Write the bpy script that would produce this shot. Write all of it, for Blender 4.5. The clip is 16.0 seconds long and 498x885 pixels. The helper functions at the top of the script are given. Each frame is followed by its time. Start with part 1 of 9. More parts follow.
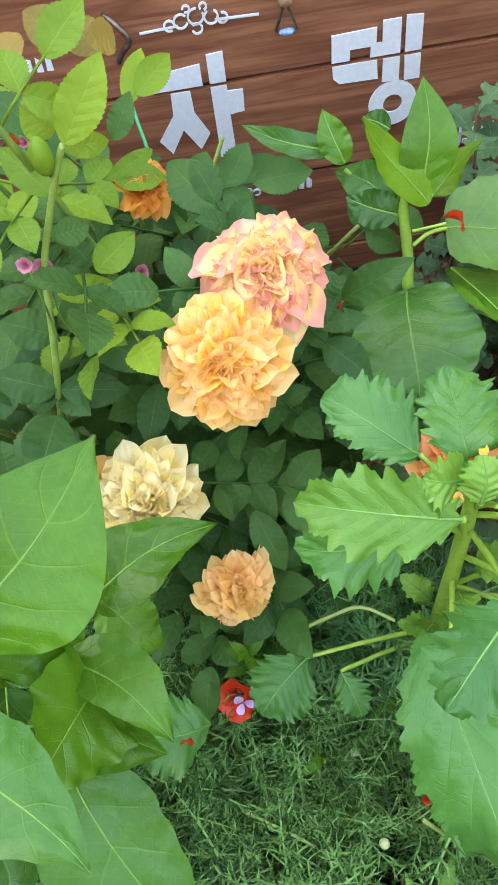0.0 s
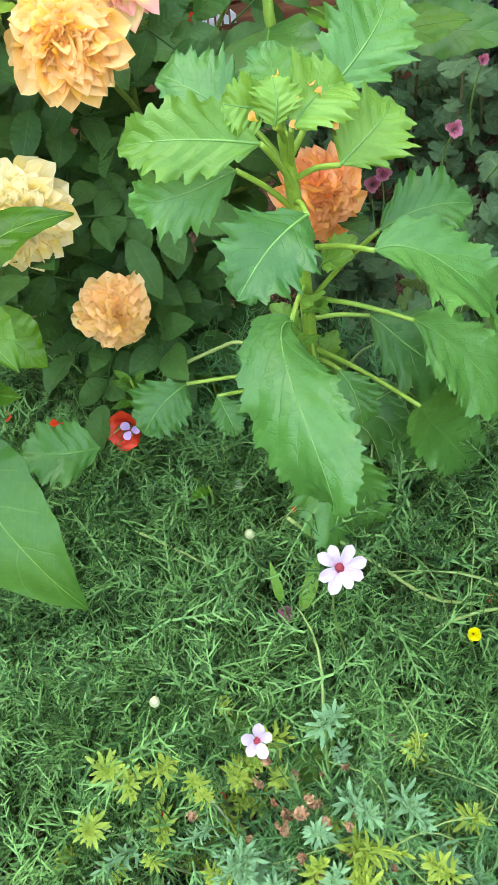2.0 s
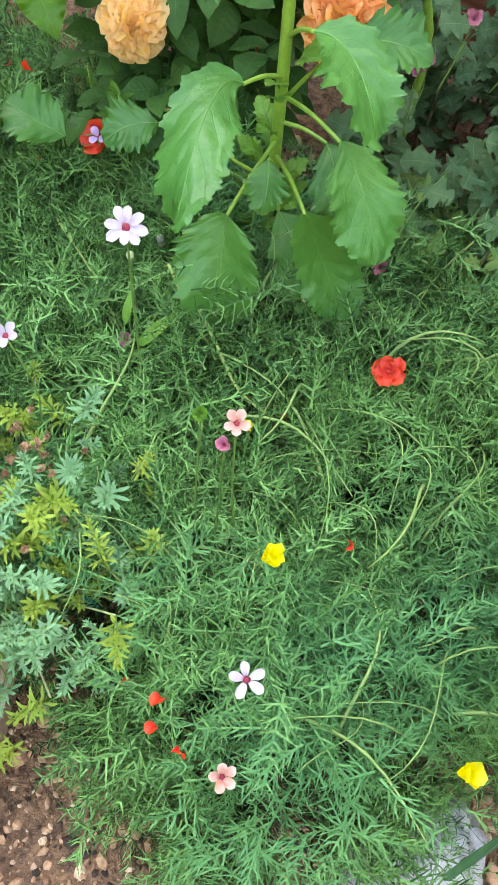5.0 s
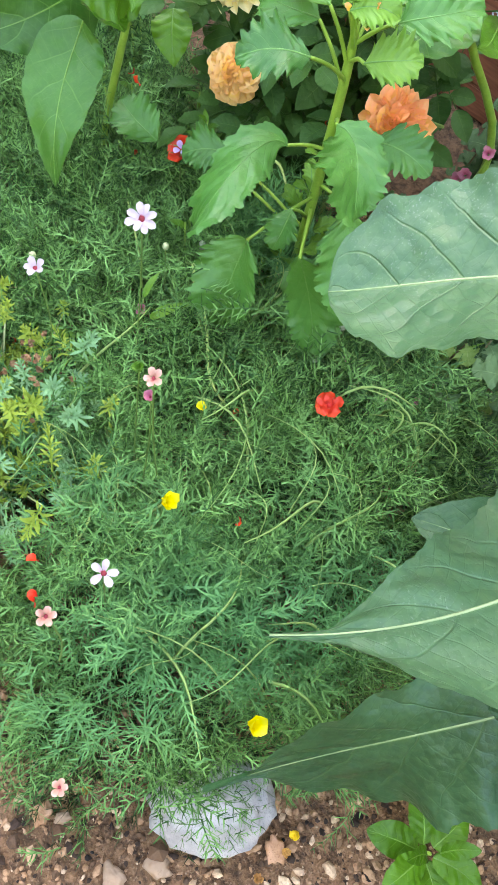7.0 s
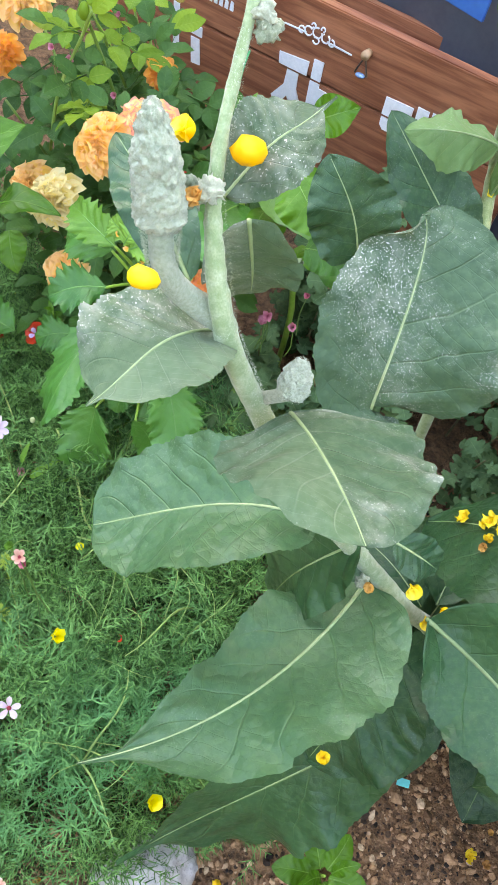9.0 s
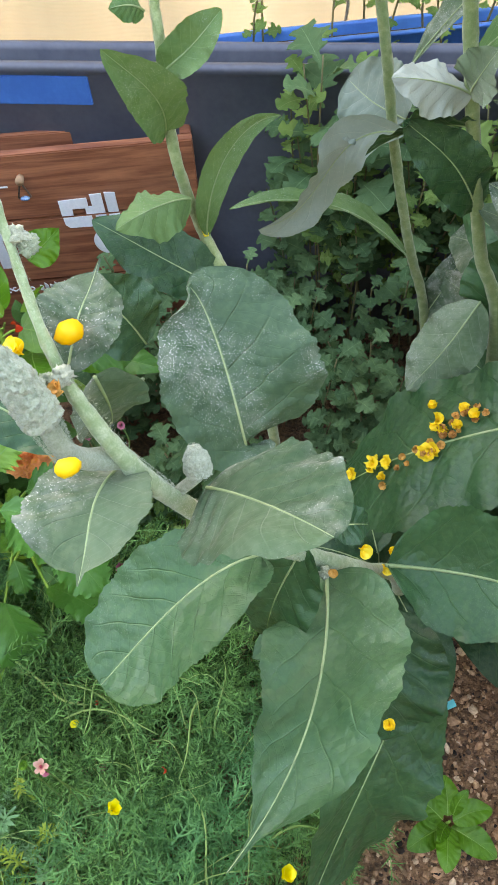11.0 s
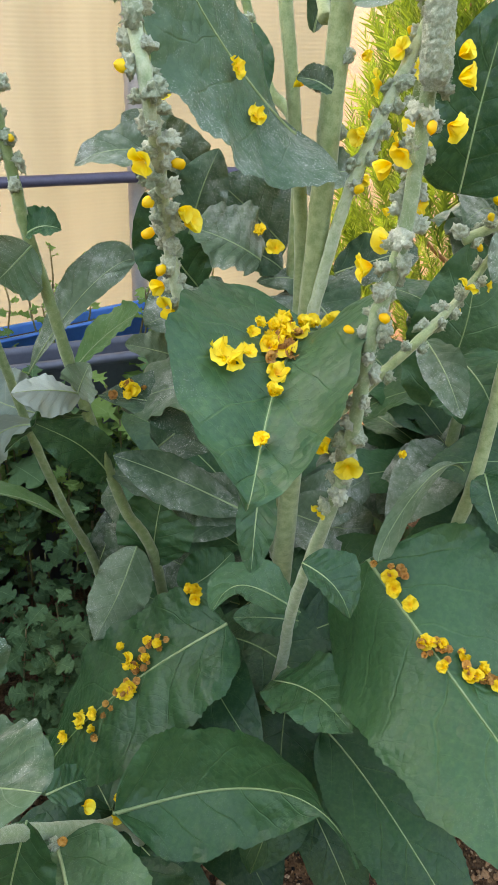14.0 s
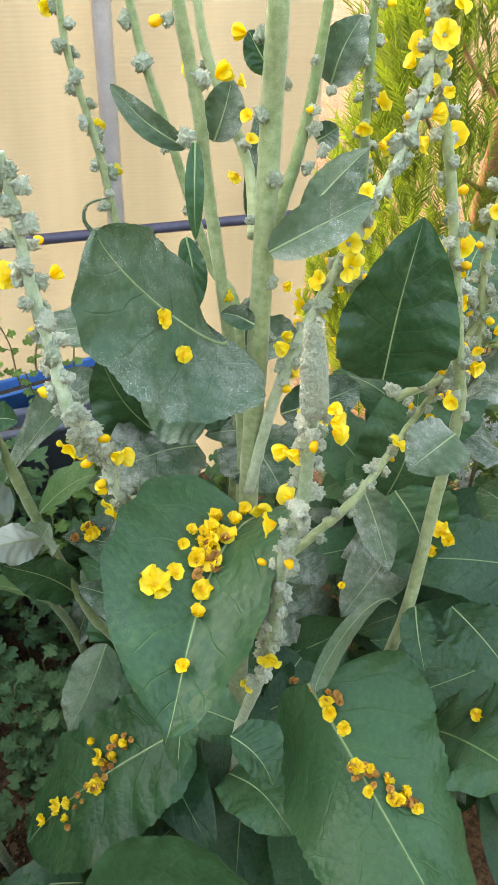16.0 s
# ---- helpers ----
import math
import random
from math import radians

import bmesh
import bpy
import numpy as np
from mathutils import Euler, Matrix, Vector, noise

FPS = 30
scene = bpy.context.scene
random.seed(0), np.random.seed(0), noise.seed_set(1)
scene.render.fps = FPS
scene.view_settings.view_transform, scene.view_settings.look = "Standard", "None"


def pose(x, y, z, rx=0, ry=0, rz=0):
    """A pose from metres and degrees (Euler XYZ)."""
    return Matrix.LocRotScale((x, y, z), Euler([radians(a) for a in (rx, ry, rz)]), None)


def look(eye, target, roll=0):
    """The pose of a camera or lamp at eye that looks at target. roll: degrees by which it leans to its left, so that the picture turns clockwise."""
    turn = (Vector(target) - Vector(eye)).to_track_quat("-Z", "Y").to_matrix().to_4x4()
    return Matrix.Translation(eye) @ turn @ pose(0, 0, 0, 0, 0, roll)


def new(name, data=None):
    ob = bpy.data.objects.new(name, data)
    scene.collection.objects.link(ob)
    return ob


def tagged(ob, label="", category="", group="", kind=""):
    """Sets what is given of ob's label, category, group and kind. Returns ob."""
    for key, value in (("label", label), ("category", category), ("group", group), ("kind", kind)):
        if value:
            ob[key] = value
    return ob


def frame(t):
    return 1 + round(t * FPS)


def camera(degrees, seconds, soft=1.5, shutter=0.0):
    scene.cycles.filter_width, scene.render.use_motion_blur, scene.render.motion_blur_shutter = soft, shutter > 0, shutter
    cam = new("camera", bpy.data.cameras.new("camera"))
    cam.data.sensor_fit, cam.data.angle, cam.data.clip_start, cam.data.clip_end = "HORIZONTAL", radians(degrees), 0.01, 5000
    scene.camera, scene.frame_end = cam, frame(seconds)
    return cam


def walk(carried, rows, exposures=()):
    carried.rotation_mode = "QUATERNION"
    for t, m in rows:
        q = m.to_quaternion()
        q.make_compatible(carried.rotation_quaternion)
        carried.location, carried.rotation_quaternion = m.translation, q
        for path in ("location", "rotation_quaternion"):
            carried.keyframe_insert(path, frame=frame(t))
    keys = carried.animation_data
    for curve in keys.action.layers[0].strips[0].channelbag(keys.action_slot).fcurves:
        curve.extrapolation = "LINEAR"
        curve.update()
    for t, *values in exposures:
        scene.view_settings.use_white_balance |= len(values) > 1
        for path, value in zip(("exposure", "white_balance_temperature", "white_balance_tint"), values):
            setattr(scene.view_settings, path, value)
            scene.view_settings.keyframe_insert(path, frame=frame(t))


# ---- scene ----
cam = camera(37.0, 16.0)
PATH = [
    (0, (0.002, 0.031, 0.814), (-0.23, 1.068, -0.88), -10.2),
    (0.5, (0.022, 0.002, 0.796), (-0.184, 1.021, -0.912), -12.3),
    (1, (0.057, -0.035, 0.776), (-0.124, 0.967, -0.945), -13.3),
    (1.5, (0.101, -0.095, 0.765), (-0.081, 0.874, -0.975), -13.5),
    (2, (0.12, -0.16, 0.744), (-0.129, 0.792, -0.998), -12.9),
    (2.5, (0.141, -0.226, 0.727), (-0.169, 0.688, -1.025), -12.9),
    (3, (0.171, -0.275, 0.683), (-0.136, 0.573, -1.102), -11.9),
    (3.3, (0.201, -0.286, 0.689), (-0.081, 0.545, -1.108), -5.7),
    (3.5, (0.237, -0.286, 0.691), (-0.055, 0.548, -1.104), -1.9),
    (4, (0.3, -0.29, 0.728), (0.009, 0.554, -1.062), 6.4),
    (4.2, (0.313, -0.29, 0.728), (0.017, 0.563, -1.056), 8.0),
    (6.3, (0.457, -0.27, 0.772), (-0.018, 0.413, -1.047), 14.4),
    (6.5, (0.476, -0.276, 0.788), (-0.023, 0.419, -1.02), 15.9),
    (7, (0.515, -0.282, 0.859), (-0.023, 0.449, -0.923), 19.7),
    (7.5, (0.536, -0.289, 0.899), (-0.014, 0.454, -0.875), 22.2),
    (7.6, (0.544, -0.282, 0.912), (-0.002, 0.471, -0.859), 22.4),
    (7.7, (0.556, -0.25, 0.93), (0.0, 0.472, -0.851), 20.7),
    (8, (0.579, -0.237, 0.976), (0.036, 0.557, -0.777), 22.3),
    (8.5, (0.594, -0.222, 1.048), (0.042, 0.594, -0.693), 17.4),
    (9, (0.581, -0.212, 1.109), (0.044, 0.674, -0.602), 14.3),
    (9.2, (0.587, -0.209, 1.13), (0.065, 0.705, -0.571), 13.7),
    (11.3, (0.541, -0.262, 1.18), (0.413, 0.962, -0.397), -8.7),
    (11.5, (0.532, -0.258, 1.189), (0.479, 1.013, -0.354), -10.3),
    (12, (0.511, -0.27, 1.215), (0.638, 1.143, -0.195), -6.9),
    (12.1, (0.507, -0.273, 1.217), (0.677, 1.159, -0.169), -6.6),
    (12.5, (0.512, -0.295, 1.228), (0.816, 1.191, -0.075), -3.8),
    (12.7, (0.515, -0.307, 1.235), (0.893, 1.195, -0.03), -2.3),
    (13, (0.529, -0.318, 1.246), (0.973, 1.178, -0.006), -0.7),
    (13.5, (0.56, -0.329, 1.252), (1.098, 1.169, 0.042), 1.5),
    (14, (0.571, -0.33, 1.252), (1.187, 1.195, 0.115), 3.6),
    (14.4, (0.59, -0.297, 1.289), (1.267, 1.211, 0.163), 5.6),
    (14.5, (0.617, -0.305, 1.288), (1.254, 1.251, 0.205), 5.2),
    (15, (0.648, -0.298, 1.342), (1.3, 1.266, 0.278), 5.9),
    (15.5, (0.65, -0.293, 1.41), (1.282, 1.195, 0.233), 5.3),
    (16, (0.654, -0.28, 1.485), (1.228, 1.179, 0.243), 3.1),
]
walk(cam, [(t, look(eye, target, roll)) for t, eye, target, roll in PATH], [(0, 4.4, 9300, 19), (2, 4.6, 9200, 18), (3, 4.65, 9200, 18), (4.2, 4.6, 9200, 18), (7, 4.6, 9200, 19), (9.2, 4.35, 9200, 20), (11.3, 3.95, 9500, 20), (12.5, 3.65, 9600, 19), (13.5, 3.55, 9600, 18), (14.5, 3.5, 9650, 17), (15, 3.42, 9700, 17), (15.5, 3.56, 9750, 17), (16, 3.64, 9800, 16)])


# ---- light ----
from mathutils.bvhtree import BVHTree
GROUND = -0.12
world = bpy.data.worlds.new("sky")
scene.world = world
world.use_nodes = True
wn = world.node_tree
sky = wn.nodes.new("ShaderNodeTexSky")
sky.sky_type, sky.sun_disc = "NISHITA", False
sky.sun_elevation, sky.sun_rotation = radians(26), radians(-28)
sky.air_density, sky.dust_density = 1.0, 2.0
wn.links.new(sky.outputs[0], wn.nodes["Background"].inputs[0])
wn.nodes["Background"].inputs[1].default_value = 0.14
sun = new("sun", bpy.data.lights.new("sun", "SUN"))
sun.data.energy, sun.data.angle, sun.data.color = 0.3, radians(3.0), (1.0, 0.90, 0.74)
sun.matrix_world = look((-2.2, 4.1, 2.3), (0, 0, 0))


# ---- materials ----
class Nodes:
    """A short way to write node materials."""

    def __init__(self, name):
        self.m = bpy.data.materials.new(name)
        self.m.use_nodes = True
        self.t = self.m.node_tree
        self.b = self.t.nodes["Principled BSDF"]
        self.out = self.t.nodes["Material Output"]

    def put(self, socket, value):
        if hasattr(value, "node"):
            self.t.links.new(value, socket)
        elif isinstance(value, tuple) and len(value) == 3 and socket.type == "RGBA":
            socket.default_value = (*value, 1)
        else:
            socket.default_value = value

    def add(self, kind, out=0, props=None, **ins):
        n = self.t.nodes.new("ShaderNode" + kind)
        for k, v in (props or {}).items():
            setattr(n, k, v)
        for k, v in ins.items():
            key = int(k[1:]) if k[0] == "i" and k[1:].isdigit() else k.replace("_", " ")
            self.put(n.inputs[key], v)
        return n.outputs[out]

    def math(self, op, a, b=0.0, c=0.0):
        return self.add("Math", 0, {"operation": op}, i0=a, i1=b, i2=c)

    def noise(self, scale, detail=3.0, rough=0.55, vec=None, dist=0.0):
        ins = dict(Scale=scale, Detail=detail, Roughness=rough, Distortion=dist)
        if vec is not None:
            ins["Vector"] = vec
        else:
            ins["Vector"] = self.add("TexCoord", 3)
        return self.add("TexNoise", 0, None, **ins)

    def ramp(self, f, a, b, lo=0.0, hi=1.0):
        return self.add("MapRange", 0, {"interpolation_type": "SMOOTHSTEP"}, i0=f, i1=a, i2=b, i3=lo, i4=hi)

    def mix(self, f, a, b, blend="MIX"):
        n = self.t.nodes.new("ShaderNodeMix")
        n.data_type, n.blend_type = "RGBA", blend
        self.put(n.inputs[0], f), self.put(n.inputs[6], a), self.put(n.inputs[7], b)
        return n.outputs[2]

    def rand(self):
        return self.add("ObjectInfo", 5)

    def island(self):
        return self.add("NewGeometry", 8)

    def bump(self, h, strength, dist=0.001):
        return self.add("Bump", 0, None, Strength=strength, Distance=dist, Height=h)

    def done(self, colour, rough, normal=None, trans=0.0, trans_colour=None, **more):
        self.put(self.b.inputs["Base Color"], colour)
        self.put(self.b.inputs["Roughness"], rough)
        if normal is not None:
            self.put(self.b.inputs["Normal"], normal)
        for k, v in more.items():
            self.put(self.b.inputs[k.replace("_", " ")], v)
        if trans:
            tr = self.add("BsdfTranslucent", 0, None, Color=trans_colour if trans_colour is not None else colour)
            mx = self.add("MixShader", 0, None, i0=trans, i1=self.b.outputs[0], i2=tr)
            self.t.links.new(mx, self.out.inputs[0])
        return self.m


def leaf_material(name, dark, light, vein, rough=0.5, trans=0.28, veins=7.0, slant=1.3, dust=0.0, mottled=0.5,
                  relief=0.45, lines=0.24, net_depth=0.25, gloss=0.18, warm=(0.30, 0.26, 0.05), warmth=0.0, fuzz=0.0, haze=0.20, strewn=0.0, puff=0.0):
    """A leaf: side veins along its length, mottling, wear; dust where it has any."""
    n = Nodes(name)
    uv = n.add("TexCoord", 2)
    sep = n.t.nodes.new("ShaderNodeSeparateXYZ")
    n.t.links.new(uv, sep.inputs[0])
    u, v = sep.outputs[0], sep.outputs[1]
    av = n.math("ABSOLUTE", n.math("MULTIPLY_ADD", v, 2.0, -1.0))
    wob = n.noise(16.0, 2.0)
    f = n.math("MULTIPLY_ADD", u, veins, n.math("MULTIPLY", av, -slant))
    f = n.math("ADD", f, n.math("MULTIPLY", wob, 0.7))
    tri = n.math("ABSOLUTE", n.math("SUBTRACT", n.math("FRACT", f), 0.5))
    line = n.ramp(tri, 0.042, 0.0)
    line = n.math("MULTIPLY", line, n.ramp(av, 1.0, 0.5))
    rib = n.ramp(av, 0.030, 0.006)
    # short crooked veinlets between the veins
    net = n.ramp(n.math("ABSOLUTE", n.math("SUBTRACT", n.noise(75.0, 2.0, 0.5, None, 0.6), 0.5)), 0.025, 0.0)
    big = n.noise(9.0, 3.0)
    fine = n.noise(160.0, 2.0)
    tone = n.math("ADD", n.math("MULTIPLY", big, 0.8), n.math("MULTIPLY", n.rand(), 0.5))
    col = n.mix(n.ramp(tone, 0.35, 0.95), dark, light)
    col = n.mix(n.math("MULTIPLY", n.ramp(fine, 0.35, 0.75), 0.25 * mottled), col, vein)
    if warmth:
        col = n.mix(n.math("MULTIPLY", n.ramp(n.noise(7.0, 4.0, 0.6), 0.55, 0.8), warmth), col, warm)
    col = n.mix(n.math("MULTIPLY", line, lines), col, vein)
    col = n.mix(n.math("MULTIPLY", rib, 0.6), col, vein)
    f2 = n.math("FRACT", n.math("ADD", n.math("MULTIPLY_ADD", u, veins * 2.6, n.math("MULTIPLY", av, slant * 2.4)), n.math("MULTIPLY", wob, 2.2)))
    line2 = n.ramp(n.math("ABSOLUTE", n.math("SUBTRACT", f2, 0.5)), 0.07, 0.0)
    col = n.mix(n.math("MULTIPLY", line2, 0.30 * lines), col, vein)
    trc = col
    if dust:
        speck = n.math("MAXIMUM", n.ramp(n.noise(780.0, 2.0, 0.6), 0.60 - 0.05 * strewn, 0.68 - 0.06 * strewn), n.ramp(n.noise(430.0, 2.0, 0.6), 0.72 - 0.06 * strewn, 0.78 - 0.06 * strewn))
        where = n.ramp(n.noise(13.0, 4.0, 0.65), 0.40 - 0.15 * strewn, 0.70 - 0.14 * strewn)
        film = n.math("MULTIPLY", n.ramp(n.noise(70.0, 4.0, 0.65), 0.30, 0.75), where)
        amount = n.math("ADD", n.math("MULTIPLY", n.math("MULTIPLY", speck, where), dust), n.math("MULTIPLY", film, haze * dust))
        col = n.mix(amount, col, (0.62, 0.64, 0.58))
    h = n.math("ADD", n.math("MULTIPLY", n.math("MULTIPLY", tri, n.ramp(av, 1.0, 0.3)), 0.55), n.math("MULTIPLY", net, -0.3 * net_depth))
    h = n.math("ADD", h, n.math("MULTIPLY", n.math("ADD", line, n.math("MULTIPLY", line2, 0.2)), -0.4 if veins > 6.2 else -0.12))
    h = n.math("ADD", h, n.math("MULTIPLY", n.noise(38.0, 3.0), 1.0))
    if puff:
        # blistered between the veinlets
        cell = n.add("TexVoronoi", 0, None, Vector=n.add("TexCoord", 3), Scale=105.0)
        cell = n.math("ADD", cell, n.math("MULTIPLY", n.noise(150.0, 2.0), 0.35))
        h = n.math("ADD", h, n.math("MULTIPLY", cell, -puff))
    return n.done(col, n.math("ADD", n.math("MULTIPLY", fine, 0.2), rough - 0.1), n.bump(h, relief, 0.0030), trans,
                  n.mix(0.25, trc, (0.25, 0.42, 0.05)), Sheen_Weight=fuzz, Sheen_Roughness=0.4, Specular_IOR_Level=gloss)


def plain_material(name, a, b, scale=40.0, rough=0.6, relief=0.25, trans=0.0, depth=0.001, **more):
    n = Nodes(name)
    f = n.math("ADD", n.math("MULTIPLY", n.noise(scale, 4.0), 0.75), n.math("MULTIPLY", n.noise(scale * 7, 2.0), 0.35))
    f = n.math("ADD", f, n.math("MULTIPLY_ADD", n.rand(), 0.3, -0.15))
    return n.done(n.mix(n.ramp(f, 0.3, 0.85), a, b), rough, n.bump(f, relief, depth), trans, **more)


def petal_material(name, base, mid, edge, rough=0.5, trans=0.3, lo=0.35, hi=0.98):
    """A petal that runs from one colour at its foot to another at its rim."""
    n = Nodes(name)
    sep = n.t.nodes.new("ShaderNodeSeparateXYZ")
    n.t.links.new(n.add("TexCoord", 2), sep.inputs[0])
    u, v = sep.outputs[0], sep.outputs[1]
    av = n.math("ABSOLUTE", n.math("MULTIPLY_ADD", v, 2.0, -1.0))
    f = n.math("ADD", u, n.math("MULTIPLY", n.math("POWER", av, 3.0), 0.16))
    f = n.math("ADD", f, n.math("MULTIPLY_ADD", n.noise(45.0, 3.0), 0.35, -0.17))
    f = n.math("ADD", f, n.math("MULTIPLY_ADD", n.rand(), 0.3, -0.15))
    col = n.mix(n.ramp(f, 0.05, lo + 0.1), base, mid)
    col = n.mix(n.ramp(f, lo + 0.15, hi), col, edge)
    streak = n.noise(1.0, 3.0, 0.6, n.add("CombineXYZ", 0, None, X=n.math("MULTIPLY", u, 2.5), Y=n.math("MULTIPLY", v, 26.0), Z=n.rand()))
    col = n.mix(n.math("MULTIPLY", n.ramp(streak, 0.4, 0.8), 0.25), col, base)
    return n.done(col, rough, n.bump(streak, 0.3, 0.0008), trans)


MULLEIN = leaf_material("mullein_leaf", (0.012, 0.066, 0.027), (0.038, 0.120, 0.050), (0.15, 0.29, 0.10), 0.42, 0.07, 6.5, 1.5, dust=0.16, fuzz=0.02, gloss=0.34, lines=0.13, net_depth=0.1, puff=0.7, relief=0.6)
MULLEIN_PALE = leaf_material("mullein_leaf_pale", (0.060, 0.120, 0.060), (0.150, 0.215, 0.135), (0.30, 0.38, 0.26), 0.7, 0.13, 6.5, 1.5, dust=0.5, warm=(0.24, 0.22, 0.15), warmth=0.4, fuzz=0.1, gloss=0.1, haze=0.4)
MULLEIN_DUSTY = leaf_material("mullein_leaf_dusty", (0.032, 0.080, 0.041), (0.092, 0.148, 0.084), (0.24, 0.32, 0.19), 0.6, 0.07, 6.5, 1.5, dust=0.9, warm=(0.20, 0.17, 0.11), warmth=0.35, fuzz=0.03, gloss=0.12, haze=0.55, lines=0.14, net_depth=0.1, puff=0.7, relief=0.6)
MULLEIN_SPECK = leaf_material("mullein_leaf_speckled", (0.017, 0.062, 0.031), (0.044, 0.102, 0.053), (0.16, 0.26, 0.12), 0.5, 0.07, 6.5, 1.5, dust=1.0, gloss=0.25, strewn=0.2, lines=0.12, net_depth=0.1, puff=0.7, relief=0.6)
MULLEIN_UNDER = leaf_material("mullein_leaf_underside", (0.21, 0.28, 0.23), (0.33, 0.39, 0.335), (0.40, 0.44, 0.34), 0.75, 0.16, 6.5, 1.5, dust=0.25, fuzz=0.12, gloss=0.08, lines=0.4)
MULLEIN_YOUNG = leaf_material("mullein_leaf_young", (0.060, 0.150, 0.050), (0.125, 0.235, 0.085), (0.26, 0.38, 0.16), 0.6, 0.22, 6.5, 1.5, dust=0.4, fuzz=0.05, gloss=0.12)
# darker copy of the mullein green; its colour also stands in for shade
MULLEIN_DARK = leaf_material("mullein_leaf_dark", (0.007, 0.052, 0.019), (0.025, 0.098, 0.036), (0.13, 0.25, 0.08), 0.38, 0.07, 6.5, 1.5, dust=0.10, gloss=0.3, lines=0.12, net_depth=0.1, puff=0.7, relief=0.6)
MULLEIN_RIB = plain_material("mullein_rib", (0.18, 0.28, 0.12), (0.31, 0.40, 0.20), 60, 0.6)
MULLEIN_STEM = plain_material("mullein_stem", (0.145, 0.225, 0.075), (0.34, 0.40, 0.20), 110, 0.9, 0.9, 0.0, 0.0012, Sheen_Weight=0.3)
WOOL = plain_material("wool", (0.24, 0.31, 0.19), (0.52, 0.57, 0.42), 520, 0.95, 0.9, 0.15, 0.0015, Sheen_Weight=0.3)
WOOL_YOUNG = plain_material("wool_young", (0.29, 0.37, 0.25), (0.54, 0.60, 0.46), 520, 0.95, 0.9, 0.15, 0.0015, Sheen_Weight=0.3)
YELLOW = petal_material("yellow_petal", (0.93, 0.57, 0.010), (0.95, 0.75, 0.030), (0.97, 0.83, 0.10), 0.55, 0.35)
LEMON = petal_material("lemon_petal", (0.92, 0.74, 0.01), (0.94, 0.84, 0.015), (0.95, 0.88, 0.05), 0.5, 0.45)
WOOLLY_STEM = plain_material("woolly_stem", (0.20, 0.30, 0.14), (0.46, 0.53, 0.36), 130, 0.95, 0.9, 0.0, 0.0012, Sheen_Weight=0.3)
DEAD = plain_material("dead_leaf", (0.22, 0.11, 0.05), (0.42, 0.25, 0.13), 120, 0.85, 0.6)
WITHERED = plain_material("withered_petal", (0.40, 0.18, 0.05), (0.78, 0.42, 0.10), 120, 0.8, 0.6, 0.2)
BROWN = plain_material("dry_brown", (0.16, 0.08, 0.03), (0.36, 0.20, 0.09), 120, 0.85, 0.6)
FOUR = leaf_material("smooth_leaf", (0.026, 0.130, 0.006), (0.066, 0.225, 0.012), (0.15, 0.35, 0.04), 0.34, 0.28, 5.0, 1.1, lines=0.35, gloss=0.35, relief=0.6)
FOUR_BLUE = leaf_material("smooth_leaf_bluish", (0.014, 0.098, 0.012), (0.036, 0.165, 0.022), (0.12, 0.30, 0.06), 0.34, 0.24, 5.0, 1.1, lines=0.35, gloss=0.35, relief=0.6)
FOUR_PALE = leaf_material("smooth_leaf_pale", (0.060, 0.180, 0.030), (0.110, 0.270, 0.055), (0.20, 0.38, 0.09), 0.36, 0.26, 5.0, 1.1, lines=0.35, gloss=0.4, relief=0.6)
FOUR_YOUNG = leaf_material("smooth_leaf_young", (0.075, 0.200, 0.006), (0.135, 0.300, 0.012), (0.22, 0.40, 0.04), 0.36, 0.32, 5.0, 1.1, lines=0.35, gloss=0.35, relief=0.6)
FOUR_RIB = plain_material("smooth_leaf_rib", (0.085, 0.24, 0.028), (0.14, 0.31, 0.045), 60, 0.5)
SERR = leaf_material("toothed_leaf", (0.020, 0.140, 0.024), (0.062, 0.250, 0.044), (0.12, 0.34, 0.08), 0.36, 0.26, 6.0, 1.8, relief=0.55, lines=0.14, gloss=0.45, net_depth=0.3, puff=0.45)
SERR_PALE = leaf_material("toothed_leaf_young", (0.080, 0.25, 0.030), (0.150, 0.36, 0.050), (0.22, 0.44, 0.09), 0.40, 0.32, 6.0, 1.8, relief=0.55, lines=0.14, gloss=0.4, net_depth=0.3, puff=0.45)
SERR_STEM = plain_material("toothed_stem", (0.16, 0.33, 0.04), (0.27, 0.46, 0.07), 80, 0.45)
SERR_RIB = plain_material("toothed_leaf_rib", (0.06, 0.22, 0.035), (0.11, 0.30, 0.06), 60, 0.5)
ROSE_LEAF = leaf_material("rose_leaf", (0.020, 0.088, 0.020), (0.048, 0.150, 0.032), (0.10, 0.22, 0.055), 0.42, 0.24, 7.0, 1.4, relief=0.35, lines=0.22, gloss=0.18)
ROSE_YOUNG = leaf_material("rose_leaf_young", (0.10, 0.23, 0.022), (0.22, 0.36, 0.030), (0.30, 0.42, 0.08), 0.42, 0.34, 7.0, 1.4, warm=(0.34, 0.22, 0.04), warmth=0.4)
ROSE_BRONZE = leaf_material("rose_leaf_bronze", (0.20, 0.16, 0.035), (0.34, 0.22, 0.05), (0.36, 0.26, 0.10), 0.45, 0.34, 7.0, 1.4)
ROSE_STEM = plain_material("rose_stem", (0.11, 0.22, 0.04), (0.22, 0.34, 0.07), 60, 0.5)
MUM = leaf_material("lobed_leaf", (0.036, 0.102, 0.042), (0.088, 0.182, 0.076), (0.20, 0.33, 0.15), 0.6, 0.2, 5.0, 1.6)
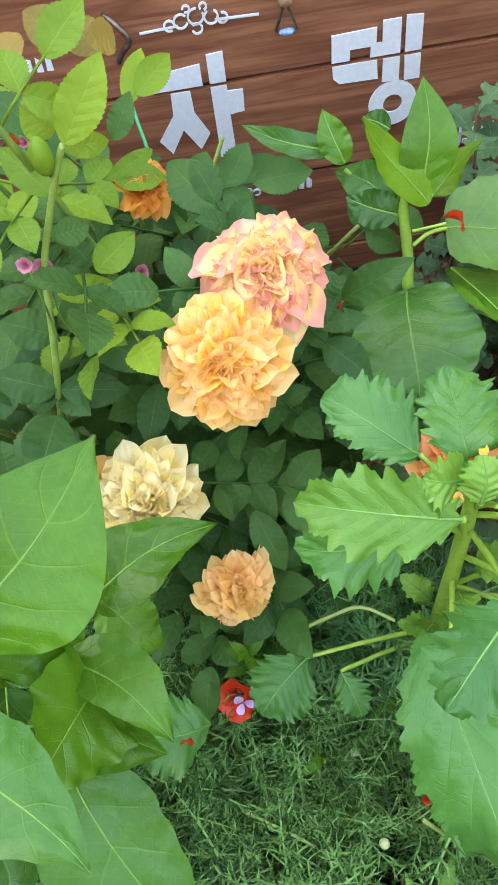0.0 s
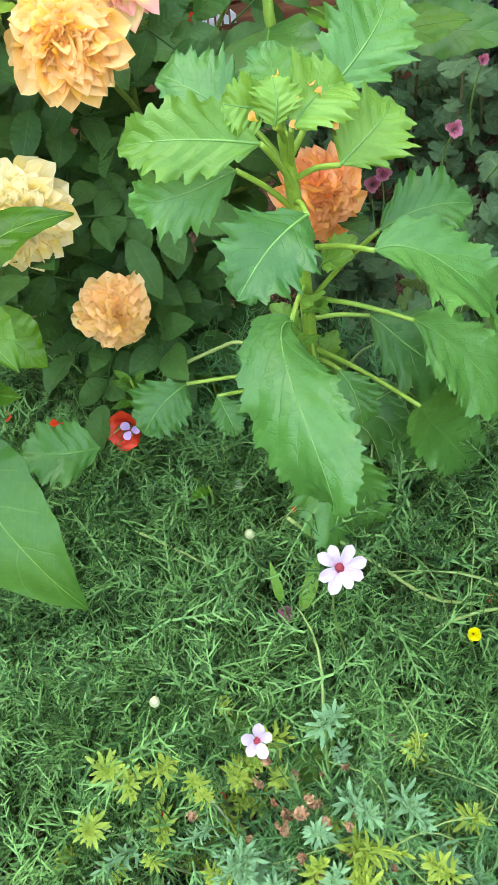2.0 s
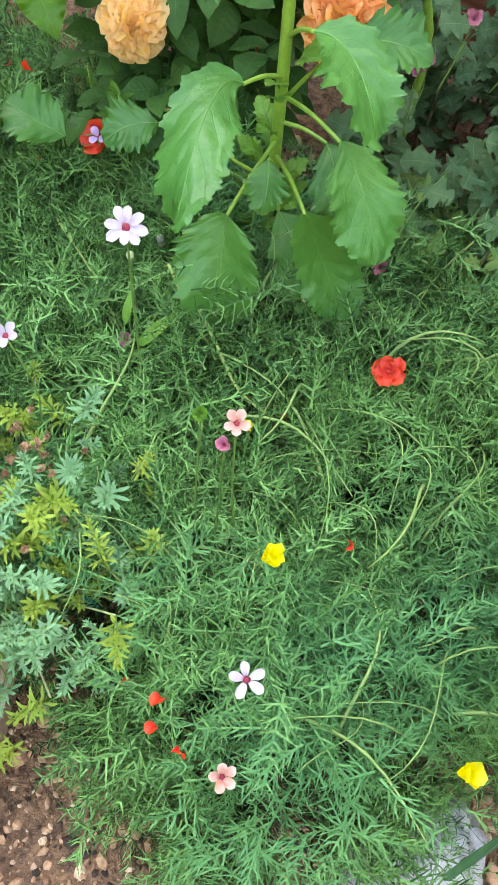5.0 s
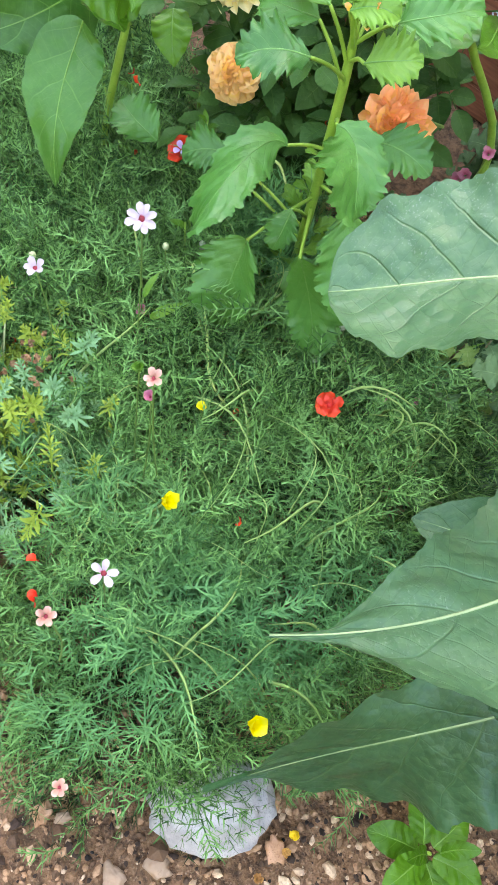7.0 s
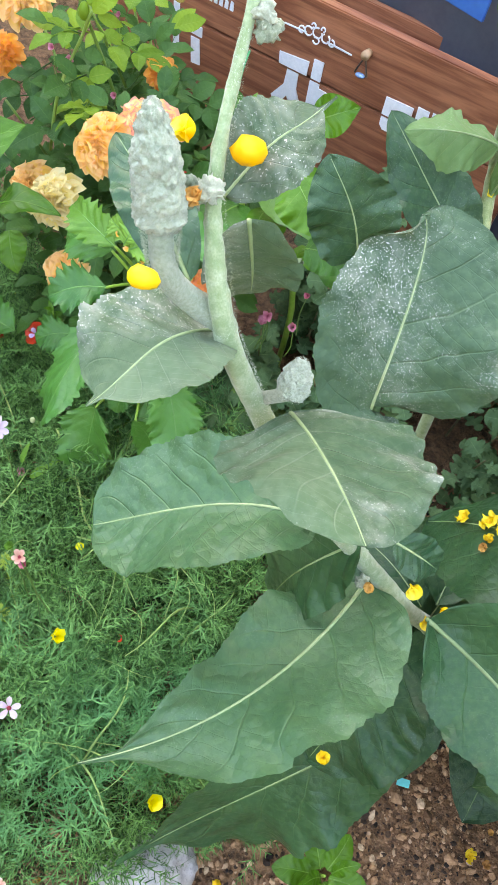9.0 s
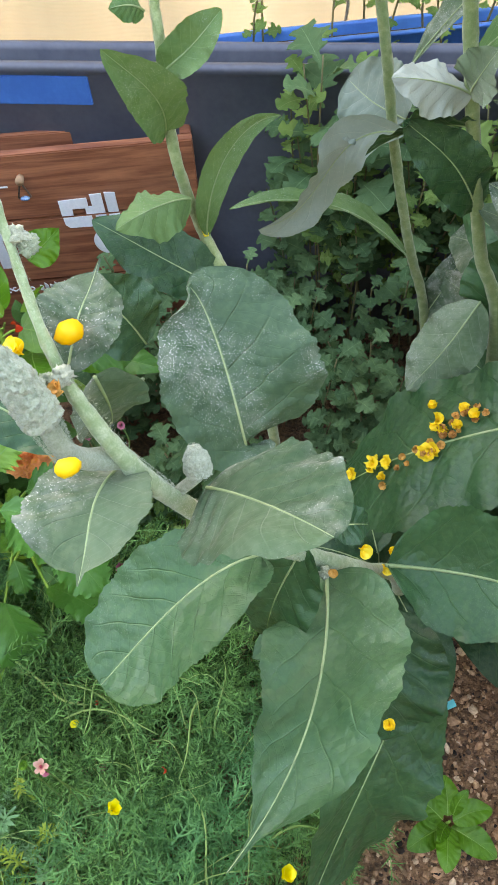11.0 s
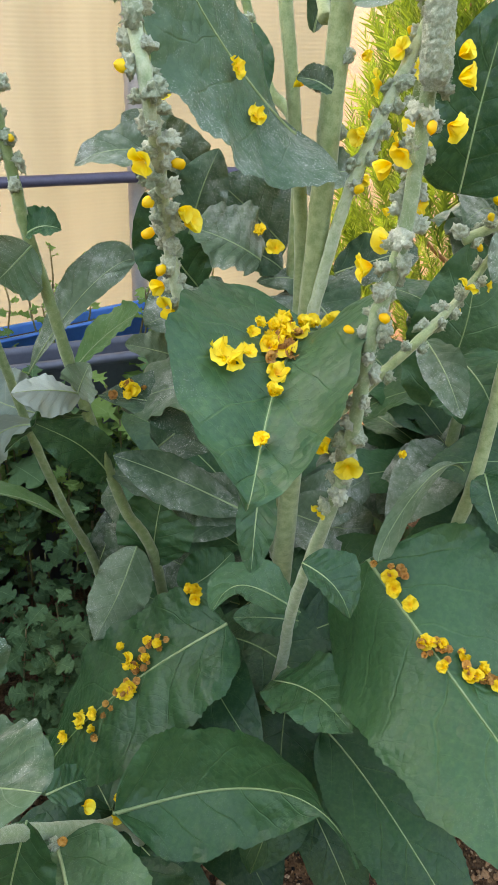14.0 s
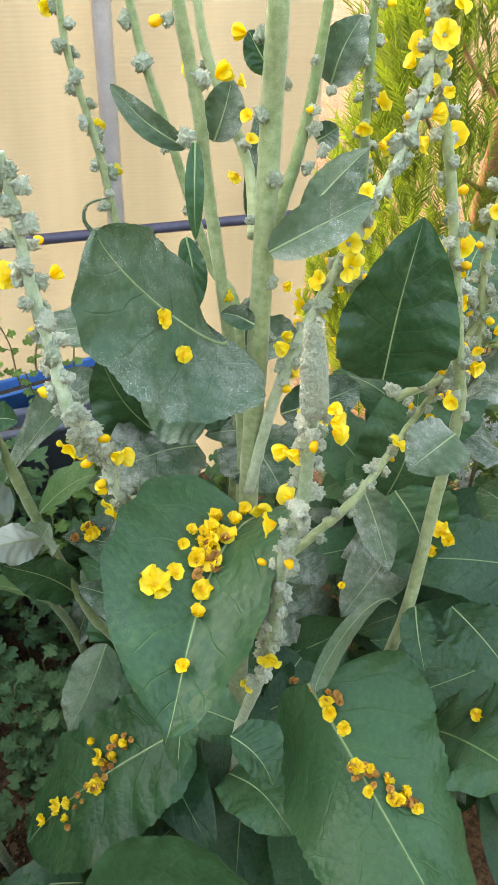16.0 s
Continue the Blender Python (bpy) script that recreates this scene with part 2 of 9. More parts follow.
MUM_BRIGHT = leaf_material("lobed_leaf_bright", (0.095, 0.20, 0.050), (0.19, 0.32, 0.085), (0.28, 0.40, 0.16), 0.6, 0.36, 5.0, 1.6)
MUM_STEM = plain_material("lobed_stem", (0.10, 0.10, 0.04), (0.20, 0.17, 0.08), 60, 0.7)
PEACH = petal_material("rose_petal_peach", (0.95, 0.36, 0.006), (0.98, 0.59, 0.07), (0.99, 0.65, 0.28), 0.5, 0.35)
PINK = petal_material("rose_petal_pink", (0.98, 0.60, 0.06), (1.0, 0.76, 0.36), (0.96, 0.42, 0.35), 0.5, 0.35, 0.62, 1.0)
CREAM = petal_material("rose_petal_cream", (0.88, 0.44, 0.015), (0.97, 0.78, 0.24), (0.98, 0.87, 0.50), 0.5, 0.3)
APRICOT = petal_material("rose_petal_apricot", (0.96, 0.48, 0.03), (0.99, 0.69, 0.16), (0.99, 0.67, 0.32), 0.5, 0.4)
ORANGE = petal_material("rose_petal_orange", (0.98, 0.64, 0.05), (0.98, 0.50, 0.10), (0.98, 0.44, 0.20), 0.5, 0.3)
GOLD = petal_material("rose_petal_gold", (0.92, 0.38, 0.02), (0.97, 0.54, 0.06), (0.95, 0.46, 0.12), 0.5, 0.5)
WHITE = petal_material("white_petal", (0.50, 0.20, 0.30), (0.50, 0.41, 0.49), (0.54, 0.47, 0.54), 0.5, 0.3, 0.1, 0.6)
BLUSH = petal_material("blush_petal", (0.46, 0.16, 0.13), (0.60, 0.30, 0.23), (0.66, 0.40, 0.32), 0.55, 0.3)
RED = petal_material("red_petal", (0.55, 0.015, 0.010), (0.70, 0.035, 0.012), (0.74, 0.06, 0.015), 0.5, 0.25)
MAGENTA = petal_material("magenta_petal", (0.34, 0.06, 0.12), (0.46, 0.12, 0.19), (0.52, 0.20, 0.26), 0.6, 0.25)
VIOLET = petal_material("violet_petal", (0.50, 0.32, 0.62), (0.52, 0.36, 0.66), (0.60, 0.46, 0.72), 0.6, 0.3)
HEART = plain_material("flower_heart", (0.17, 0.008, 0.018), (0.30, 0.02, 0.035), 300, 0.7, 0.6)
BUDGREEN = plain_material("bud_green", (0.30, 0.38, 0.16), (0.52, 0.54, 0.34), 120, 0.6)


# ---- shapes ----
def sheet(verts, faces, uv=None, smooth=True, name="mesh"):
    me = bpy.data.meshes.new(name)
    me.from_pydata([tuple(p) for p in verts], [], [tuple(int(i) for i in f) for f in faces])
    if uv is not None:
        layer = me.uv_layers.new(name="UV")
        loops = np.zeros(len(me.loops), dtype=np.int32)
        me.loops.foreach_get("vertex_index", loops)
        layer.data.foreach_set("uv", np.asarray(uv, dtype=np.float32)[loops].ravel())
    me.polygons.foreach_set("use_smooth", [smooth] * len(me.polygons))
    me.update()
    return me


def part(name, me, material, parent=None, label="", m=None):
    """A mesh (or bmesh) as one object under a thing or a part."""
    if isinstance(me, bmesh.types.BMesh):
        bm, me = me, bpy.data.meshes.new(name)
        bm.to_mesh(me)
        bm.free()
    if material is not None and not me.materials:
        me.materials.append(material)
    ob = new(name, me)
    if parent is not None:
        ob.parent = parent
    if m is not None:
        ob.matrix_basis = m
    if label:
        ob["label"] = label
    return ob


def thing(name, place, label, category, group="", kind=""):
    ob = new(name)
    ob.location = place
    ob.empty_display_size = 0.02
    return tagged(ob, label, category, group, kind)


def under(parent, place):
    """A place of the world as seen from a thing that only stands somewhere."""
    return Vector(place) - parent.location


def frame_of(base, tip, normal, roll=0.0):
    x = (Vector(tip) - Vector(base)).normalized()
    z = Vector(normal)
    z = (z - x * z.dot(x))
    if z.length < 1e-4:
        z = x.orthogonal()
    z.normalize()
    y = z.cross(x)
    m = Matrix((x, y, z)).transposed().to_4x4()
    m.translation = base
    return m @ Matrix.Rotation(radians(roll), 4, "X")


def ovate(u, belly=0.42, tip=1.15, foot=0.55):
    """Half width of a leaf along its length, widest at belly, 0 at both ends."""
    a = np.clip(u / belly, 0, 1)
    b = np.clip((1 - u) / (1 - belly), 0, 1)
    return np.where(u < belly, np.sin(a * np.pi / 2) ** foot, np.sin(b * np.pi / 2) ** tip)


def teeth(u, count, depth, skew=0.7):
    """A saw that leans to the tip."""
    f = (u * count) % 1.0
    return 1 - depth * np.where(f < skew, 1 - f / skew, (f - skew) / (1 - skew))


def leaf_mesh(length, width, profile, nu=20, nv=8, rise=25.0, fall=-25.0, fold=12.0, wave=0.10, waves=2.5, twist=0.0,
              cup=0.0, seed=0, curl=0.0, sweep=0.0, edge=None, quilt=0.0, lead=0.0, name="leaf"):
    """A leaf along x: rise and fall are its slopes at foot and tip, in degrees against the straight line between them."""
    rng = np.random.default_rng(abs(seed))
    u = np.linspace(0, 1, nu + 1)
    v = np.linspace(-1, 1, nv + 1)
    slope = np.radians(rise + (fall - rise) * u + curl * np.maximum(0, u - 0.75) * 4)
    cx = np.concatenate([[0], np.cumsum(np.cos((slope[1:] + slope[:-1]) / 2))])
    cz = np.concatenate([[0], np.cumsum(np.sin((slope[1:] + slope[:-1]) / 2))])
    ang = math.atan2(cz[-1], cx[-1])
    s = length / math.hypot(cx[-1], cz[-1])
    ca, sa = math.cos(-ang), math.sin(-ang)
    cx, cz = (cx * ca - cz * sa) * s, (cx * sa + cz * ca) * s
    slope = slope - ang
    half = width / 2 * profile(u)
    U, V = np.meshgrid(u, v, indexing="ij")
    H = half[:, None] * np.ones_like(V)
    if edge is not None:
        saw = edge(u)[:, None]
        H = H * (1 - (1 - saw) * np.abs(V) ** 1.5)
    p1, p2, p3 = rng.uniform(0, 6.28, 3)
    tw = np.radians(twist) * (U - 0.3)
    fo = np.radians(fold)
    side = V * H * math.cos(fo)
    up = np.abs(V) * H * math.sin(fo) - cup * (V * H) ** 2 / max(width, 1e-6)
    up = up + wave * H * np.abs(V) ** 1.6 * np.sin(U * waves * 6.28 + np.where(V > 0, p1, p2))
    up = up + 0.42 * wave * H * np.abs(V) ** 3 * np.sin(U * (waves * 2.7 + 1.3) * 6.28 + np.where(V > 0, p2, p3))
    up = up + quilt * H * 4 * np.abs(V) * (1 - np.abs(V)) * np.cos(6.28 * (U * 6.5 - 1.5 * np.abs(V)) + p1)
    up = up + 0.10 * wave * width * np.sin(U * 9 + p3) * np.sin(V * 3 + p1) * np.minimum(1, np.abs(V) * 2)
    y = side * np.cos(tw) - up * np.sin(tw)
    n = side * np.sin(tw) + up * np.cos(tw)
    X = cx[:, None] - np.sin(slope)[:, None] * n + lead * H * np.abs(V) ** 1.6
    Z = cz[:, None] + np.cos(slope)[:, None] * n
    bow = sweep * length * np.sin(np.pi * u) ** 1.2
    y = y + bow[:, None]
    verts = np.stack([X, y, Z], -1).reshape(-1, 3)
    uv = np.stack([U, (V + 1) / 2], -1).reshape(-1, 2)
    k = nv + 1
    faces = [(i * k + j, (i + 1) * k + j, (i + 1) * k + j + 1, i * k + j + 1) for i in range(nu) for j in range(nv)]
    me = sheet(verts, faces, uv, name=name)
    return me, np.stack([cx, bow, cz], -1)


def tube_mesh(points, radii, sides=8, name="stem", smooth_steps=4):
    """A tapered tube along a smooth line through the points."""
    pts = [Vector(p) for p in points]
    rad = list(radii) if hasattr(radii, "__len__") else [radii] * len(pts)
    if len(rad) != len(pts):
        rad = [rad[0] + (rad[-1] - rad[0]) * i / (len(pts) - 1) for i in range(len(pts))]
    line, rr = [], []
    for i in range(len(pts) - 1):
        a = pts[max(i - 1, 0)]
        b, c = pts[i], pts[i + 1]
        d = pts[min(i + 2, len(pts) - 1)]
        for s in range(smooth_steps):
            t = s / smooth_steps
            line.append(0.5 * (2 * b + (c - a) * t + (2 * a - 5 * b + 4 * c - d) * t * t + (3 * b - a - 3 * c + d) * t ** 3))
            rr.append(rad[i] + (rad[i + 1] - rad[i]) * t)
    line.append(pts[-1]), rr.append(rad[-1])
    verts, faces, uv = [], [], []
    ref = Vector((0.31, 0.87, 0.39))
    for i, p in enumerate(line):
        d = (line[min(i + 1, len(line) - 1)] - line[max(i - 1, 0)]).normalized()
        x = ref.cross(d)
        if x.length < 1e-3:
            x = d.orthogonal()
        x.normalize()
        y = d.cross(x)
        for j in range(sides):
            a = 2 * math.pi * j / sides
            verts.append(p + (x * math.cos(a) + y * math.sin(a)) * rr[i])
            uv.append((i / len(line), j / sides))
    for i in range(len(line) - 1):
        for j in range(sides):
            k = (j + 1) % sides
            faces.append((i * sides + j, i * sides + k, (i + 1) * sides + k, (i + 1) * sides + j))
    faces.append(tuple(range(sides - 1, -1, -1)))
    faces.append(tuple((len(line) - 1) * sides + j for j in range(sides)))
    return sheet(verts, faces, uv, name=name)


def many(mesh_data, matrices):
    """One big mesh out of a small one (vertices, faces, uv) at many poses."""
    v, f, uv = mesh_data
    v4 = np.concatenate([v, np.ones((len(v), 1))], 1)
    ms = np.array(matrices)
    verts = np.einsum("nij,vj->nvi", ms, v4)[:, :, :3].reshape(-1, 3)
    faces = (f[None] + (np.arange(len(ms)) * len(v))[:, None, None]).reshape(-1, f.shape[1])
    return verts, faces, np.tile(uv, (len(ms), 1))


def quad_sheet(verts, faces, uv=None, name="stuff", smooth=True):
    """Fast mesh of quads from arrays."""
    me = bpy.data.meshes.new(name)
    verts, faces = np.asarray(verts, np.float32), np.asarray(faces, np.int32)
    k = faces.shape[1]
    me.vertices.add(len(verts)), me.loops.add(faces.size), me.polygons.add(len(faces))
    me.vertices.foreach_set("co", verts.ravel())
    me.loops.foreach_set("vertex_index", faces.ravel())
    me.polygons.foreach_set("loop_start", np.arange(len(faces), dtype=np.int32) * k)
    me.polygons.foreach_set("loop_total", np.full(len(faces), k, np.int32))
    me.polygons.foreach_set("use_smooth", np.full(len(faces), smooth))
    if uv is not None:
        layer = me.uv_layers.new(name="UV")
        layer.data.foreach_set("uv", np.asarray(uv, np.float32)[faces.ravel()].ravel())
    me.update(calc_edges=True)
    me.validate()
    return me


def lump_mesh(radius, seed, rough=0.25, scale=1.0, sub=2, stretch=(1, 1, 1)):
    bm = bmesh.new()
    bmesh.ops.create_icosphere(bm, subdivisions=sub, radius=1.0)
    off = Vector((seed * 3.7, seed * 1.3, -seed * 2.1))
    for v in bm.verts:
        k = 1 + rough * noise.noise(v.co * scale + off) + rough * 0.4 * noise.noise(v.co * scale * 3 + off)
        v.co = Vector((v.co.x * stretch[0], v.co.y * stretch[1], v.co.z * stretch[2])) * (radius * k)
    for f in bm.faces:
        f.smooth = True
    me = bpy.data.meshes.new("lump")
    bm.to_mesh(me)
    bm.free()
    return me


def aim(place, direction, spin=0.0, size=1.0):
    """The pose of a part whose z looks along direction."""
    q = Vector(direction).to_track_quat("Z", "Y")
    return Matrix.LocRotScale(place, q, (size, size, size)) @ Matrix.Rotation(spin, 4, "Z")


def box_mesh(a, b, bevel=0.002, seg=2):
    bm = bmesh.new()
    bmesh.ops.create_cube(bm, size=1.0)
    a, b = Vector(a), Vector(b)
    for v in bm.verts:
        v.co = Vector([(a[i] + b[i]) / 2 + v.co[i] * (b[i] - a[i]) for i in range(3)])
    if bevel:
        bmesh.ops.bevel(bm, geom=bm.edges[:], offset=bevel, segments=seg, affect="EDGES", clamp_overlap=True)
    return bm


# ---- setting ----
def soil_material():
    n = Nodes("soil")
    a = n.noise(5.0, 4.0)
    b = n.noise(70.0, 5.0, 0.7)
    c = n.noise(330.0, 3.0, 0.6)
    col = n.mix(n.ramp(b, 0.30, 0.72), (0.055, 0.027, 0.013), (0.40, 0.215, 0.110))
    col = n.mix(n.math("MULTIPLY", n.ramp(c, 0.54, 0.70), 0.6), col, (0.46, 0.30, 0.18))
    col = n.mix(n.math("MULTIPLY", n.ramp(a, 0.40, 0.65), 0.45), col, (0.12, 0.066, 0.038))
    h = n.math("ADD", n.math("MULTIPLY", b, 1.0), n.math("MULTIPLY", c, 0.6))
    return n.done(col, 0.95, n.bump(h, 1.0, 0.012))


SOIL = soil_material()
xs = np.concatenate([[-600, -60, -8, -3], np.linspace(-1.5, 2.5, 161), [4, 9, 60, 600]])
ys = np.concatenate([[-600, -60, -8, -3], np.linspace(-1.5, 2.5, 161), [4, 9, 60, 600]])
gv = []
for gx in xs:
    for gy in ys:
        near = 1.0 if abs(gx) < 3 and abs(gy) < 3 else 0.0
        bumpy = 0.012 * noise.noise(Vector((gx * 7, gy * 7, 0.3))) + 0.007 * noise.noise(Vector((gx * 30, gy * 30, 1.3)))
        gv.append((gx, gy, GROUND + near * bumpy))
gk = len(ys)
gf = [(i * gk + j, (i + 1) * gk + j, (i + 1) * gk + j + 1, i * gk + j + 1) for i in range(len(xs) - 1) for j in range(gk - 1)]
ground = part("ground", quad_sheet(gv, gf, name="ground"), SOIL)
tagged(ground, "reddish brown crumbly garden soil", "ground", kind="structure")

# crumbs of soil, bark and grit
rng = np.random.default_rng(4)


def crumb_stuff(name, count, size, mats, label, seed, area):
    r = np.random.default_rng(seed)
    me0 = lump_mesh(1.0, seed, 0.5, 1.6, 1)
    vv = np.array([v.co[:] for v in me0.vertices])
    ff = np.array([p.vertices[:] for p in me0.polygons])
    bpy.data.meshes.remove(me0)
    ms = []
    for _ in range(count):
        x, y = r.uniform(area[0], area[1]), r.uniform(area[2], area[3])
        s = size * r.lognormal(0, 0.5)
        q = Euler(r.uniform(0, 6.28, 3)).to_quaternion()
        z = GROUND + 0.012 * noise.noise(Vector((x * 7, y * 7, 0.3))) + 0.007 * noise.noise(Vector((x * 30, y * 30, 1.3))) + s * 0.25
        ms.append(np.array(Matrix.LocRotScale((x, y, z), q, (s, s * r.uniform(0.5, 1), s * r.uniform(0.35, 0.9)))))
    v, f, _ = many((vv, ff, np.zeros((len(vv), 2))), ms)
    ob = part(name, quad_sheet(v, f, name=name, smooth=False), mats)
    return tagged(ob, label, "soil", kind="stuff")


def grit_material(name, a, b, c):
    n = Nodes(name)
    i = n.island()
    col = n.mix(n.ramp(i, 0.0, 0.55), a, b)
    col = n.mix(n.ramp(i, 0.80, 0.95), col, c)
    k = n.noise(260.0, 3.0)
    return n.done(n.mix(n.ramp(k, 0.3, 0.8), col, n.mix(0.5, col, a)), 0.9, n.bump(k, 0.6, 0.002))


GRIT = grit_material("grit", (0.11, 0.056, 0.028), (0.50, 0.29, 0.16), (0.72, 0.52, 0.34))
PEAT = grit_material("peat", (0.010, 0.006, 0.004), (0.055, 0.030, 0.018), (0.16, 0.09, 0.05))
crumb_stuff("soil_crumbs", 24000, 0.0030, GRIT, "small crumbs of reddish soil and grit", 7, (-0.1, 1.35, -0.62, 0.6))
crumb_stuff("bark_bits", 9000, 0.0030, PEAT, "dark crumbs of bark and peat", 9, (-0.1, 1.35, -0.62, 0.6))
crumb_stuff("gravel", 220, 0.0034, GRIT, "scattered little stones on the soil", 8, (-0.1, 1.3, -0.6, 0.5))

# ---- plain walls added past all that is seen, to block low sky light ----
FAR = plain_material("rough_render", (0.070, 0.075, 0.055), (0.12, 0.125, 0.09), 3.0, 0.95, 0.4)
for nm, lo, hi in (("wall_south", (-3.2, -2.9, GROUND - 0.02), (4.4, -2.7, 2.3)), ("wall_west", (-3.2, -2.68, GROUND - 0.02), (-3.0, 3.4, 2.3)), ("wall_east", (4.2, -2.68, GROUND - 0.02), (4.4, 3.4, 2.3))):
    tagged(part(nm, box_mesh(lo, hi, 0.01), FAR), "added plain wall, out of view, that blocks low sky light", "wall", kind="structure")

# ---- greenhouse side ----
def film_material():
    n = Nodes("greenhouse_film")
    co = n.add("TexCoord", 3)
    sep = n.t.nodes.new("ShaderNodeSeparateXYZ")
    n.t.links.new(co, sep.inputs[0])
    lines = n.add("TexWave", 1, {"wave_type": "BANDS", "bands_direction": "Z"}, Vector=co, Scale=34.0, Distortion=0.6, Detail=1.0)
    fold = n.noise(1.0, 3.0, 0.5, n.add("CombineXYZ", 0, None, X=n.math("MULTIPLY", sep.outputs[0], 5.0), Y=0.0, Z=n.math("MULTIPLY", sep.outputs[2], 0.6)))
    dirt = n.noise(9.0, 4.0, 0.6)
    col = n.mix(n.ramp(fold, 0.3, 0.75), (0.127, 0.136, 0.113), (0.172, 0.183, 0.154))
    col = n.mix(n.math("MULTIPLY", n.ramp(lines, 0.2, 0.9), 0.10), col, (0.165, 0.148, 0.120))
    col = n.mix(n.math("MULTIPLY", n.ramp(dirt, 0.45, 0.8), 0.22), col, (0.145, 0.126, 0.102))
    return n.done(col, 0.45, n.bump(n.math("ADD", fold, n.math("MULTIPLY", lines, 0.05)), 0.5, 0.02), 0.45, col)


FILM = film_material()
fx = np.linspace(-2.6, 1.50, 165)
fz = np.linspace(GROUND, 2.35, 24)
fv = [(x, 1.505 + 0.010 * math.sin(x * 21 + 0.7 * math.sin(z * 2)) + 0.016 * noise.noise(Vector((x * 4, 0, z * 0.8))), z) for x in fx for z in fz]
fk = len(fz)
ff = [(i * fk + j, (i + 1) * fk + j, (i + 1) * fk + j + 1, i * fk + j + 1) for i in range(len(fx) - 1) for j in range(fk - 1)]
film = part("wall_greenhouse", quad_sheet(fv, ff), FILM)
tagged(film, "cream translucent greenhouse film with fine ribs", "wall", kind="structure")
METAL = plain_material("galvanised_pipe", (0.44, 0.40, 0.37), (0.60, 0.55, 0.51), 30, 0.45, 0.2, Metallic=0.3)
PIPE = plain_material("dark_pipe", (0.045, 0.042, 0.07), (0.075, 0.07, 0.11), 50, 0.4, 0.15)
PRINT = plain_material("pipe_print", (0.55, 0.55, 0.6), (0.7, 0.7, 0.75), 90, 0.6)
frame_thing = thing("greenhouse_frame", (0.965, 1.45, GROUND), "galvanised upright pipes of a greenhouse side", "frame", kind="structure")
for px in (0.965, -0.32):
    part("upright_pipe", tube_mesh([(0, 0, 0), (0, 0, 1.2), (0, 0, 2.5)], 0.021, 16), METAL, frame_thing, m=Matrix.Translation((px - 0.965, 0.022, 0)))
rail = thing("rail_pipe", (0.0, 1.425, 0.76), "dark blue-grey horizontal pipe with small pale print", "pipe", kind="structure")
part("pipe", tube_mesh([(-2.5, 0, 0), (-0.4, 0, 0), (0.5, 0, 0), (1.55, 0, 0)], 0.0128, 16), PIPE, rail)
for i in range(15):
    if i != 9:
        part("print_bar", box_mesh((0.30 + i * 0.010, -0.0136, 0.000), (0.306 + i * 0.010, -0.0126, 0.005), 0), PRINT, rail, "faded pale print" if i == 0 else "")
ROPE = plain_material("rope", (0.17, 0.145, 0.105), (0.42, 0.36, 0.27), 200, 0.9, 0.8)
rope_pts = [(0.509 + 0.04 * z + 0.002 * math.sin(z * 5), 1.47 + 0.002 * math.cos(z * 160), z) for z in np.linspace(0.28, 1.5, 60)]
rope = part("rope", tube_mesh([(x + 0.002 * math.sin(i * 2.1), y, z) for i, (x, y, z) in enumerate(rope_pts)], 0.0034, 6, smooth_steps=2), ROPE)
tagged(rope, "thin beaded cord hanging against greenhouse film", "rope")

# ---- dark tub and blue tub behind the sign ----
TUB = plain_material("tub_rubber", (0.068, 0.080, 0.110), (0.110, 0.126, 0.158), 12, 0.5, 0.3)
BLUE = plain_material("tub_blue", (0.015, 0.13, 0.42), (0.03, 0.20, 0.55), 14, 0.45, 0.2)
MOULD = plain_material("potting_soil", (0.03, 0.022, 0.015), (0.09, 0.065, 0.045), 60, 0.95, 0.9)


def rounded_ring(rx, ry, power=3.2, n=72):
    """Points of a rounded rectangle."""
    out = []
    for i in range(n):
        a = 2 * math.pi * i / n
        c, s = math.cos(a), math.sin(a)
        out.append((rx * math.copysign(abs(c) ** (2 / power), c), ry * math.copysign(abs(s) ** (2 / power), s)))
    return out


def tub_mesh(rx, ry, height, lip, taper=0.88, wall=0.008, power=3.2, upto=None):
    rings = [(0, taper, 0), (height * 0.35, taper + (1 - taper) * 0.4, 0), (height - lip * 2, 0.985, 0), (height - lip * 1.6, 1.0, lip * 0.4), (height - lip * 0.6, 1.0, lip),
             (height, 1.0, lip * 0.5), (height, 1.0, -wall), (height - lip, 0.99, -wall * 1.4), (height * 0.45, 0.93, -wall * 1.4)]
    verts, faces = [], []
    n = 72
    for z, s, o in rings:
        for x, y in rounded_ring(rx * s + o, ry * s + o, power, n):
            verts.append((x, y, z))
    for i in range(len(rings) - 1):
        for j in range(n):
            k = (j + 1) % n
            faces.append((i * n + j, i * n + k, (i + 1) * n + k, (i + 1) * n + j))
    faces.append(tuple(range(n - 1, -1, -1)))
    faces.append(tuple((len(rings) - 1) * n + j for j in range(n)))
    return sheet(verts, faces)


tub = thing("planting_tub", (0.31, 1.072, GROUND), "long dark grey rubber tub with a rolled rim", "tub")
part("tub_wall", tub_mesh(0.75, 0.037, 0.635, 0.012, 0.94, 0.006, 6.0), TUB, tub)
part("tub_soil", box_mesh((-0.69, -0.024, 0.50), (0.69, 0.024, 0.605), 0.006), MOULD, tub, "dark potting soil")
part("blue_panel", box_mesh((-0.51, -0.0395, 0.555), (-0.240, -0.0350, 0.610), 0.002), BLUE, tub, "blue plastic band under the rim")
blue = thing("blue_trough", (0.63, 1.245, GROUND), "bright blue plastic trough standing behind the dark tub", "trough")
blue.rotation_euler = (0, 0, radians(12.5))
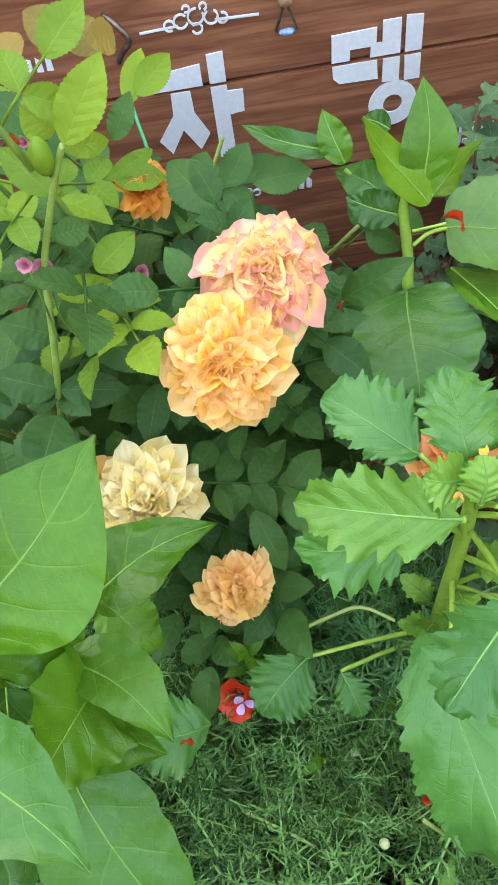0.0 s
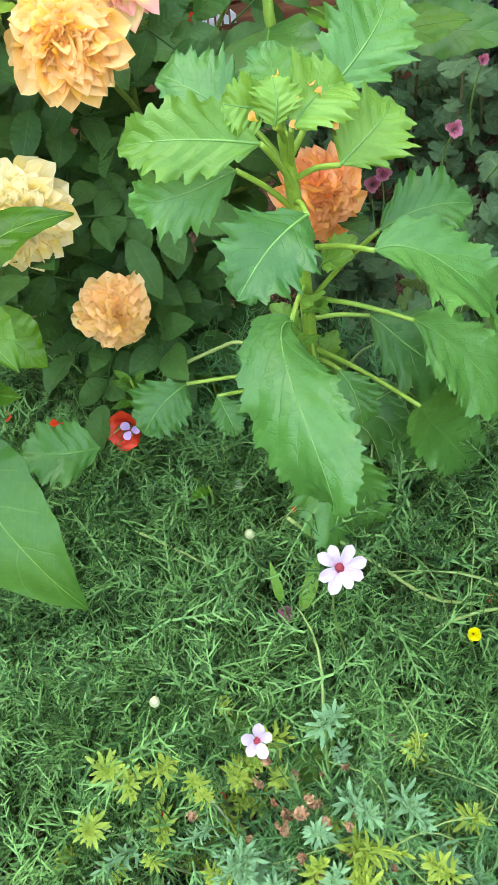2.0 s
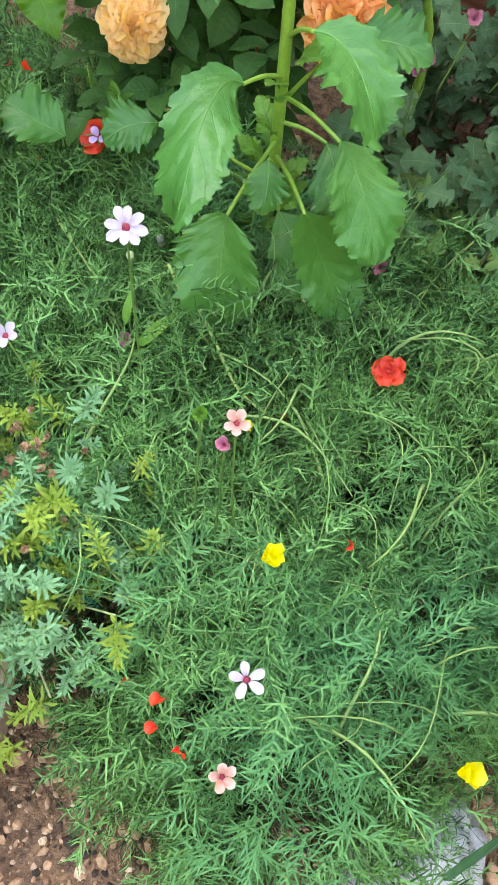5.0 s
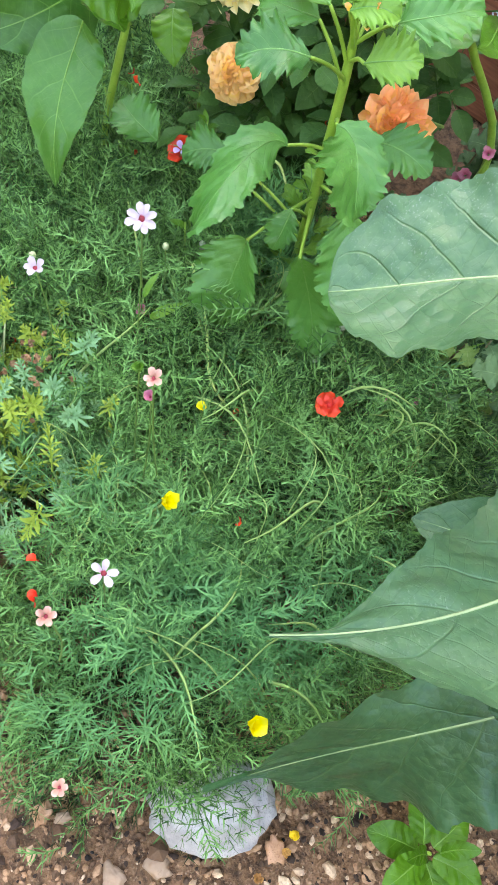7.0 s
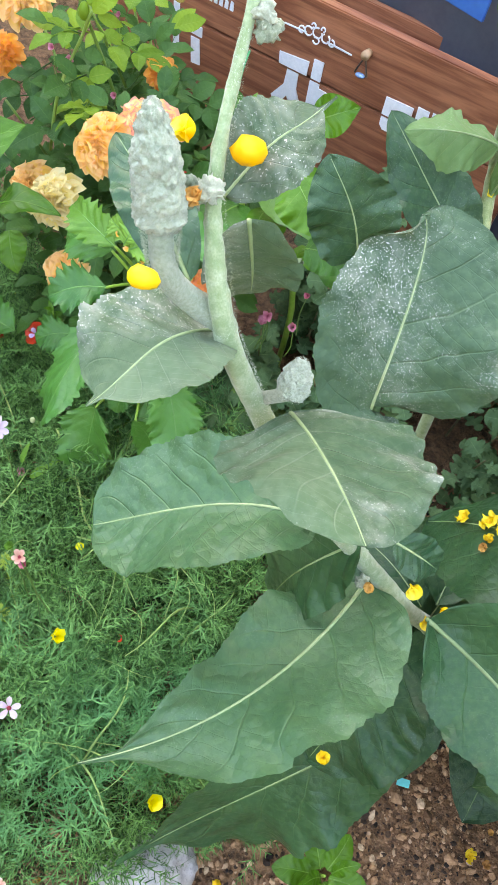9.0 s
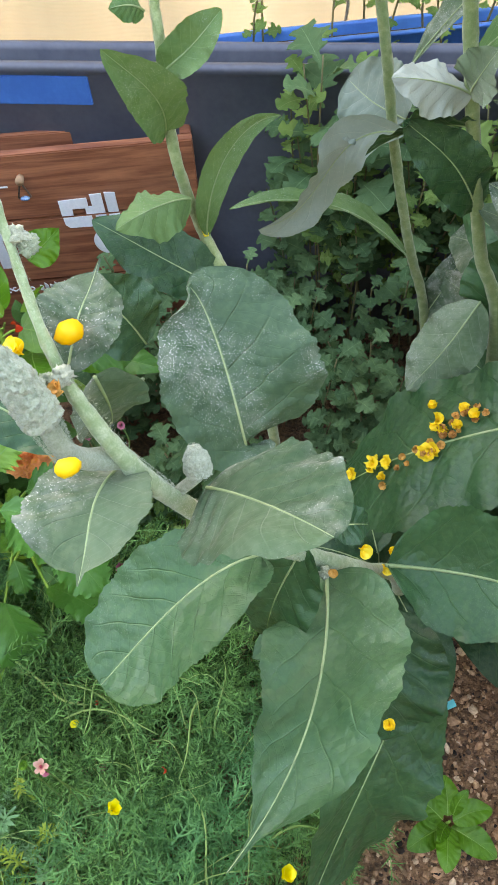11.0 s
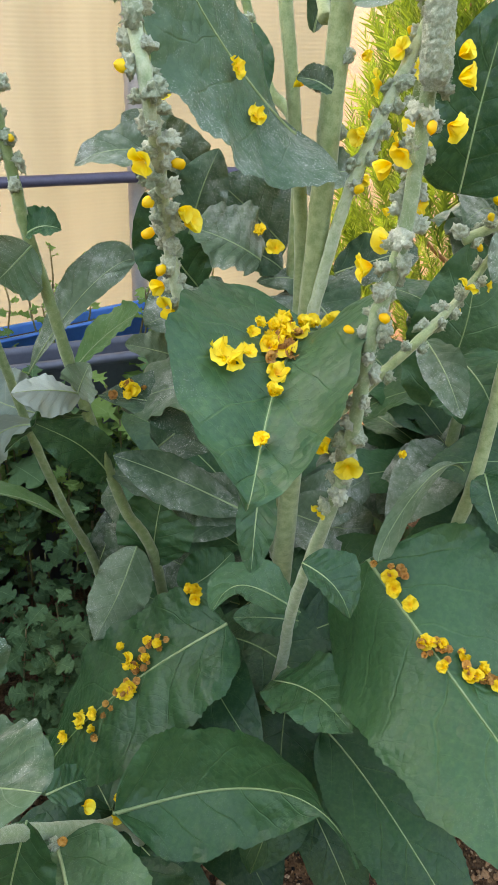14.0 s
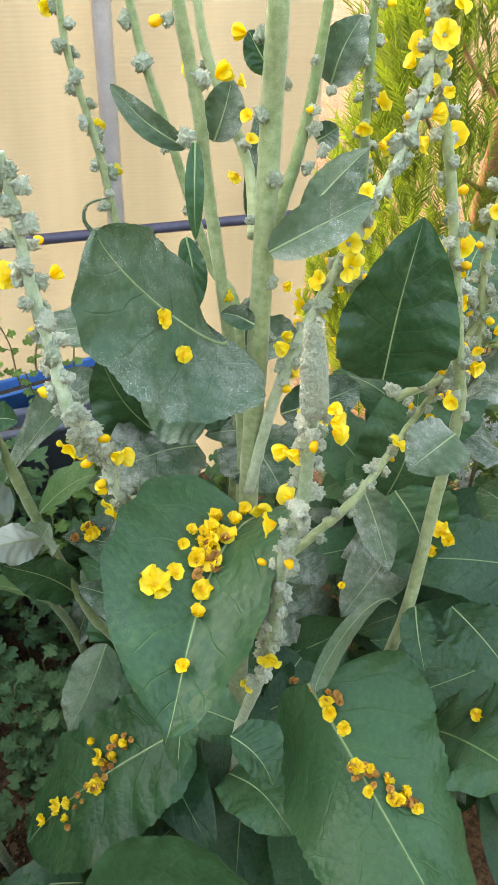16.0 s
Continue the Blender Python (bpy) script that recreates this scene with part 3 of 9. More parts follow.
part("trough_wall", tub_mesh(0.40, 0.030, 0.608, 0.005, 0.95, 0.004, 6.0), BLUE, blue)
part("trough_soil", box_mesh((-0.36, -0.020, 0.50), (0.36, 0.020, 0.590), 0.004), MOULD, blue, "dark potting soil")

# ---- wooden sign box ----
def board_material():
    n = Nodes("stained_board")
    co = n.add("TexCoord", 3)
    st = n.add("Mapping", 0, None, Vector=co, Scale=(2.2, 30.0, 34.0))
    g = n.noise(1.6, 6.0, 0.62, st, 0.9)
    g2 = n.noise(9.0, 4.0, 0.6, st)
    w = n.noise(6.0, 4.0)
    col = n.mix(n.ramp(g, 0.32, 0.70), (0.190, 0.060, 0.031), (0.450, 0.172, 0.088))
    col = n.mix(n.math("MULTIPLY", n.ramp(g2, 0.5, 0.8), 0.5), col, (0.115, 0.034, 0.020))
    col = n.mix(n.math("MULTIPLY", n.ramp(w, 0.5, 0.8), 0.35), col, (0.44, 0.20, 0.115))
    return n.done(col, 0.42, n.bump(n.math("ADD", g, n.math("MULTIPLY", g2, 0.5)), 0.5, 0.0015))


BOARD = board_material()
PAINT = plain_material("white_paint", (0.66, 0.70, 0.72), (0.80, 0.83, 0.84), 140, 0.55, 0.3)
sign = thing("wooden_sign", (0.0, 0.93, GROUND), "red-brown stained plank sign box with white lettering", "sign")
sign.rotation_euler = (0, 0, math.atan(0.2))
for z0, z1, dy in ((0.015, 0.070, 0.000), (0.0725, 0.2215, 0.0015), (0.2255, 0.3765, 0.0), (0.3805, 0.520, 0.001)):
    part("plank", box_mesh((-0.62, 0.002 + dy, z0), (0.268, 0.024 + dy, z1), 0.0022), BOARD, sign)
part("end_board", box_mesh((0.245, 0.026, 0.012), (0.266, 0.10, 0.519), 0.002), BOARD, sign)
part("end_board", box_mesh((-0.62, 0.026, 0.012), (-0.60, 0.10, 0.519), 0.002), BOARD, sign)
part("back_board", box_mesh((-0.62, 0.102, 0.012), (0.266, 0.118, 0.50), 0.002), BOARD, sign)
part("foot", box_mesh((0.15, 0.03, -0.01), (0.22, 0.10, 0.011), 0.001), BOARD, sign)
part("foot", box_mesh((-0.56, 0.03, -0.01), (-0.49, 0.10, 0.011), 0.001), BOARD, sign)


def painted(points, parent, name="stroke", y=-0.0006, depth=0.0022):
    """A flat painted stroke on the sign's face, from its outline."""
    bm = bmesh.new()
    f = bm.faces.new([bm.verts.new((x, y, z)) for x, z in points])
    r = bmesh.ops.extrude_face_region(bm, geom=[f])
    for v in r["geom"]:
        if isinstance(v, bmesh.types.BMVert):
            v.co.y += depth
    bmesh.ops.recalc_face_normals(bm, faces=bm.faces[:])
    return part(name, bm, PAINT, parent)


def ring_stroke(cx, cz, r, w, parent, a0=0, a1=360, n=26, name="stroke"):
    bm = bmesh.new()
    loops = []
    for i in range(n + 1):
        a = radians(a0 + (a1 - a0) * i / n)
        loops.append([bm.verts.new((cx + (r + s * w / 2) * math.cos(a), -0.0006, cz + (r + s * w / 2) * math.sin(a))) for s in (-1, 1)])
    fs = [bm.faces.new((loops[i][0], loops[i][1], loops[i + 1][1], loops[i + 1][0])) for i in range(n)]
    g = bmesh.ops.extrude_face_region(bm, geom=fs)
    for v in g["geom"]:
        if isinstance(v, bmesh.types.BMVert):
            v.co.y += 0.0022
    bmesh.ops.recalc_face_normals(bm, faces=bm.faces[:])
    return part(name, bm, PAINT, parent)




# lettering
painted([(-0.236, 0.403), (-0.172, 0.409), (-0.172, 0.3805), (-0.234, 0.3805)], sign)
painted([(-0.214, 0.376), (-0.189, 0.376), (-0.188, 0.345), (-0.172, 0.312), (-0.187, 0.290), (-0.206, 0.323), (-0.226, 0.290), (-0.240, 0.311), (-0.216, 0.345)], sign)
painted([(-0.163, 0.419), (-0.142, 0.420), (-0.142, 0.381), (-0.163, 0.381)], sign)
painted([(-0.163, 0.376), (-0.142, 0.376), (-0.142, 0.368), (-0.122, 0.367), (-0.123, 0.337), (-0.142, 0.335), (-0.140, 0.264), (-0.162, 0.265)], sign)
painted([(-0.008, 0.416), (0.048, 0.418), (0.048, 0.395), (0.015, 0.395), (0.015, 0.381), (-0.008, 0.381)], sign)
painted([(-0.007, 0.376), (0.050, 0.376), (0.052, 0.351), (0.002, 0.352), (-0.006, 0.360)], sign)
painted([(0.055, 0.425), (0.078, 0.425), (0.079, 0.381), (0.041, 0.381), (0.041, 0.398), (0.056, 0.398)], sign)
painted([(0.058, 0.376), (0.079, 0.376), (0.080, 0.344), (0.058, 0.345)], sign)
painted([(0.084, 0.427), (0.105, 0.425), (0.106, 0.381), (0.085, 0.381)], sign)
painted([(0.085, 0.376), (0.106, 0.376), (0.107, 0.343), (0.087, 0.343)], sign)
ring_stroke(0.074, 0.312, 0.0225, 0.0195, sign)
# scroll over the first letter: a thin bar with curls
painted([(-0.236, 0.4555), (-0.190, 0.4575), (-0.190, 0.4595), (-0.236, 0.4580)], sign, "scroll")
painted([(-0.146, 0.4575), (-0.094, 0.4555), (-0.094, 0.4580), (-0.146, 0.4600)], sign, "scroll")
for k, (sx, sz, sr) in enumerate(((-0.200, 0.460, 0.006), (-0.186, 0.463, 0.008), (-0.168, 0.466, 0.009), (-0.150, 0.463, 0.008), (-0.137, 0.460, 0.006), (-0.168, 0.452, 0.006), (-0.178, 0.476, 0.004), (-0.158, 0.476, 0.004))):
    ring_stroke(sx, sz, sr, 0.0022, sign, 40 * k, 40 * k + 300, 18, "scroll")
# a scroll and a small line of white marks along the lowest planks
for k in range(5):
    ring_stroke(-0.166 + 0.012 * k, 0.203 + 0.003 * (k % 2), 0.005, 0.0022, sign, 60 * k, 60 * k + 280, 14, "scroll")
for k in range(6):
    bx = -0.100 + 0.011 * k
    painted([(bx, 0.198), (bx + 0.0075, 0.196), (bx + 0.008, 0.209), (bx + 0.0005, 0.212 + 0.006 * (k % 2))], sign, "paint_bar")
for k in range(7):
    bx = 0.142 + 0.0155 * k
    painted([(bx, 0.228), (bx + 0.004, 0.228), (bx + 0.0045, 0.262 - 0.006 * (k % 3)), (bx, 0.264 - 0.004 * (k % 2))], sign, "paint_bar")
    painted([(bx + 0.006, 0.232 + 0.01 * (k % 2)), (bx + 0.013, 0.230 + 0.01 * (k % 2)), (bx + 0.013, 0.236 + 0.01 * (k % 2)), (bx + 0.006, 0.238 + 0.01 * (k % 2))], sign, "paint_bar")
# further white strokes at the sign's other end, half hidden by leaves
painted([(-0.480, 0.398), (-0.466, 0.400), (-0.464, 0.300), (-0.478, 0.298)], sign)
painted([(-0.455, 0.376), (-0.410, 0.372), (-0.410, 0.352), (-0.455, 0.354)], sign)
painted([(-0.436, 0.346), (-0.416, 0.346), (-0.410, 0.294), (-0.432, 0.292)], sign)
for k in range(5):
    bx = -0.402 + 0.012 * k
    painted([(bx, 0.432), (bx + 0.008, 0.431), (bx + 0.008, 0.447 - 0.003 * (k % 2)), (bx + 0.002, 0.449)], sign, "paint_bar")

# little lantern ornaments hung on the sign
BEAD = plain_material("glass_bead", (0.10, 0.22, 0.42), (0.35, 0.55, 0.75), 260, 0.2, 0.4)
COPPER = plain_material("dull_metal", (0.10, 0.075, 0.06), (0.26, 0.20, 0.16), 120, 0.4, 0.3, Metallic=0.8)
WOODB = plain_material("pale_wood", (0.40, 0.24, 0.13), (0.55, 0.36, 0.22), 80, 0.7)


def hanging_ornament(x, z):
    place = sign.matrix_basis @ Vector((x, -0.012, z))
    o = thing("hanging_ornament", place, "small dark metal triangle ornament with a blue glass bead", "ornament", "ornaments on the sign")
    o.rotation_euler = sign.rotation_euler
    part("wire", tube_mesh([(0, 0, 0.028), (-0.010, 0, 0.002), (-0.012, 0, -0.006)], 0.0018, 6), COPPER, o)
    part("wire", tube_mesh([(0, 0, 0.028), (0.010, 0, 0.002), (0.012, 0, -0.006)], 0.0018, 6), COPPER, o)
    part("bead", lump_mesh(0.006, 3, 0.1, 1, 2, (1.7, 1, 0.75)), BEAD, o, "marbled blue glass bead", m=Matrix.Translation((0, -0.001, -0.007)))
    part("peg", tube_mesh([(0, 0.014, 0.030), (0, -0.004, 0.031)], [0.007, 0.0085], 10, smooth_steps=2), WOODB, o, "pale wooden peg")
    return o


sign.matrix_basis = Matrix.LocRotScale(sign.location, Euler(sign.rotation_euler), None)
hanging_ornament(-0.064, 0.445)
hanging_ornament(0.236, 0.463)
hook = thing("metal_hook", sign.matrix_basis @ Vector((-0.262, -0.008, 0.455)), "dark iron hook screwed to the sign", "hook")
part("hook_body", tube_mesh([(-0.012, 0.006, 0.030), (0.004, -0.006, 0.024), (0.016, -0.008, 0.006), (0.004, -0.006, -0.008), (-0.004, -0.004, -0.022)], 0.0034, 8), COPPER, hook)
TIE = plain_material("green_tie", (0.02, 0.28, 0.10), (0.04, 0.42, 0.16), 80, 0.4)
tie = part("plant_tie", tube_mesh([(-0.236, 0.800, 0.312), (-0.228, 0.780, 0.295), (-0.218, 0.760, 0.272), (-0.209, 0.740, 0.244), (-0.195, 0.720, 0.229)], 0.0022, 6), TIE)
tagged(tie, "green plastic plant tie hanging before the sign", "plant tie")


# ---- mulleins ----
UP = Vector((0, 0, 1))


def toward(view, a):
    """A normal between the given way and straight up."""
    return (Vector(view) * (1 - a) + UP * a).normalized()


def big_leaf(plant, base, tip, width, normal, mat=None, rib=None, belly=0.45, tipness=0.72, foot=0.5, rib_r=0.0013, name="leaf", count=34, tooth=0.025, **kw):
    """One large leaf with its raised midrib."""
    base, tip = Vector(base), Vector(tip)
    length = (tip - base).length
    opts = dict(nu=44, nv=16, rise=18, fall=-22, fold=10, wave=0.17, waves=2.2, quilt=0.022 if rib is None else 0.02)
    opts.update(kw)
    sw = int(abs(base.x * 1117 + tip.y * 3571 + tip.z * 911)) % 97 / 97
    opts.setdefault("sweep", (sw - 0.5) * 0.14)
    opts.setdefault("seed", int(abs(base.x * 7919 + base.y * 104729 + tip.z * 1299709)) % 99991)
    me, line = leaf_mesh(length, width, lambda u: ovate(u, belly, tipness, foot) * 0.995 + 0.012 * (1 - u), edge=lambda u: teeth(u, count, tooth), **opts)
    ob = part(name, me, mat or MULLEIN, plant, m=frame_of(under(plant, base), under(plant, tip), normal))
    part("midrib", tube_mesh([line[i] for i in range(0, len(line), 3)] , [rib_r, rib_r * 0.12], 6, smooth_steps=2), rib or MULLEIN_RIB, ob, "pale midrib")
    return ob


def bent_leaf(plant, rib, half, roll=(0, 0), fold=(8, 8), belly=0.45, tip=0.8, foot=0.5, drip=0.0, mat=None, rib_r=0.0016, wave=0.12, waves=2.3,
              quilt=0.030, veins=6.5, slant=1.5, tooth=0.035, count=30, nu=72, nv=26, seed=0, curl=0.0, jag=0.0, lead=0.0, ribmat=None, lobe=None, name="leaf"):
    """A large leaf whose midrib bends freely: four guide points, a half width and a lift for each side, a turn at foot and tip."""
    rng = np.random.default_rng(seed + 7)
    g = np.array([under(plant, p) for p in rib])
    u = np.linspace(0, 1, nu + 1)[:, None]
    line = (1 - u) ** 3 * g[0] + 3 * u * (1 - u) ** 2 * g[1] + 3 * u * u * (1 - u) * g[2] + u ** 3 * g[3]
    along = 3 * (1 - u) ** 2 * (g[1] - g[0]) + 6 * u * (1 - u) * (g[2] - g[1]) + 3 * u * u * (g[3] - g[2])
    along /= np.linalg.norm(along, axis=1)[:, None]
    axis = (g[3] - g[0]) / np.linalg.norm(g[3] - g[0])
    ref = np.array([0, 0, 1.0]) if abs(axis[2]) < 0.8 else np.array([0, -1.0, 0])
    side = np.cross(np.broadcast_to(ref, along.shape), along)
    side /= np.linalg.norm(side, axis=1)[:, None]
    nor = np.cross(along, side)
    turn = np.radians(roll[0] + (roll[1] - roll[0]) * u)
    side, nor = side * np.cos(turn) + nor * np.sin(turn), nor * np.cos(turn) - side * np.sin(turn)
    uu = u[:, 0]
    shape = ovate(np.clip(uu / (1 - drip), 0, 1), belly, tip, foot)
    if drip:
        shape = shape + 0.07 * np.clip((1 - uu) / drip, 0, 1) * (uu > 0.5)
    shape = shape + 0.012
    v = np.linspace(-1, 1, nv + 1)
    U, V = np.meshgrid(uu, v, indexing="ij")
    A = np.abs(V)
    p = rng.uniform(0, 6.28, 6)
    saw = teeth(uu + 0.006 * np.sin(uu * 61 + p[0]), count, tooth, 0.6) * (1 + 0.025 * np.sin(uu * 17 + p[1]) + 0.018 * np.sin(uu * 41 + p[2]))
    saw2 = teeth(uu + 0.3 / count + 0.006 * np.sin(uu * 53 + p[3]), count, tooth, 0.6) * (1 + 0.025 * np.sin(uu * 15 + p[4]) + 0.018 * np.sin(uu * 37 + p[5]))
    if jag:
        saw = teeth(uu + 0.02 * np.sin(uu * 21 + p[0]), count, jag, 0.66) * teeth(uu + 0.01, count * 3.1, 0.10, 0.6)
        saw2 = teeth(uu + 0.5 / count + 0.02 * np.sin(uu * 19 + p[3]), count, jag, 0.66) * teeth(uu + 0.03, count * 2.9, 0.10, 0.6)
    edge = np.where(V > 0, saw[:, None], saw2[:, None])
    H = np.where(V > 0, half[0], half[1]) * shape[:, None] * (1 - (1 - edge) * A ** 2)
    ang = np.radians(np.where(V > 0, fold[0], fold[1]))
    out = A * H * np.cos(ang) * np.sign(V)
    up = A * H * np.sin(ang) * A ** 0.25
    mean = (half[0] + half[1]) / 2
    f = U * veins - A * slant
    f = f + 0.22 * np.sin(U * 5.3 + p[2]) + 0.16 * np.sin(V * 5.1 + U * 9 + p[3])
    up = up + quilt * mean * (0.6 + 0.4 * np.sin(U * 6.1 + V * 3 + p[4])) * np.cos(6.283 * f) * np.minimum(1, A * 3) * (1 - 0.55 * A) * np.minimum(1, shape[:, None] * 1.6)
    up = up + wave * H * A ** 1.7 * np.sin(U * waves * 6.283 + np.where(V > 0, p[1], p[2]))
    up = up + 0.45 * wave * H * A ** 3 * np.sin(U * (waves * 2.9 + 1) * 6.283 + np.where(V > 0, p[3], p[4]))
    up = up + 0.05 * mean * np.sin(U * 7 + p[5]) * np.sin(V * 4 + p[0]) * np.minimum(1, A * 2) - curl * H * A ** 3
    verts = line[:, None] + out[..., None] * side[:, None] + up[..., None] * nor[:, None] + (lead * H * A ** 1.6)[..., None] * along[:, None]
    k = nv + 1
    faces = [(i * k + j, (i + 1) * k + j, (i + 1) * k + j + 1, i * k + j + 1) for i in range(nu) for j in range(nv)]
    ob = part(name, sheet(verts.reshape(-1, 3), faces, np.stack([U, (V + 1) / 2], -1).reshape(-1, 2)), mat or MULLEIN, plant)
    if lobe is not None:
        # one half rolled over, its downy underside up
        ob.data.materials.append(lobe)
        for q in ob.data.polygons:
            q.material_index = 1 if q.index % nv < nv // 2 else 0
    pts = [line[i] + nor[i] * rib_r * 0.15 for i in range(0, nu + 1, 6)]
    part("midrib", tube_mesh(pts, [rib_r * (1 - 0.86 * (i / (len(pts) - 1)) ** 0.7) for i in range(len(pts))], 8, smooth_steps=3), ribmat or MULLEIN_RIB, ob, "pale midrib")
    return ob


def woolly(me_verts, rr, lump, depth, fuzz):
    """Pushes the points of a round form out into buds, and some further out into tufts of wool."""
    out = []
    for co, nr in me_verts:
        d = noise.voronoi(co / lump)[0][0]
        k = depth * (0.55 - min(d, 0.9)) + depth * 0.2 * noise.noise(co / lump * 2.3)
        if rr.random() < 0.22:
            k += fuzz * rr.uniform(0.3, 1.0)
        out.append(co + nr * k)
    return out


def cluster_mesh(seed, r=0.0078):
    """A tuft of small woolly buds, each ringed by pointed sepals."""
    rr = random.Random(seed)
    bm = bmesh.new()
    bmesh.ops.create_icosphere(bm, subdivisions=4, radius=1.0)
    shift = Vector((seed * 0.31, seed * 0.17, 0))
    stretch = Vector((rr.uniform(0.85, 1.2), rr.uniform(0.8, 1.1), rr.uniform(0.9, 1.25)))
    buds, peaks = [], []
    for i in range(7):
        q = Vector((math.cos(i * 2.4), math.sin(i * 2.4), rr.uniform(-0.6, 1.2))).normalized()
        buds.append((q, rr.uniform(0.30, 0.46)))
        e = q.orthogonal().normalized()
        for j in range(5):
            peaks.append(((q + Matrix.Rotation(j * 1.257 + rr.uniform(-0.3, 0.3), 3, q) @ e * rr.uniform(0.45, 0.62)).normalized(), rr.uniform(0.25, 0.62)))
    for v in bm.verts:
        n0 = v.co.normalized()
        k = 0.56 + 0.12 * noise.noise(n0 * 1.7 + shift)
        k += max(h * math.sqrt(max(0.0, 1 - (n0.angle(q) / 0.46) ** 2)) for q, h in buds)
        k += max(h * max(0.0, 1 - n0.angle(q) / 0.17) for q, h in peaks)
        k += rr.uniform(0.02, 0.12) if rr.random() < 0.2 else 0.0
        v.co = Vector((n0.x * stretch.x, n0.y * stretch.y, n0.z * stretch.z)) * r * k
    for f in bm.faces:
        f.smooth = True
    me = bpy.data.meshes.new("woolly_bud")
    bm.to_mesh(me)
    bm.free()
    me.materials.append(WOOL)
    return me


CLUSTERS = [cluster_mesh(i) for i in range(6)]


def petal_mesh(length, width, belly=0.62, rise=40, fall=-35, cup=1.5, wave=0.14, nu=8, nv=6, seed=0, tipness=0.55, foot=0.9, fold=0.0, **kw):
    me, _ = leaf_mesh(length, width, lambda u: ovate(u, belly, tipness, foot) * 0.99 + 0.04 * (1 - u), nu=nu, nv=nv, rise=rise, fall=fall, fold=fold, wave=wave, waves=1.4, cup=-cup, seed=seed, **kw)
    return me


def joined(meshes_and_poses, mat):
    vs, fs, uvs = [], [], []
    for me, m in meshes_and_poses:
        k = len(vs)
        vs += [tuple(m @ v.co) for v in me.vertices]
        fs += [tuple(k + j for j in p.vertices) for p in me.polygons]
        uv = [(0.5, 0.5)] * len(me.vertices)
        if me.uv_layers:
            for l in me.loops:
                uv[l.vertex_index] = tuple(me.uv_layers[0].data[l.index].uv)
        uvs += uv
    me = sheet(vs, fs, uvs)
    me.materials.append(mat)
    return me


def cup_flower_mesh(seed, open_deg, size=0.0115, mat=YELLOW, crumple=0.2):
    """A mullein flower: five round petals, more or less open."""
    rr = random.Random(seed)
    out = []
    for i in range(5):
        me = petal_mesh(size * rr.uniform(0.9, 1.15), size * rr.uniform(1.0, 1.25), seed=seed * 7 + i, wave=crumple, nu=9, nv=8, cup=0.9, rise=55, fall=-30)
        m = Matrix.Rotation(radians(72 * i + rr.uniform(-9, 9)), 4, "Z") @ Matrix.Rotation(radians(-(90 - open_deg) + rr.uniform(-8, 8)), 4, "Y")
        out.append((me, m))
    mesh = joined(out, mat)
    for me, _ in out:
        bpy.data.meshes.remove(me)
    return mesh


FLOWERS = [cup_flower_mesh(i, o, 0.0115, YELLOW, 0.06) for i, o in enumerate((25, 40, 55, 70, 78))]
GOLDEN = petal_material("fallen_petal", (0.90, 0.47, 0.010), (0.94, 0.66, 0.020), (0.95, 0.74, 0.05), 0.6, 0.3)
FALLEN = [cup_flower_mesh(20 + i, o, 0.0100, GOLDEN, 0.6) for i, o in enumerate((30, 48, 62, 85))]
DRIED = []
DRY_LEAF = [cup_flower_mesh(60 + i, 35 + 15 * i, 0.009, DEAD, 0.7) for i in range(3)]
for i in range(3):
    _m = cup_flower_mesh(40 + i, 25 + 22 * i, 0.0062, WITHERED, 0.6)
    DRIED.append(_m)


def bud_mesh():
    me = lump_mesh(0.0040, 5, 0.25, 1.6, 2, (1, 0.9, 1.3))
    me.materials.append(YELLOW)
    return me


YBUD = bud_mesh()


def spike(plant, pts, seed, gap=0.013, dense=1.0, flowers=0.3, radius=0.011, size=1.0, start=0.0):
    """Bud tufts and flowers along a stem, and a woolly tip on it."""
    rr = random.Random(seed)
    guide, line = [Vector(p) for p in pts], []
    for i in range(len(guide) - 1):
        a, b, c, d = guide[max(i - 1, 0)], guide[i], guide[i + 1], guide[min(i + 2, len(guide) - 1)]
        for k in range(4):
            t = k / 4
            line.append(0.5 * (2 * b + (c - a) * t + (2 * a - 5 * b + 4 * c - d) * t * t + (3 * b - a - 3 * c + d) * t ** 3))
    line.append(guide[-1])
    total = sum((line[i + 1] - line[i]).length for i in range(len(line) - 1))
    s = start * total
    turn = rr.uniform(0, 6)
    while s < total:
        d, i = s, 0
        while i < len(line) - 2 and d > (line[i + 1] - line[i]).length:
            d -= (line[i + 1] - line[i]).length
            i += 1
        axis = (line[i + 1] - line[i]).normalized()
        p = line[i] + axis * d
        turn += 2.4 + rr.uniform(-0.5, 0.5)
        side = Matrix.Rotation(turn, 3, axis) @ axis.orthogonal().normalized()
        if rr.random() < dense:
            k = size * rr.uniform(0.75, 1.3)
            part("woolly_bud", rr.choice(CLUSTERS), None, plant, m=aim(under(plant, p + side * radius * 0.9), side + axis * 0.5, rr.uniform(0, 6), k))
        if rr.random() < flowers:
            f = rr.choice(FLOWERS) if rr.random() < 0.6 else YBUD
            out = side * radius * rr.uniform(1.5, 2.1)
            part("flower", f, None, plant, m=aim(under(plant, p + out), side + axis * rr.uniform(-0.5, 0.6), rr.uniform(0, 6), rr.uniform(0.8, 1.25) * size))
        s += gap * rr.uniform(0.7, 1.3)


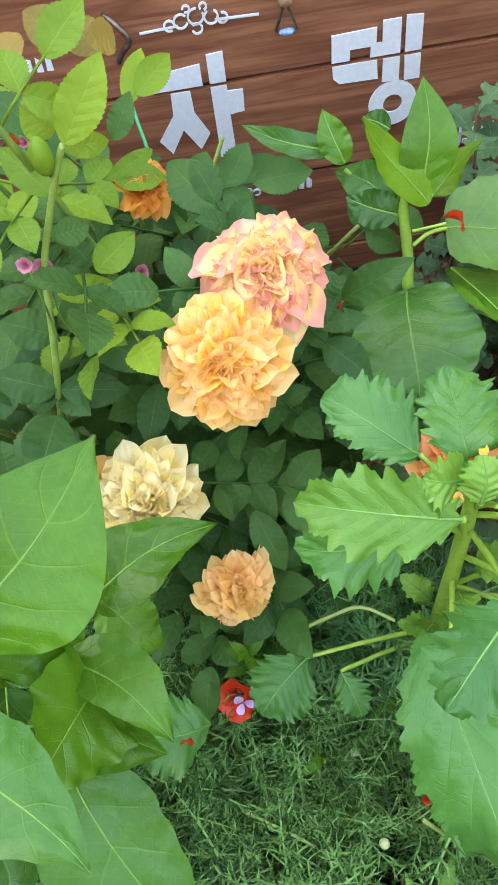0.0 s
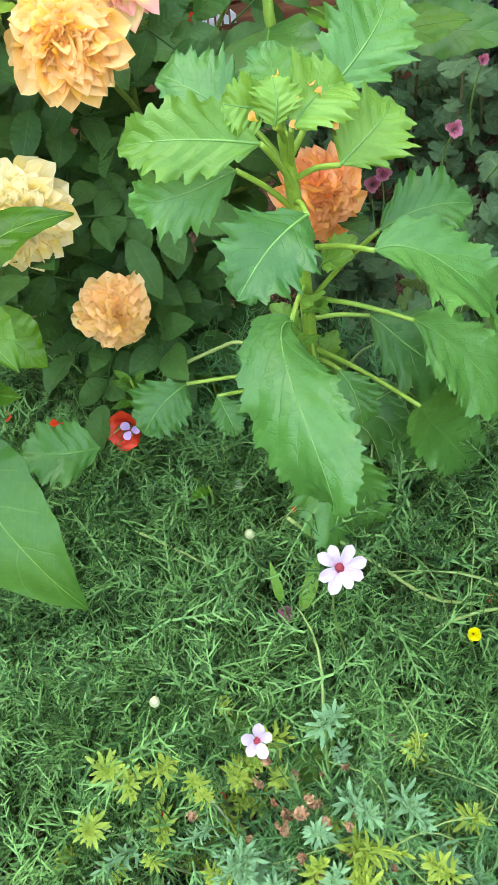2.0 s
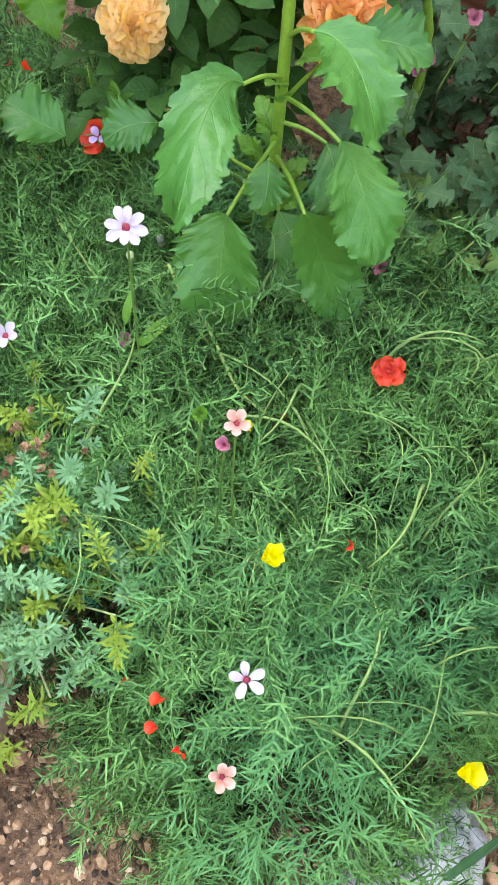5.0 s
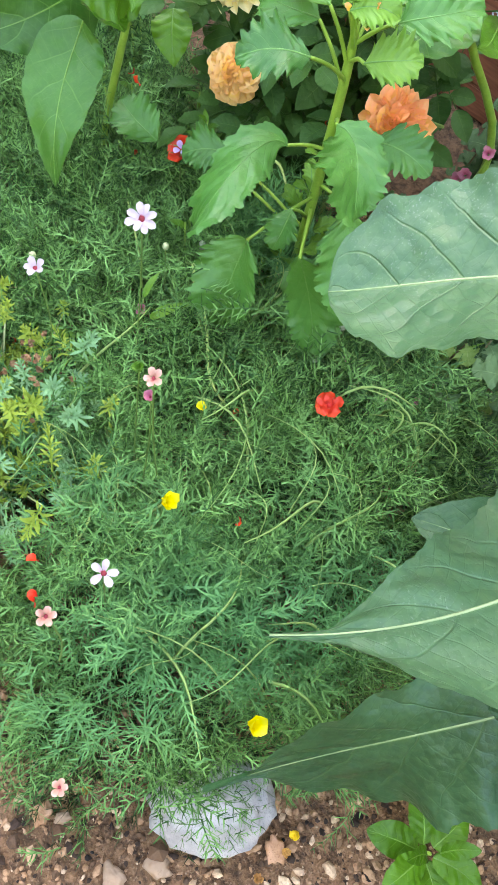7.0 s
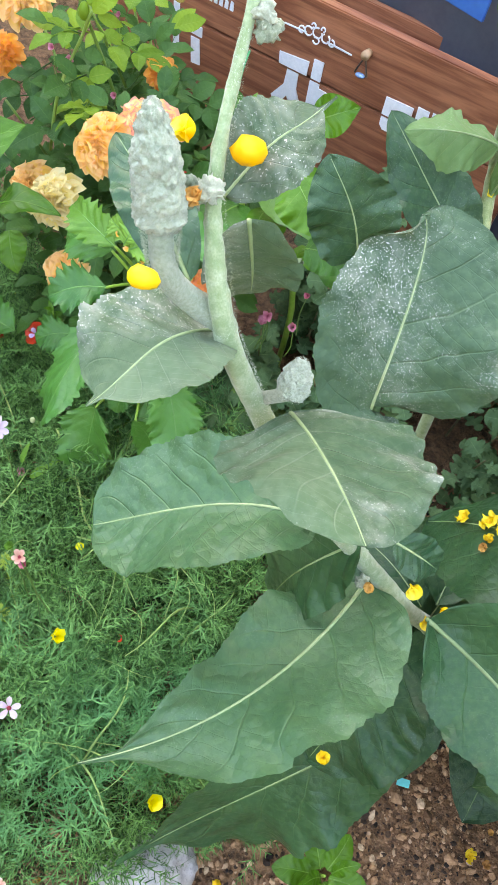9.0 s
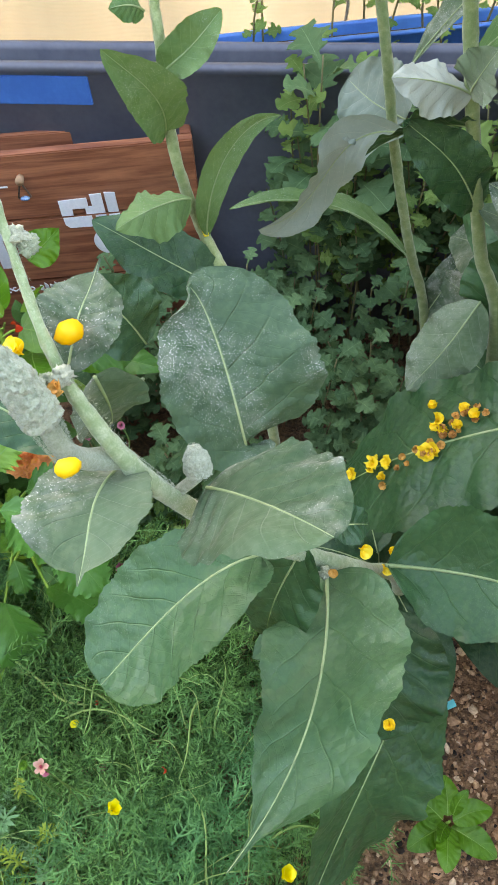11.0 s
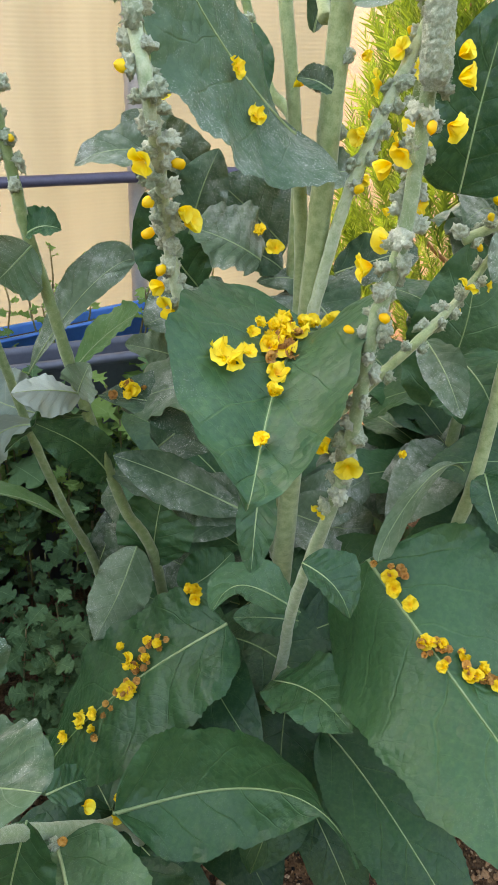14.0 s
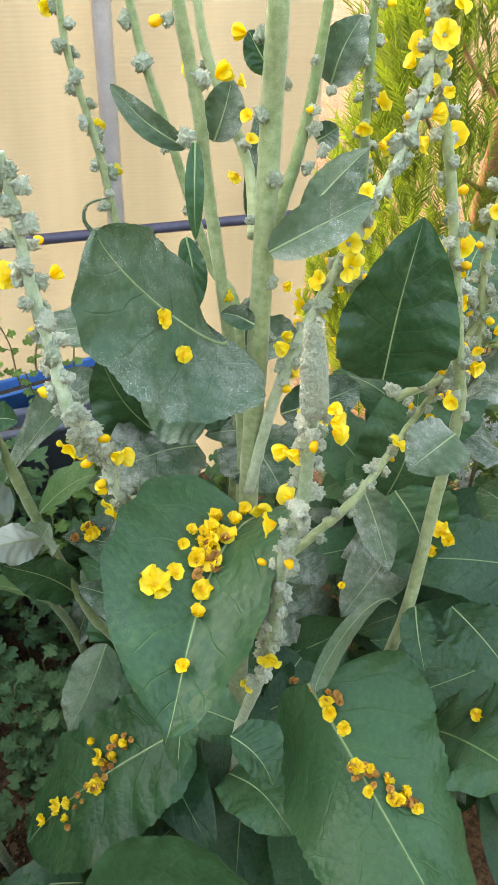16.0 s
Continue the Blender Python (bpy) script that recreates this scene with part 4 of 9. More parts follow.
def woolly_tip(plant, a, b, r, seed, mat=None):
    """A dense woolly flower tip from a to b."""
    a, b = Vector(a), Vector(b)
    axis = b - a
    rr = random.Random(seed)
    x = axis.orthogonal().normalized()
    y = axis.normalized().cross(x)
    nr, ns = 110, 120
    verts, faces = [], []
    for i in range(nr + 1):
        t = i / nr
        prof = min(1, (1 - t) * 2.6 + 0.004) ** 0.5 * (1.08 - 0.24 * t) * min(1, 0.50 + t * 4.5)
        for j in range(ns):
            ang = 2 * math.pi * j / ns
            out = x * math.cos(ang) + y * math.sin(ang)
            verts.append((axis * t + out * r * 0.86 * prof, (out + axis.normalized() * max(0, t - 0.75) * 3).normalized()))
    verts = woolly(verts, rr, r * 0.38, r * 0.22, r * 0.07)
    for i in range(nr):
        for j in range(ns):
            k = (j + 1) % ns
            faces.append((i * ns + j, i * ns + k, (i + 1) * ns + k, (i + 1) * ns + j))
    faces.append(tuple(nr * ns + j for j in range(ns)))
    part("woolly_tip", sheet(verts, faces), mat or WOOL, plant, "grey woolly flower tip", m=Matrix.Translation(under(plant, a)))


def stem(plant, pts, radii, mat=None, sides=10, name="stem"):
    if mat is None or mat is WOOLLY_STEM:
        # uneven, downy skin
        me = tube_mesh([under(plant, p) for p in pts], [0.87 * r for r in radii], 20, smooth_steps=12)
        rr = random.Random(len(pts) * 31 + int(abs(pts[-1][2]) * 1000))
        for v in me.vertices:
            k = 0.0007 * noise.noise(v.co * 160) + 0.0006 * noise.noise(v.co * 420)
            v.co += v.normal * (k + (rr.uniform(0, 0.0008) if rr.random() < 0.3 else 0.0))
        return part(name, me, mat or MULLEIN_STEM, plant)
    return part(name, tube_mesh([under(plant, p) for p in pts], radii, sides), mat, plant)


def mullein(place, label):
    return thing("mullein", place, label, "plant", "mulleins")


def down(plant, pts, radii, count, seed, length=0.0017, mat=None):
    """Fine hairs standing off a woolly stem or tip."""
    rr = np.random.default_rng(seed)
    line = [Vector(p) for p in pts]
    cuts = np.cumsum([0.0] + [(line[i + 1] - line[i]).length for i in range(len(line) - 1)])
    vs, fs = [], []
    for _ in range(count):
        s = rr.uniform(0, cuts[-1])
        i = min(int(np.searchsorted(cuts, s, side="right")) - 1, len(line) - 2)
        f = (s - cuts[i]) / (cuts[i + 1] - cuts[i])
        axis = (line[i + 1] - line[i]).normalized()
        x = axis.orthogonal().normalized()
        a = rr.uniform(0, 6.283)
        out = x * math.cos(a) + axis.cross(x) * math.sin(a)
        r = (radii[i] + (radii[i + 1] - radii[i]) * f) * 0.85
        p = line[i].lerp(line[i + 1], f) + out * r
        d = (out + Vector(rr.normal(0, 0.45, 3))).normalized() * length * rr.uniform(0.5, 1.2)
        w = d.cross(axis).normalized() * 0.00011
        k = len(vs)
        vs += [p + w, p - w, p + d * 0.6 - w * 0.8 + axis * 0.0003, p + d * 0.6 + w * 0.8 + axis * 0.0003, p + d]
        fs += [(k, k + 1, k + 2, k + 3), (k + 3, k + 2, k + 4)]
    base = plant.location
    ob = part("down", sheet([v - base for v in vs], fs), mat or WOOL_YOUNG, plant, "fine pale down")
    return tagged(ob, kind="stuff")


# the leaning mullein nearest the path
m1 = mullein((0.70, 0.30, GROUND), "leaning woolly mullein with grey-green leaves and a pale young flower tip")
stem(m1, [(0.70, 0.30, GROUND - 0.02), (0.655, 0.20, 0.25), (0.60, 0.118, 0.43), (0.545, 0.072, 0.54), (0.50, 0.028, 0.64), (0.457, -0.004, 0.745), (0.438, -0.026, 0.825), (0.41, -0.012, 0.884), (0.389, 0.022, 0.932), (0.372, 0.055, 0.99)],
     [0.013, 0.0115, 0.0098, 0.0086, 0.0080, 0.0076, 0.0068, 0.0038, 0.0026, 0.0024], WOOLLY_STEM, 18)
bent_leaf(m1, ((0.501, 0.041, 0.594), (0.456, 0.001, 0.642), (0.412, -0.033, 0.577), (0.377, -0.074, 0.559)), (0.066, 0.056), (-2, 2), (23, 23), 0.60, 0.45, 0.50, seed=1, wave=0.08)
bent_leaf(m1, ((0.558, 0.077, 0.497), (0.571, -0.041, 0.534), (0.547, -0.117, 0.505), (0.497, -0.194, 0.526)), (0.081, 0.058), (16, 23), (12, 0), 0.31, 0.90, 0.45, 0.12, seed=2, rib_r=0.0021)
bent_leaf(m1, ((0.667, 0.078, 0.291), (0.646, -0.020, 0.272), (0.593, -0.090, 0.183), (0.551, -0.218, 0.110)), (0.087, 0.054), (-5, -61), (-4, 15), 0.53, 0.80, 0.45, 0.12, MULLEIN_DARK, seed=3, wave=0.15)
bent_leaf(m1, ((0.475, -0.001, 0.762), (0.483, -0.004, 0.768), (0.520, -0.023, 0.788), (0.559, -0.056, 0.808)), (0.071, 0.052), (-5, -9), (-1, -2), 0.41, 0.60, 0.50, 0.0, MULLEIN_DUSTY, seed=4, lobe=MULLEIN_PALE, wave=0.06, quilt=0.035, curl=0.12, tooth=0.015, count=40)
bent_leaf(m1, ((0.482, 0.109, 0.655), (0.485, 0.093, 0.693), (0.449, 0.189, 0.750), (0.433, 0.181, 0.771)), (0.060, 0.076), (15, -12), (15, 15), 0.41, 0.55, 0.55, 0.0, MULLEIN_SPECK, seed=5, wave=0.06)
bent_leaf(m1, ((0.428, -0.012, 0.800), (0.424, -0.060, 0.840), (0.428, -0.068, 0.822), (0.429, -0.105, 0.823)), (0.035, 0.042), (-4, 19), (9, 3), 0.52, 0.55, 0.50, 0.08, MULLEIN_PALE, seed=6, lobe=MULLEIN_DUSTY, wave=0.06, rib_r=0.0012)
big_leaf(m1, (0.420, 0.004, 0.862), (0.402, 0.042, 0.768), 0.056, (0.42, -0.58, 0.70), MULLEIN_DUSTY, fold=5, rise=10, fall=-10, belly=0.52, tipness=0.6)
big_leaf(m1, (0.389, 0.000, 0.796), (0.294, 0.031, 0.820), 0.043, (0.54, -0.49, 0.68), MULLEIN, fold=8, rise=15, fall=-15, belly=0.5, tipness=0.8)
bent_leaf(m1, ((0.408, -0.002, 0.871), (0.418, 0.027, 0.910), (0.415, 0.022, 0.889), (0.422, 0.050, 0.909)), (0.023, 0.027), (25, -21), (14, 13), 0.44, 0.60, 0.50, 0.10, MULLEIN_DUSTY, seed=7, wave=0.06, rib_r=0.0009)
bent_leaf(m1, ((0.618, 0.101, 0.478), (0.690, 0.134, 0.414), (0.847, 0.090, 0.508), (0.840, -0.031, 0.476)), (0.082, 0.066), (16, 62), (33, 10), 0.41, 0.70, 0.50, 0.20, MULLEIN_DARK, seed=8, wave=0.10, quilt=0.030, rib_r=0.0024)
big_leaf(m1, (0.556, 0.089, 0.568), (0.596, 0.114, 0.535), 0.04, (0.01, -0.49, 0.87), MULLEIN, fold=8)
big_leaf(m1, (0.537, 0.064, 0.578), (0.501, 0.029, 0.435), 0.085, toward((0.13, -0.37, 0.92), 0.6), MULLEIN_DARK, fold=8)
big_leaf(m1, (0.635, 0.102, 0.375), (0.629, -0.015, 0.273), 0.15, toward((-0.06, -0.32, 0.95), 0.5), MULLEIN_DARK, fold=10, rise=20, fall=-30)
# side bud and the young woolly tip
part("side_shoot", tube_mesh([under(m1, p) for p in ((0.457, -0.002, 0.759), (0.471, -0.003, 0.779), (0.473, 0.001, 0.781))], 0.0042, 8), WOOL_YOUNG, m1)
woolly_tip(m1, (0.472, -0.002, 0.779), (0.469, 0.005, 0.800), 0.0098, 3, WOOL_YOUNG)
part("side_shoot", tube_mesh([under(m1, p) for p in ((0.431, -0.022, 0.822), (0.420, -0.035, 0.837), (0.416, -0.047, 0.862), (0.409, -0.043, 0.885))], [0.0080, 0.0066, 0.0058, 0.0056], 12), WOOL_YOUNG, m1)
woolly_tip(m1, (0.411, -0.044, 0.877), (0.394, -0.036, 0.929), 0.0122, 5, WOOL_YOUNG)
for p, k, d in (((0.431, -0.073, 0.886), 1.31, (-0.5, -0.6, 0.4)), ((0.414, 0.004, 0.897), 1.95, (0.3, -0.5, 0.6)), ((0.393, -0.012, 0.897), 0.9, (-0.2, -0.4, 0.8)), ((0.589, 0.085, 0.539), 1.0, (0.4, -0.6, 0.5)), ((0.621, 0.121, 0.438), 1.05, (0.2, -0.6, 0.6)), ((0.624, 0.136, 0.446), 0.8, (0.5, -0.4, 0.5))):
    part("flower", YBUD if k > 1.3 else FLOWERS[0], None, m1, m=aim(under(m1, p), d, 0.4, k))
for p, k in (((0.556, 0.061, 0.530), 0.8), ((0.405, -0.019, 0.882), 1.1), ((0.415, -0.020, 0.889), 0.9), ((0.401, 0.019, 0.817), 0.6), ((0.473, 0.001, 0.781), 1.0), ((0.391, 0.030, 0.937), 1.0), ((0.395, 0.029, 0.932), 0.8)):
    part("woolly_bud", CLUSTERS[int(k * 10) % 6], None, m1, m=aim(under(m1, p), (0.2, -0.6, 0.5), k * 9, k))
part("dry_bit", DRIED[0], None, m1, m=aim(under(m1, (0.414, -0.027, 0.887)), (0, -0.5, 0.6), 0, 1.1))
part("dry_bit", DRIED[1], None, m1, m=aim(under(m1, (0.564, 0.061, 0.532)), (0, -0.5, 0.6), 0, 1.0))

down(m1, [(0.545, 0.072, 0.54), (0.50, 0.028, 0.64), (0.457, -0.004, 0.745), (0.438, -0.026, 0.825), (0.41, -0.012, 0.884), (0.389, 0.022, 0.932)], [0.0086, 0.0080, 0.0076, 0.0068, 0.0042, 0.0030], 5200, 1)
down(m1, [(0.416, -0.047, 0.850), (0.410, -0.044, 0.880), (0.403, -0.040, 0.900), (0.395, -0.036, 0.922)], [0.0062, 0.0100, 0.0116, 0.0064], 7000, 2, 0.0016)
down(m1, [(0.472, -0.002, 0.779), (0.469, 0.005, 0.800)], [0.0095, 0.0040], 1800, 3, 0.0014)
woolly_tip(m1, (0.373, 0.053, 0.985), (0.364, 0.070, 1.030), 0.0062, 9, WOOL_YOUNG)

# slender mullein behind it
m2 = mullein((0.50, 0.42, GROUND), "slender mullein with a pale stem, twisted leaves and few yellow flowers")
S2 = [(0.50, 0.42, GROUND - 0.02), (0.455, 0.41, 0.40), (0.422, 0.401, 0.575), (0.389, 0.438, 0.626), (0.375, 0.424, 0.717), (0.364, 0.454, 0.768), (0.368, 0.448, 0.831), (0.364, 0.466, 0.871), (0.366, 0.485, 0.919), (0.352, 0.483, 0.923)]
stem(m2, S2, [0.010, 0.009, 0.008, 0.0075, 0.007, 0.0065, 0.006, 0.005, 0.0045, 0.004])
big_leaf(m2, (0.370, 0.437, 0.810), (0.428, 0.458, 0.858), 0.045, toward((0.17, -0.88, 0.44), 0.1), MULLEIN_YOUNG, fold=28, rise=30, fall=-30, wave=0.2)
big_leaf(m2, (0.363, 0.439, 0.744), (0.345, 0.342, 0.878), 0.060, toward((0.23, -0.84, 0.48), 0.1), MULLEIN_YOUNG, fold=20, rise=25, fall=-15, wave=0.15)
bent_leaf(m2, ((0.398, 0.423, 0.629), (0.402, 0.426, 0.694), (0.434, 0.448, 0.758), (0.482, 0.449, 0.761)), (0.019, 0.017), (2, -9), (22, 26), 0.40, 0.80, 0.60, 0.0, MULLEIN_YOUNG, seed=21, wave=0.10, rib_r=0.0012)
big_leaf(m2, (0.389, 0.407, 0.689), (0.322, 0.342, 0.696), 0.070, toward((0.22, -0.78, 0.59), 0.5), MULLEIN_YOUNG, fold=-32, rise=35, fall=-35, wave=0.18)
big_leaf(m2, (0.413, 0.396, 0.572), (0.276, 0.397, 0.665), 0.078, toward((0.21, -0.73, 0.64), 0.35), MULLEIN, fold=10, rise=14, fall=-14, wave=0.18)
big_leaf(m2, (0.355, 0.457, 0.857), (0.329, 0.433, 0.869), 0.03, toward((0.24, -0.88, 0.41), 0.3), MULLEIN_YOUNG, fold=-20, rise=35, fall=-35)
big_leaf(m2, (0.343, 0.299, 0.576), (0.281, 0.294, 0.668), 0.09, (0.27, -0.67, 0.69), MULLEIN, fold=8)
for p, k, d in (((0.379, 0.486, 0.913), 1.5, (0.5, -0.6, 0.4)), ((0.374, 0.465, 0.891), 1.1, (0.5, -0.7, 0.2)), ((0.351, 0.483, 0.923), 0.8, (-0.4, -0.6, 0.4)), ((0.397, 0.429, 0.628), 0.7, (0, -0.6, 0.5))):
    part("flower", FLOWERS[0], None, m2, m=aim(under(m2, p), d, 0.9, k))
spike(m2, [(0.363, 0.466, 0.874), (0.366, 0.485, 0.919), (0.352, 0.483, 0.923)], 11, 0.014, 0.95, 0.0, 0.006, size=0.85)

# two pale stems before the tub
m3 = mullein((0.74, 0.62, GROUND), "tall pale mullein stem with rounded dusty leaves")
stem(m3, [(0.74, 0.62, GROUND - 0.02), (0.692, 0.620, 0.301), (0.648, 0.615, 0.466), (0.612, 0.610, 0.614), (0.587, 0.600, 0.752), (0.570, 0.600, 0.841), (0.557, 0.600, 0.952), (0.552, 0.600, 1.026), (0.551, 0.600, 1.067)],
     [0.0095, 0.0085, 0.0078, 0.0075, 0.0072, 0.0069, 0.0066, 0.0056, 0.004])
big_leaf(m3, (0.550, 0.600, 1.024), (0.548, 0.600, 1.087), 0.095, (-0.04, -0.98, 0.19), MULLEIN_YOUNG, fold=14, rise=12, fall=-12, belly=0.5, tipness=0.6, foot=0.5)
big_leaf(m3, (0.559, 0.590, 0.929), (0.587, 0.620, 1.014), 0.090, (-0.06, -0.96, 0.28), MULLEIN_DUSTY, fold=18, rise=15, fall=-20, belly=0.45, tipness=0.8)
bent_leaf(m3, ((0.570, 0.588, 0.822), (0.516, 0.590, 0.884), (0.451, 0.562, 0.931), (0.416, 0.605, 0.949)), (0.028, 0.037), (0, -21), (12, 14), 0.48, 0.80, 0.70, 0.0, MULLEIN_DUSTY, seed=25, wave=0.10, rib_r=0.0012)
bent_leaf(m3, ((0.618, 0.640, 0.713), (0.677, 0.624, 0.822), (0.749, 0.634, 0.880), (0.780, 0.644, 0.868)), (0.039, 0.021), (23, 63), (8, 5), 0.64, 0.70, 0.70, 0.0, MULLEIN_DUSTY, seed=24, wave=0.08, rib_r=0.0012)
big_leaf(m3, (0.619, 0.620, 0.659), (0.545, 0.660, 0.688), 0.11, (-0.07, -0.86, 0.50), MULLEIN_UNDER, fold=8, rise=10, fall=-10, belly=0.5, tipness=0.55)
bent_leaf(m3, ((0.619, 0.570, 0.671), (0.517, 0.649, 0.644), (0.536, 0.577, 0.548), (0.445, 0.512, 0.570)), (0.036, 0.047), (-71, -98), (15, 24), 0.61, 0.60, 0.60, 0.0, MULLEIN_UNDER, seed=23, wave=0.10, rib_r=0.0012)
bent_leaf(m3, ((0.644, 0.605, 0.461), (0.569, 0.635, 0.536), (0.475, 0.610, 0.562), (0.396, 0.581, 0.548)), (0.020, 0.020), (-1, -5), (26, 28), 0.45, 0.80, 0.60, 0.0, MULLEIN_YOUNG, seed=22, wave=0.12, rib_r=0.0012)
big_leaf(m3, (0.682, 0.620, 0.318), (0.739, 0.660, 0.444), 0.06, (-0.16, -0.73, 0.66), MULLEIN_DUSTY, fold=22)
m3b = mullein((0.80, 0.44, GROUND), "tall pale mullein stem with woolly bud tufts on top")
S3B = [(0.80, 0.44, GROUND - 0.02), (0.754, 0.430, 0.453), (0.705, 0.425, 0.618), (0.675, 0.420, 0.740), (0.651, 0.415, 0.850), (0.635, 0.410, 0.935), (0.622, 0.410, 1.001), (0.616, 0.410, 1.055), (0.610, 0.410, 1.099), (0.608, 0.410, 1.131)]
stem(m3b, S3B, [0.010, 0.0088, 0.008, 0.0076, 0.0073, 0.0070, 0.0067, 0.0062, 0.0055, 0.005])
spike(m3b, [(0.618, 0.410, 1.045), (0.616, 0.410, 1.055), (0.610, 0.410, 1.099), (0.608, 0.410, 1.131)], 21, 0.013, 0.95, 0.22, 0.008, size=1.0)
big_leaf(m3b, (0.625, 0.400, 0.986), (0.590, 0.420, 0.946), 0.075, (-0.13, -0.93, 0.33), MULLEIN_PALE, fold=14, belly=0.5, tipness=0.7)
big_leaf(m3b, (0.623, 0.400, 0.999), (0.654, 0.390, 1.004), 0.040, toward((-0.17, -0.94, 0.31), 0.5), MULLEIN_DARK, fold=30, rise=40, fall=-30)
bent_leaf(m3b, ((0.658, 0.430, 0.828), (0.696, 0.433, 0.873), (0.724, 0.401, 0.900), (0.725, 0.392, 0.908)), (0.026, 0.018), (26, 36), (16, 6), 0.46, 0.70, 0.70, 0.0, MULLEIN_YOUNG, seed=26, wave=0.12, rib_r=0.0010)
big_leaf(m3b, (0.661, 0.410, 0.806), (0.585, 0.380, 0.837), 0.058, toward((-0.14, -0.86, 0.49), 0.4), MULLEIN_UNDER, fold=-28, rise=25, fall=-15)
big_leaf(m3b, (0.657, 0.400, 0.815), (0.668, 0.370, 0.866), 0.05, toward((-0.18, -0.85, 0.50), 0.3), MULLEIN_PALE, fold=10)
big_leaf(m3b, (0.673, 0.420, 0.768), (0.569, 0.400, 0.749), 0.070, (0.1, 0.5, 0.6), MULLEIN_DARK, fold=15, rise=30, fall=-20)
big_leaf(m3b, (0.689, 0.420, 0.679), (0.601, 0.400, 0.787), 0.062, (-0.15, -0.81, 0.56), MULLEIN_DARK, fold=10, rise=10, fall=-15, belly=0.45)
big_leaf(m3b, (0.741, 0.430, 0.502), (0.773, 0.470, 0.615), 0.11, (-0.24, -0.71, 0.66), MULLEIN_DARK, fold=8)
big_leaf(m3b, (0.721, 0.430, 0.540), (0.643, 0.360, 0.450), 0.085, toward((-0.16, -0.68, 0.72), 0.3), MULLEIN_PALE, fold=-15)
big_leaf(m3b, (0.777, 0.400, 0.464), (0.859, 0.420, 0.500), 0.08, (-0.28, -0.66, 0.69), MULLEIN_DARK, fold=10)
m3c = mullein((0.86, 0.74, GROUND), "mullein stem with yellow flowers against the greenhouse film")
S3C = [(0.86, 0.74, GROUND - 0.02), (0.835, 0.735, 0.60), (0.834, 0.720, 1.001), (0.823, 0.720, 1.125), (0.807, 0.720, 1.206), (0.787, 0.720, 1.290), (0.783, 0.720, 1.360)]
stem(m3c, S3C, [0.010, 0.009, 0.0070, 0.0058, 0.0054, 0.005, 0.0045])
spike(m3c, [(0.829, 0.720, 1.053), (0.823, 0.720, 1.125), (0.807, 0.720, 1.206), (0.787, 0.720, 1.290), (0.783, 0.720, 1.360)], 31, 0.017, 0.9, 0.4, 0.009, size=1.15)

# the tall many-stemmed mullein
m4 = mullein((0.90, 0.33, GROUND), "tall many-stemmed mullein with woolly spikes, yellow flowers and huge leaves")
stem(m4, [(0.90, 0.33, GROUND - 0.02), (0.897, 0.331, 0.45), (0.897, 0.330, 0.917), (0.898, 0.330, 1.100), (0.901, 0.337, 1.215), (0.905, 0.347, 1.311), (0.900, 0.333, 1.389), (0.901, 0.339, 1.453)],
     [0.019, 0.016, 0.0130, 0.0122, 0.0118, 0.0112, 0.0104, 0.0095], sides=18)
stem(m4, [(0.895, 0.345, 0.55), (0.900, 0.363, 0.926), (0.871, 0.354, 1.116), (0.859, 0.382, 1.240), (0.850, 0.386, 1.313), (0.835, 0.383, 1.382), (0.829, 0.390, 1.427)], [0.011, 0.0082, 0.0074, 0.0070, 0.0066, 0.0062, 0.0056])
stem(m4, [(0.885, 0.37, 0.55), (0.914, 0.426, 1.027), (0.890, 0.476, 1.121), (0.859, 0.521, 1.245), (0.840, 0.543, 1.313), (0.829, 0.556, 1.375)], [0.010, 0.0068, 0.0060, 0.0055, 0.0050, 0.0045])
stem(m4, [(0.907, 0.380, 1.186), (0.925, 0.451, 1.228), (0.909, 0.473, 1.278), (0.890, 0.491, 1.332), (0.882, 0.502, 1.387)], [0.0070, 0.0064, 0.0060, 0.0056, 0.0050])
stem(m4, [(0.912, 0.348, 1.198), (0.950, 0.383, 1.269), (0.969, 0.402, 1.328), (0.979, 0.409, 1.394)], [0.0075, 0.0064, 0.0058, 0.0050])
# the near woolly spike
SPK = [(0.875, 0.30, 0.20), (0.865, 0.245, 0.42), (0.862, 0.229, 0.490), (0.841, 0.177, 0.653), (0.847, 0.130, 0.851), (0.847, 0.116, 1.003), (0.857, 0.112, 1.087), (0.851, 0.106, 1.226)]
stem(m4, SPK, [0.010, 0.0085, 0.008, 0.0072, 0.007, 0.0065, 0.006, 0.005], WOOLLY_STEM)
spike(m4, [(0.833, 0.119, 0.840), (0.847, 0.130, 0.851), (0.847, 0.116, 1.003), (0.857, 0.112, 1.087), (0.867, 0.132, 1.113), (0.850, 0.095, 1.175)], 41, 0.0082, 1.0, 0.34, 0.0088, size=0.92)
woolly_tip(m4, (0.850, 0.096, 1.176), (0.844, 0.100, 1.251), 0.0106, 7)
part("flower", FLOWERS[1], None, m4, m=aim(under(m4, (0.852, 0.076, 1.186)), (0.7, -0.5, 0.2), 0.4, 1.0))
part("flower", FLOWERS[0], None, m4, m=aim(under(m4, (0.848, 0.074, 1.198)), (0.5, -0.6, 0.5), 1.4, 0.75))
down(m4, [(0.850, 0.096, 1.176), (0.848, 0.101, 1.216), (0.844, 0.100, 1.251)], [0.0112, 0.0104, 0.0064], 5000, 4, 0.0016, WOOL)
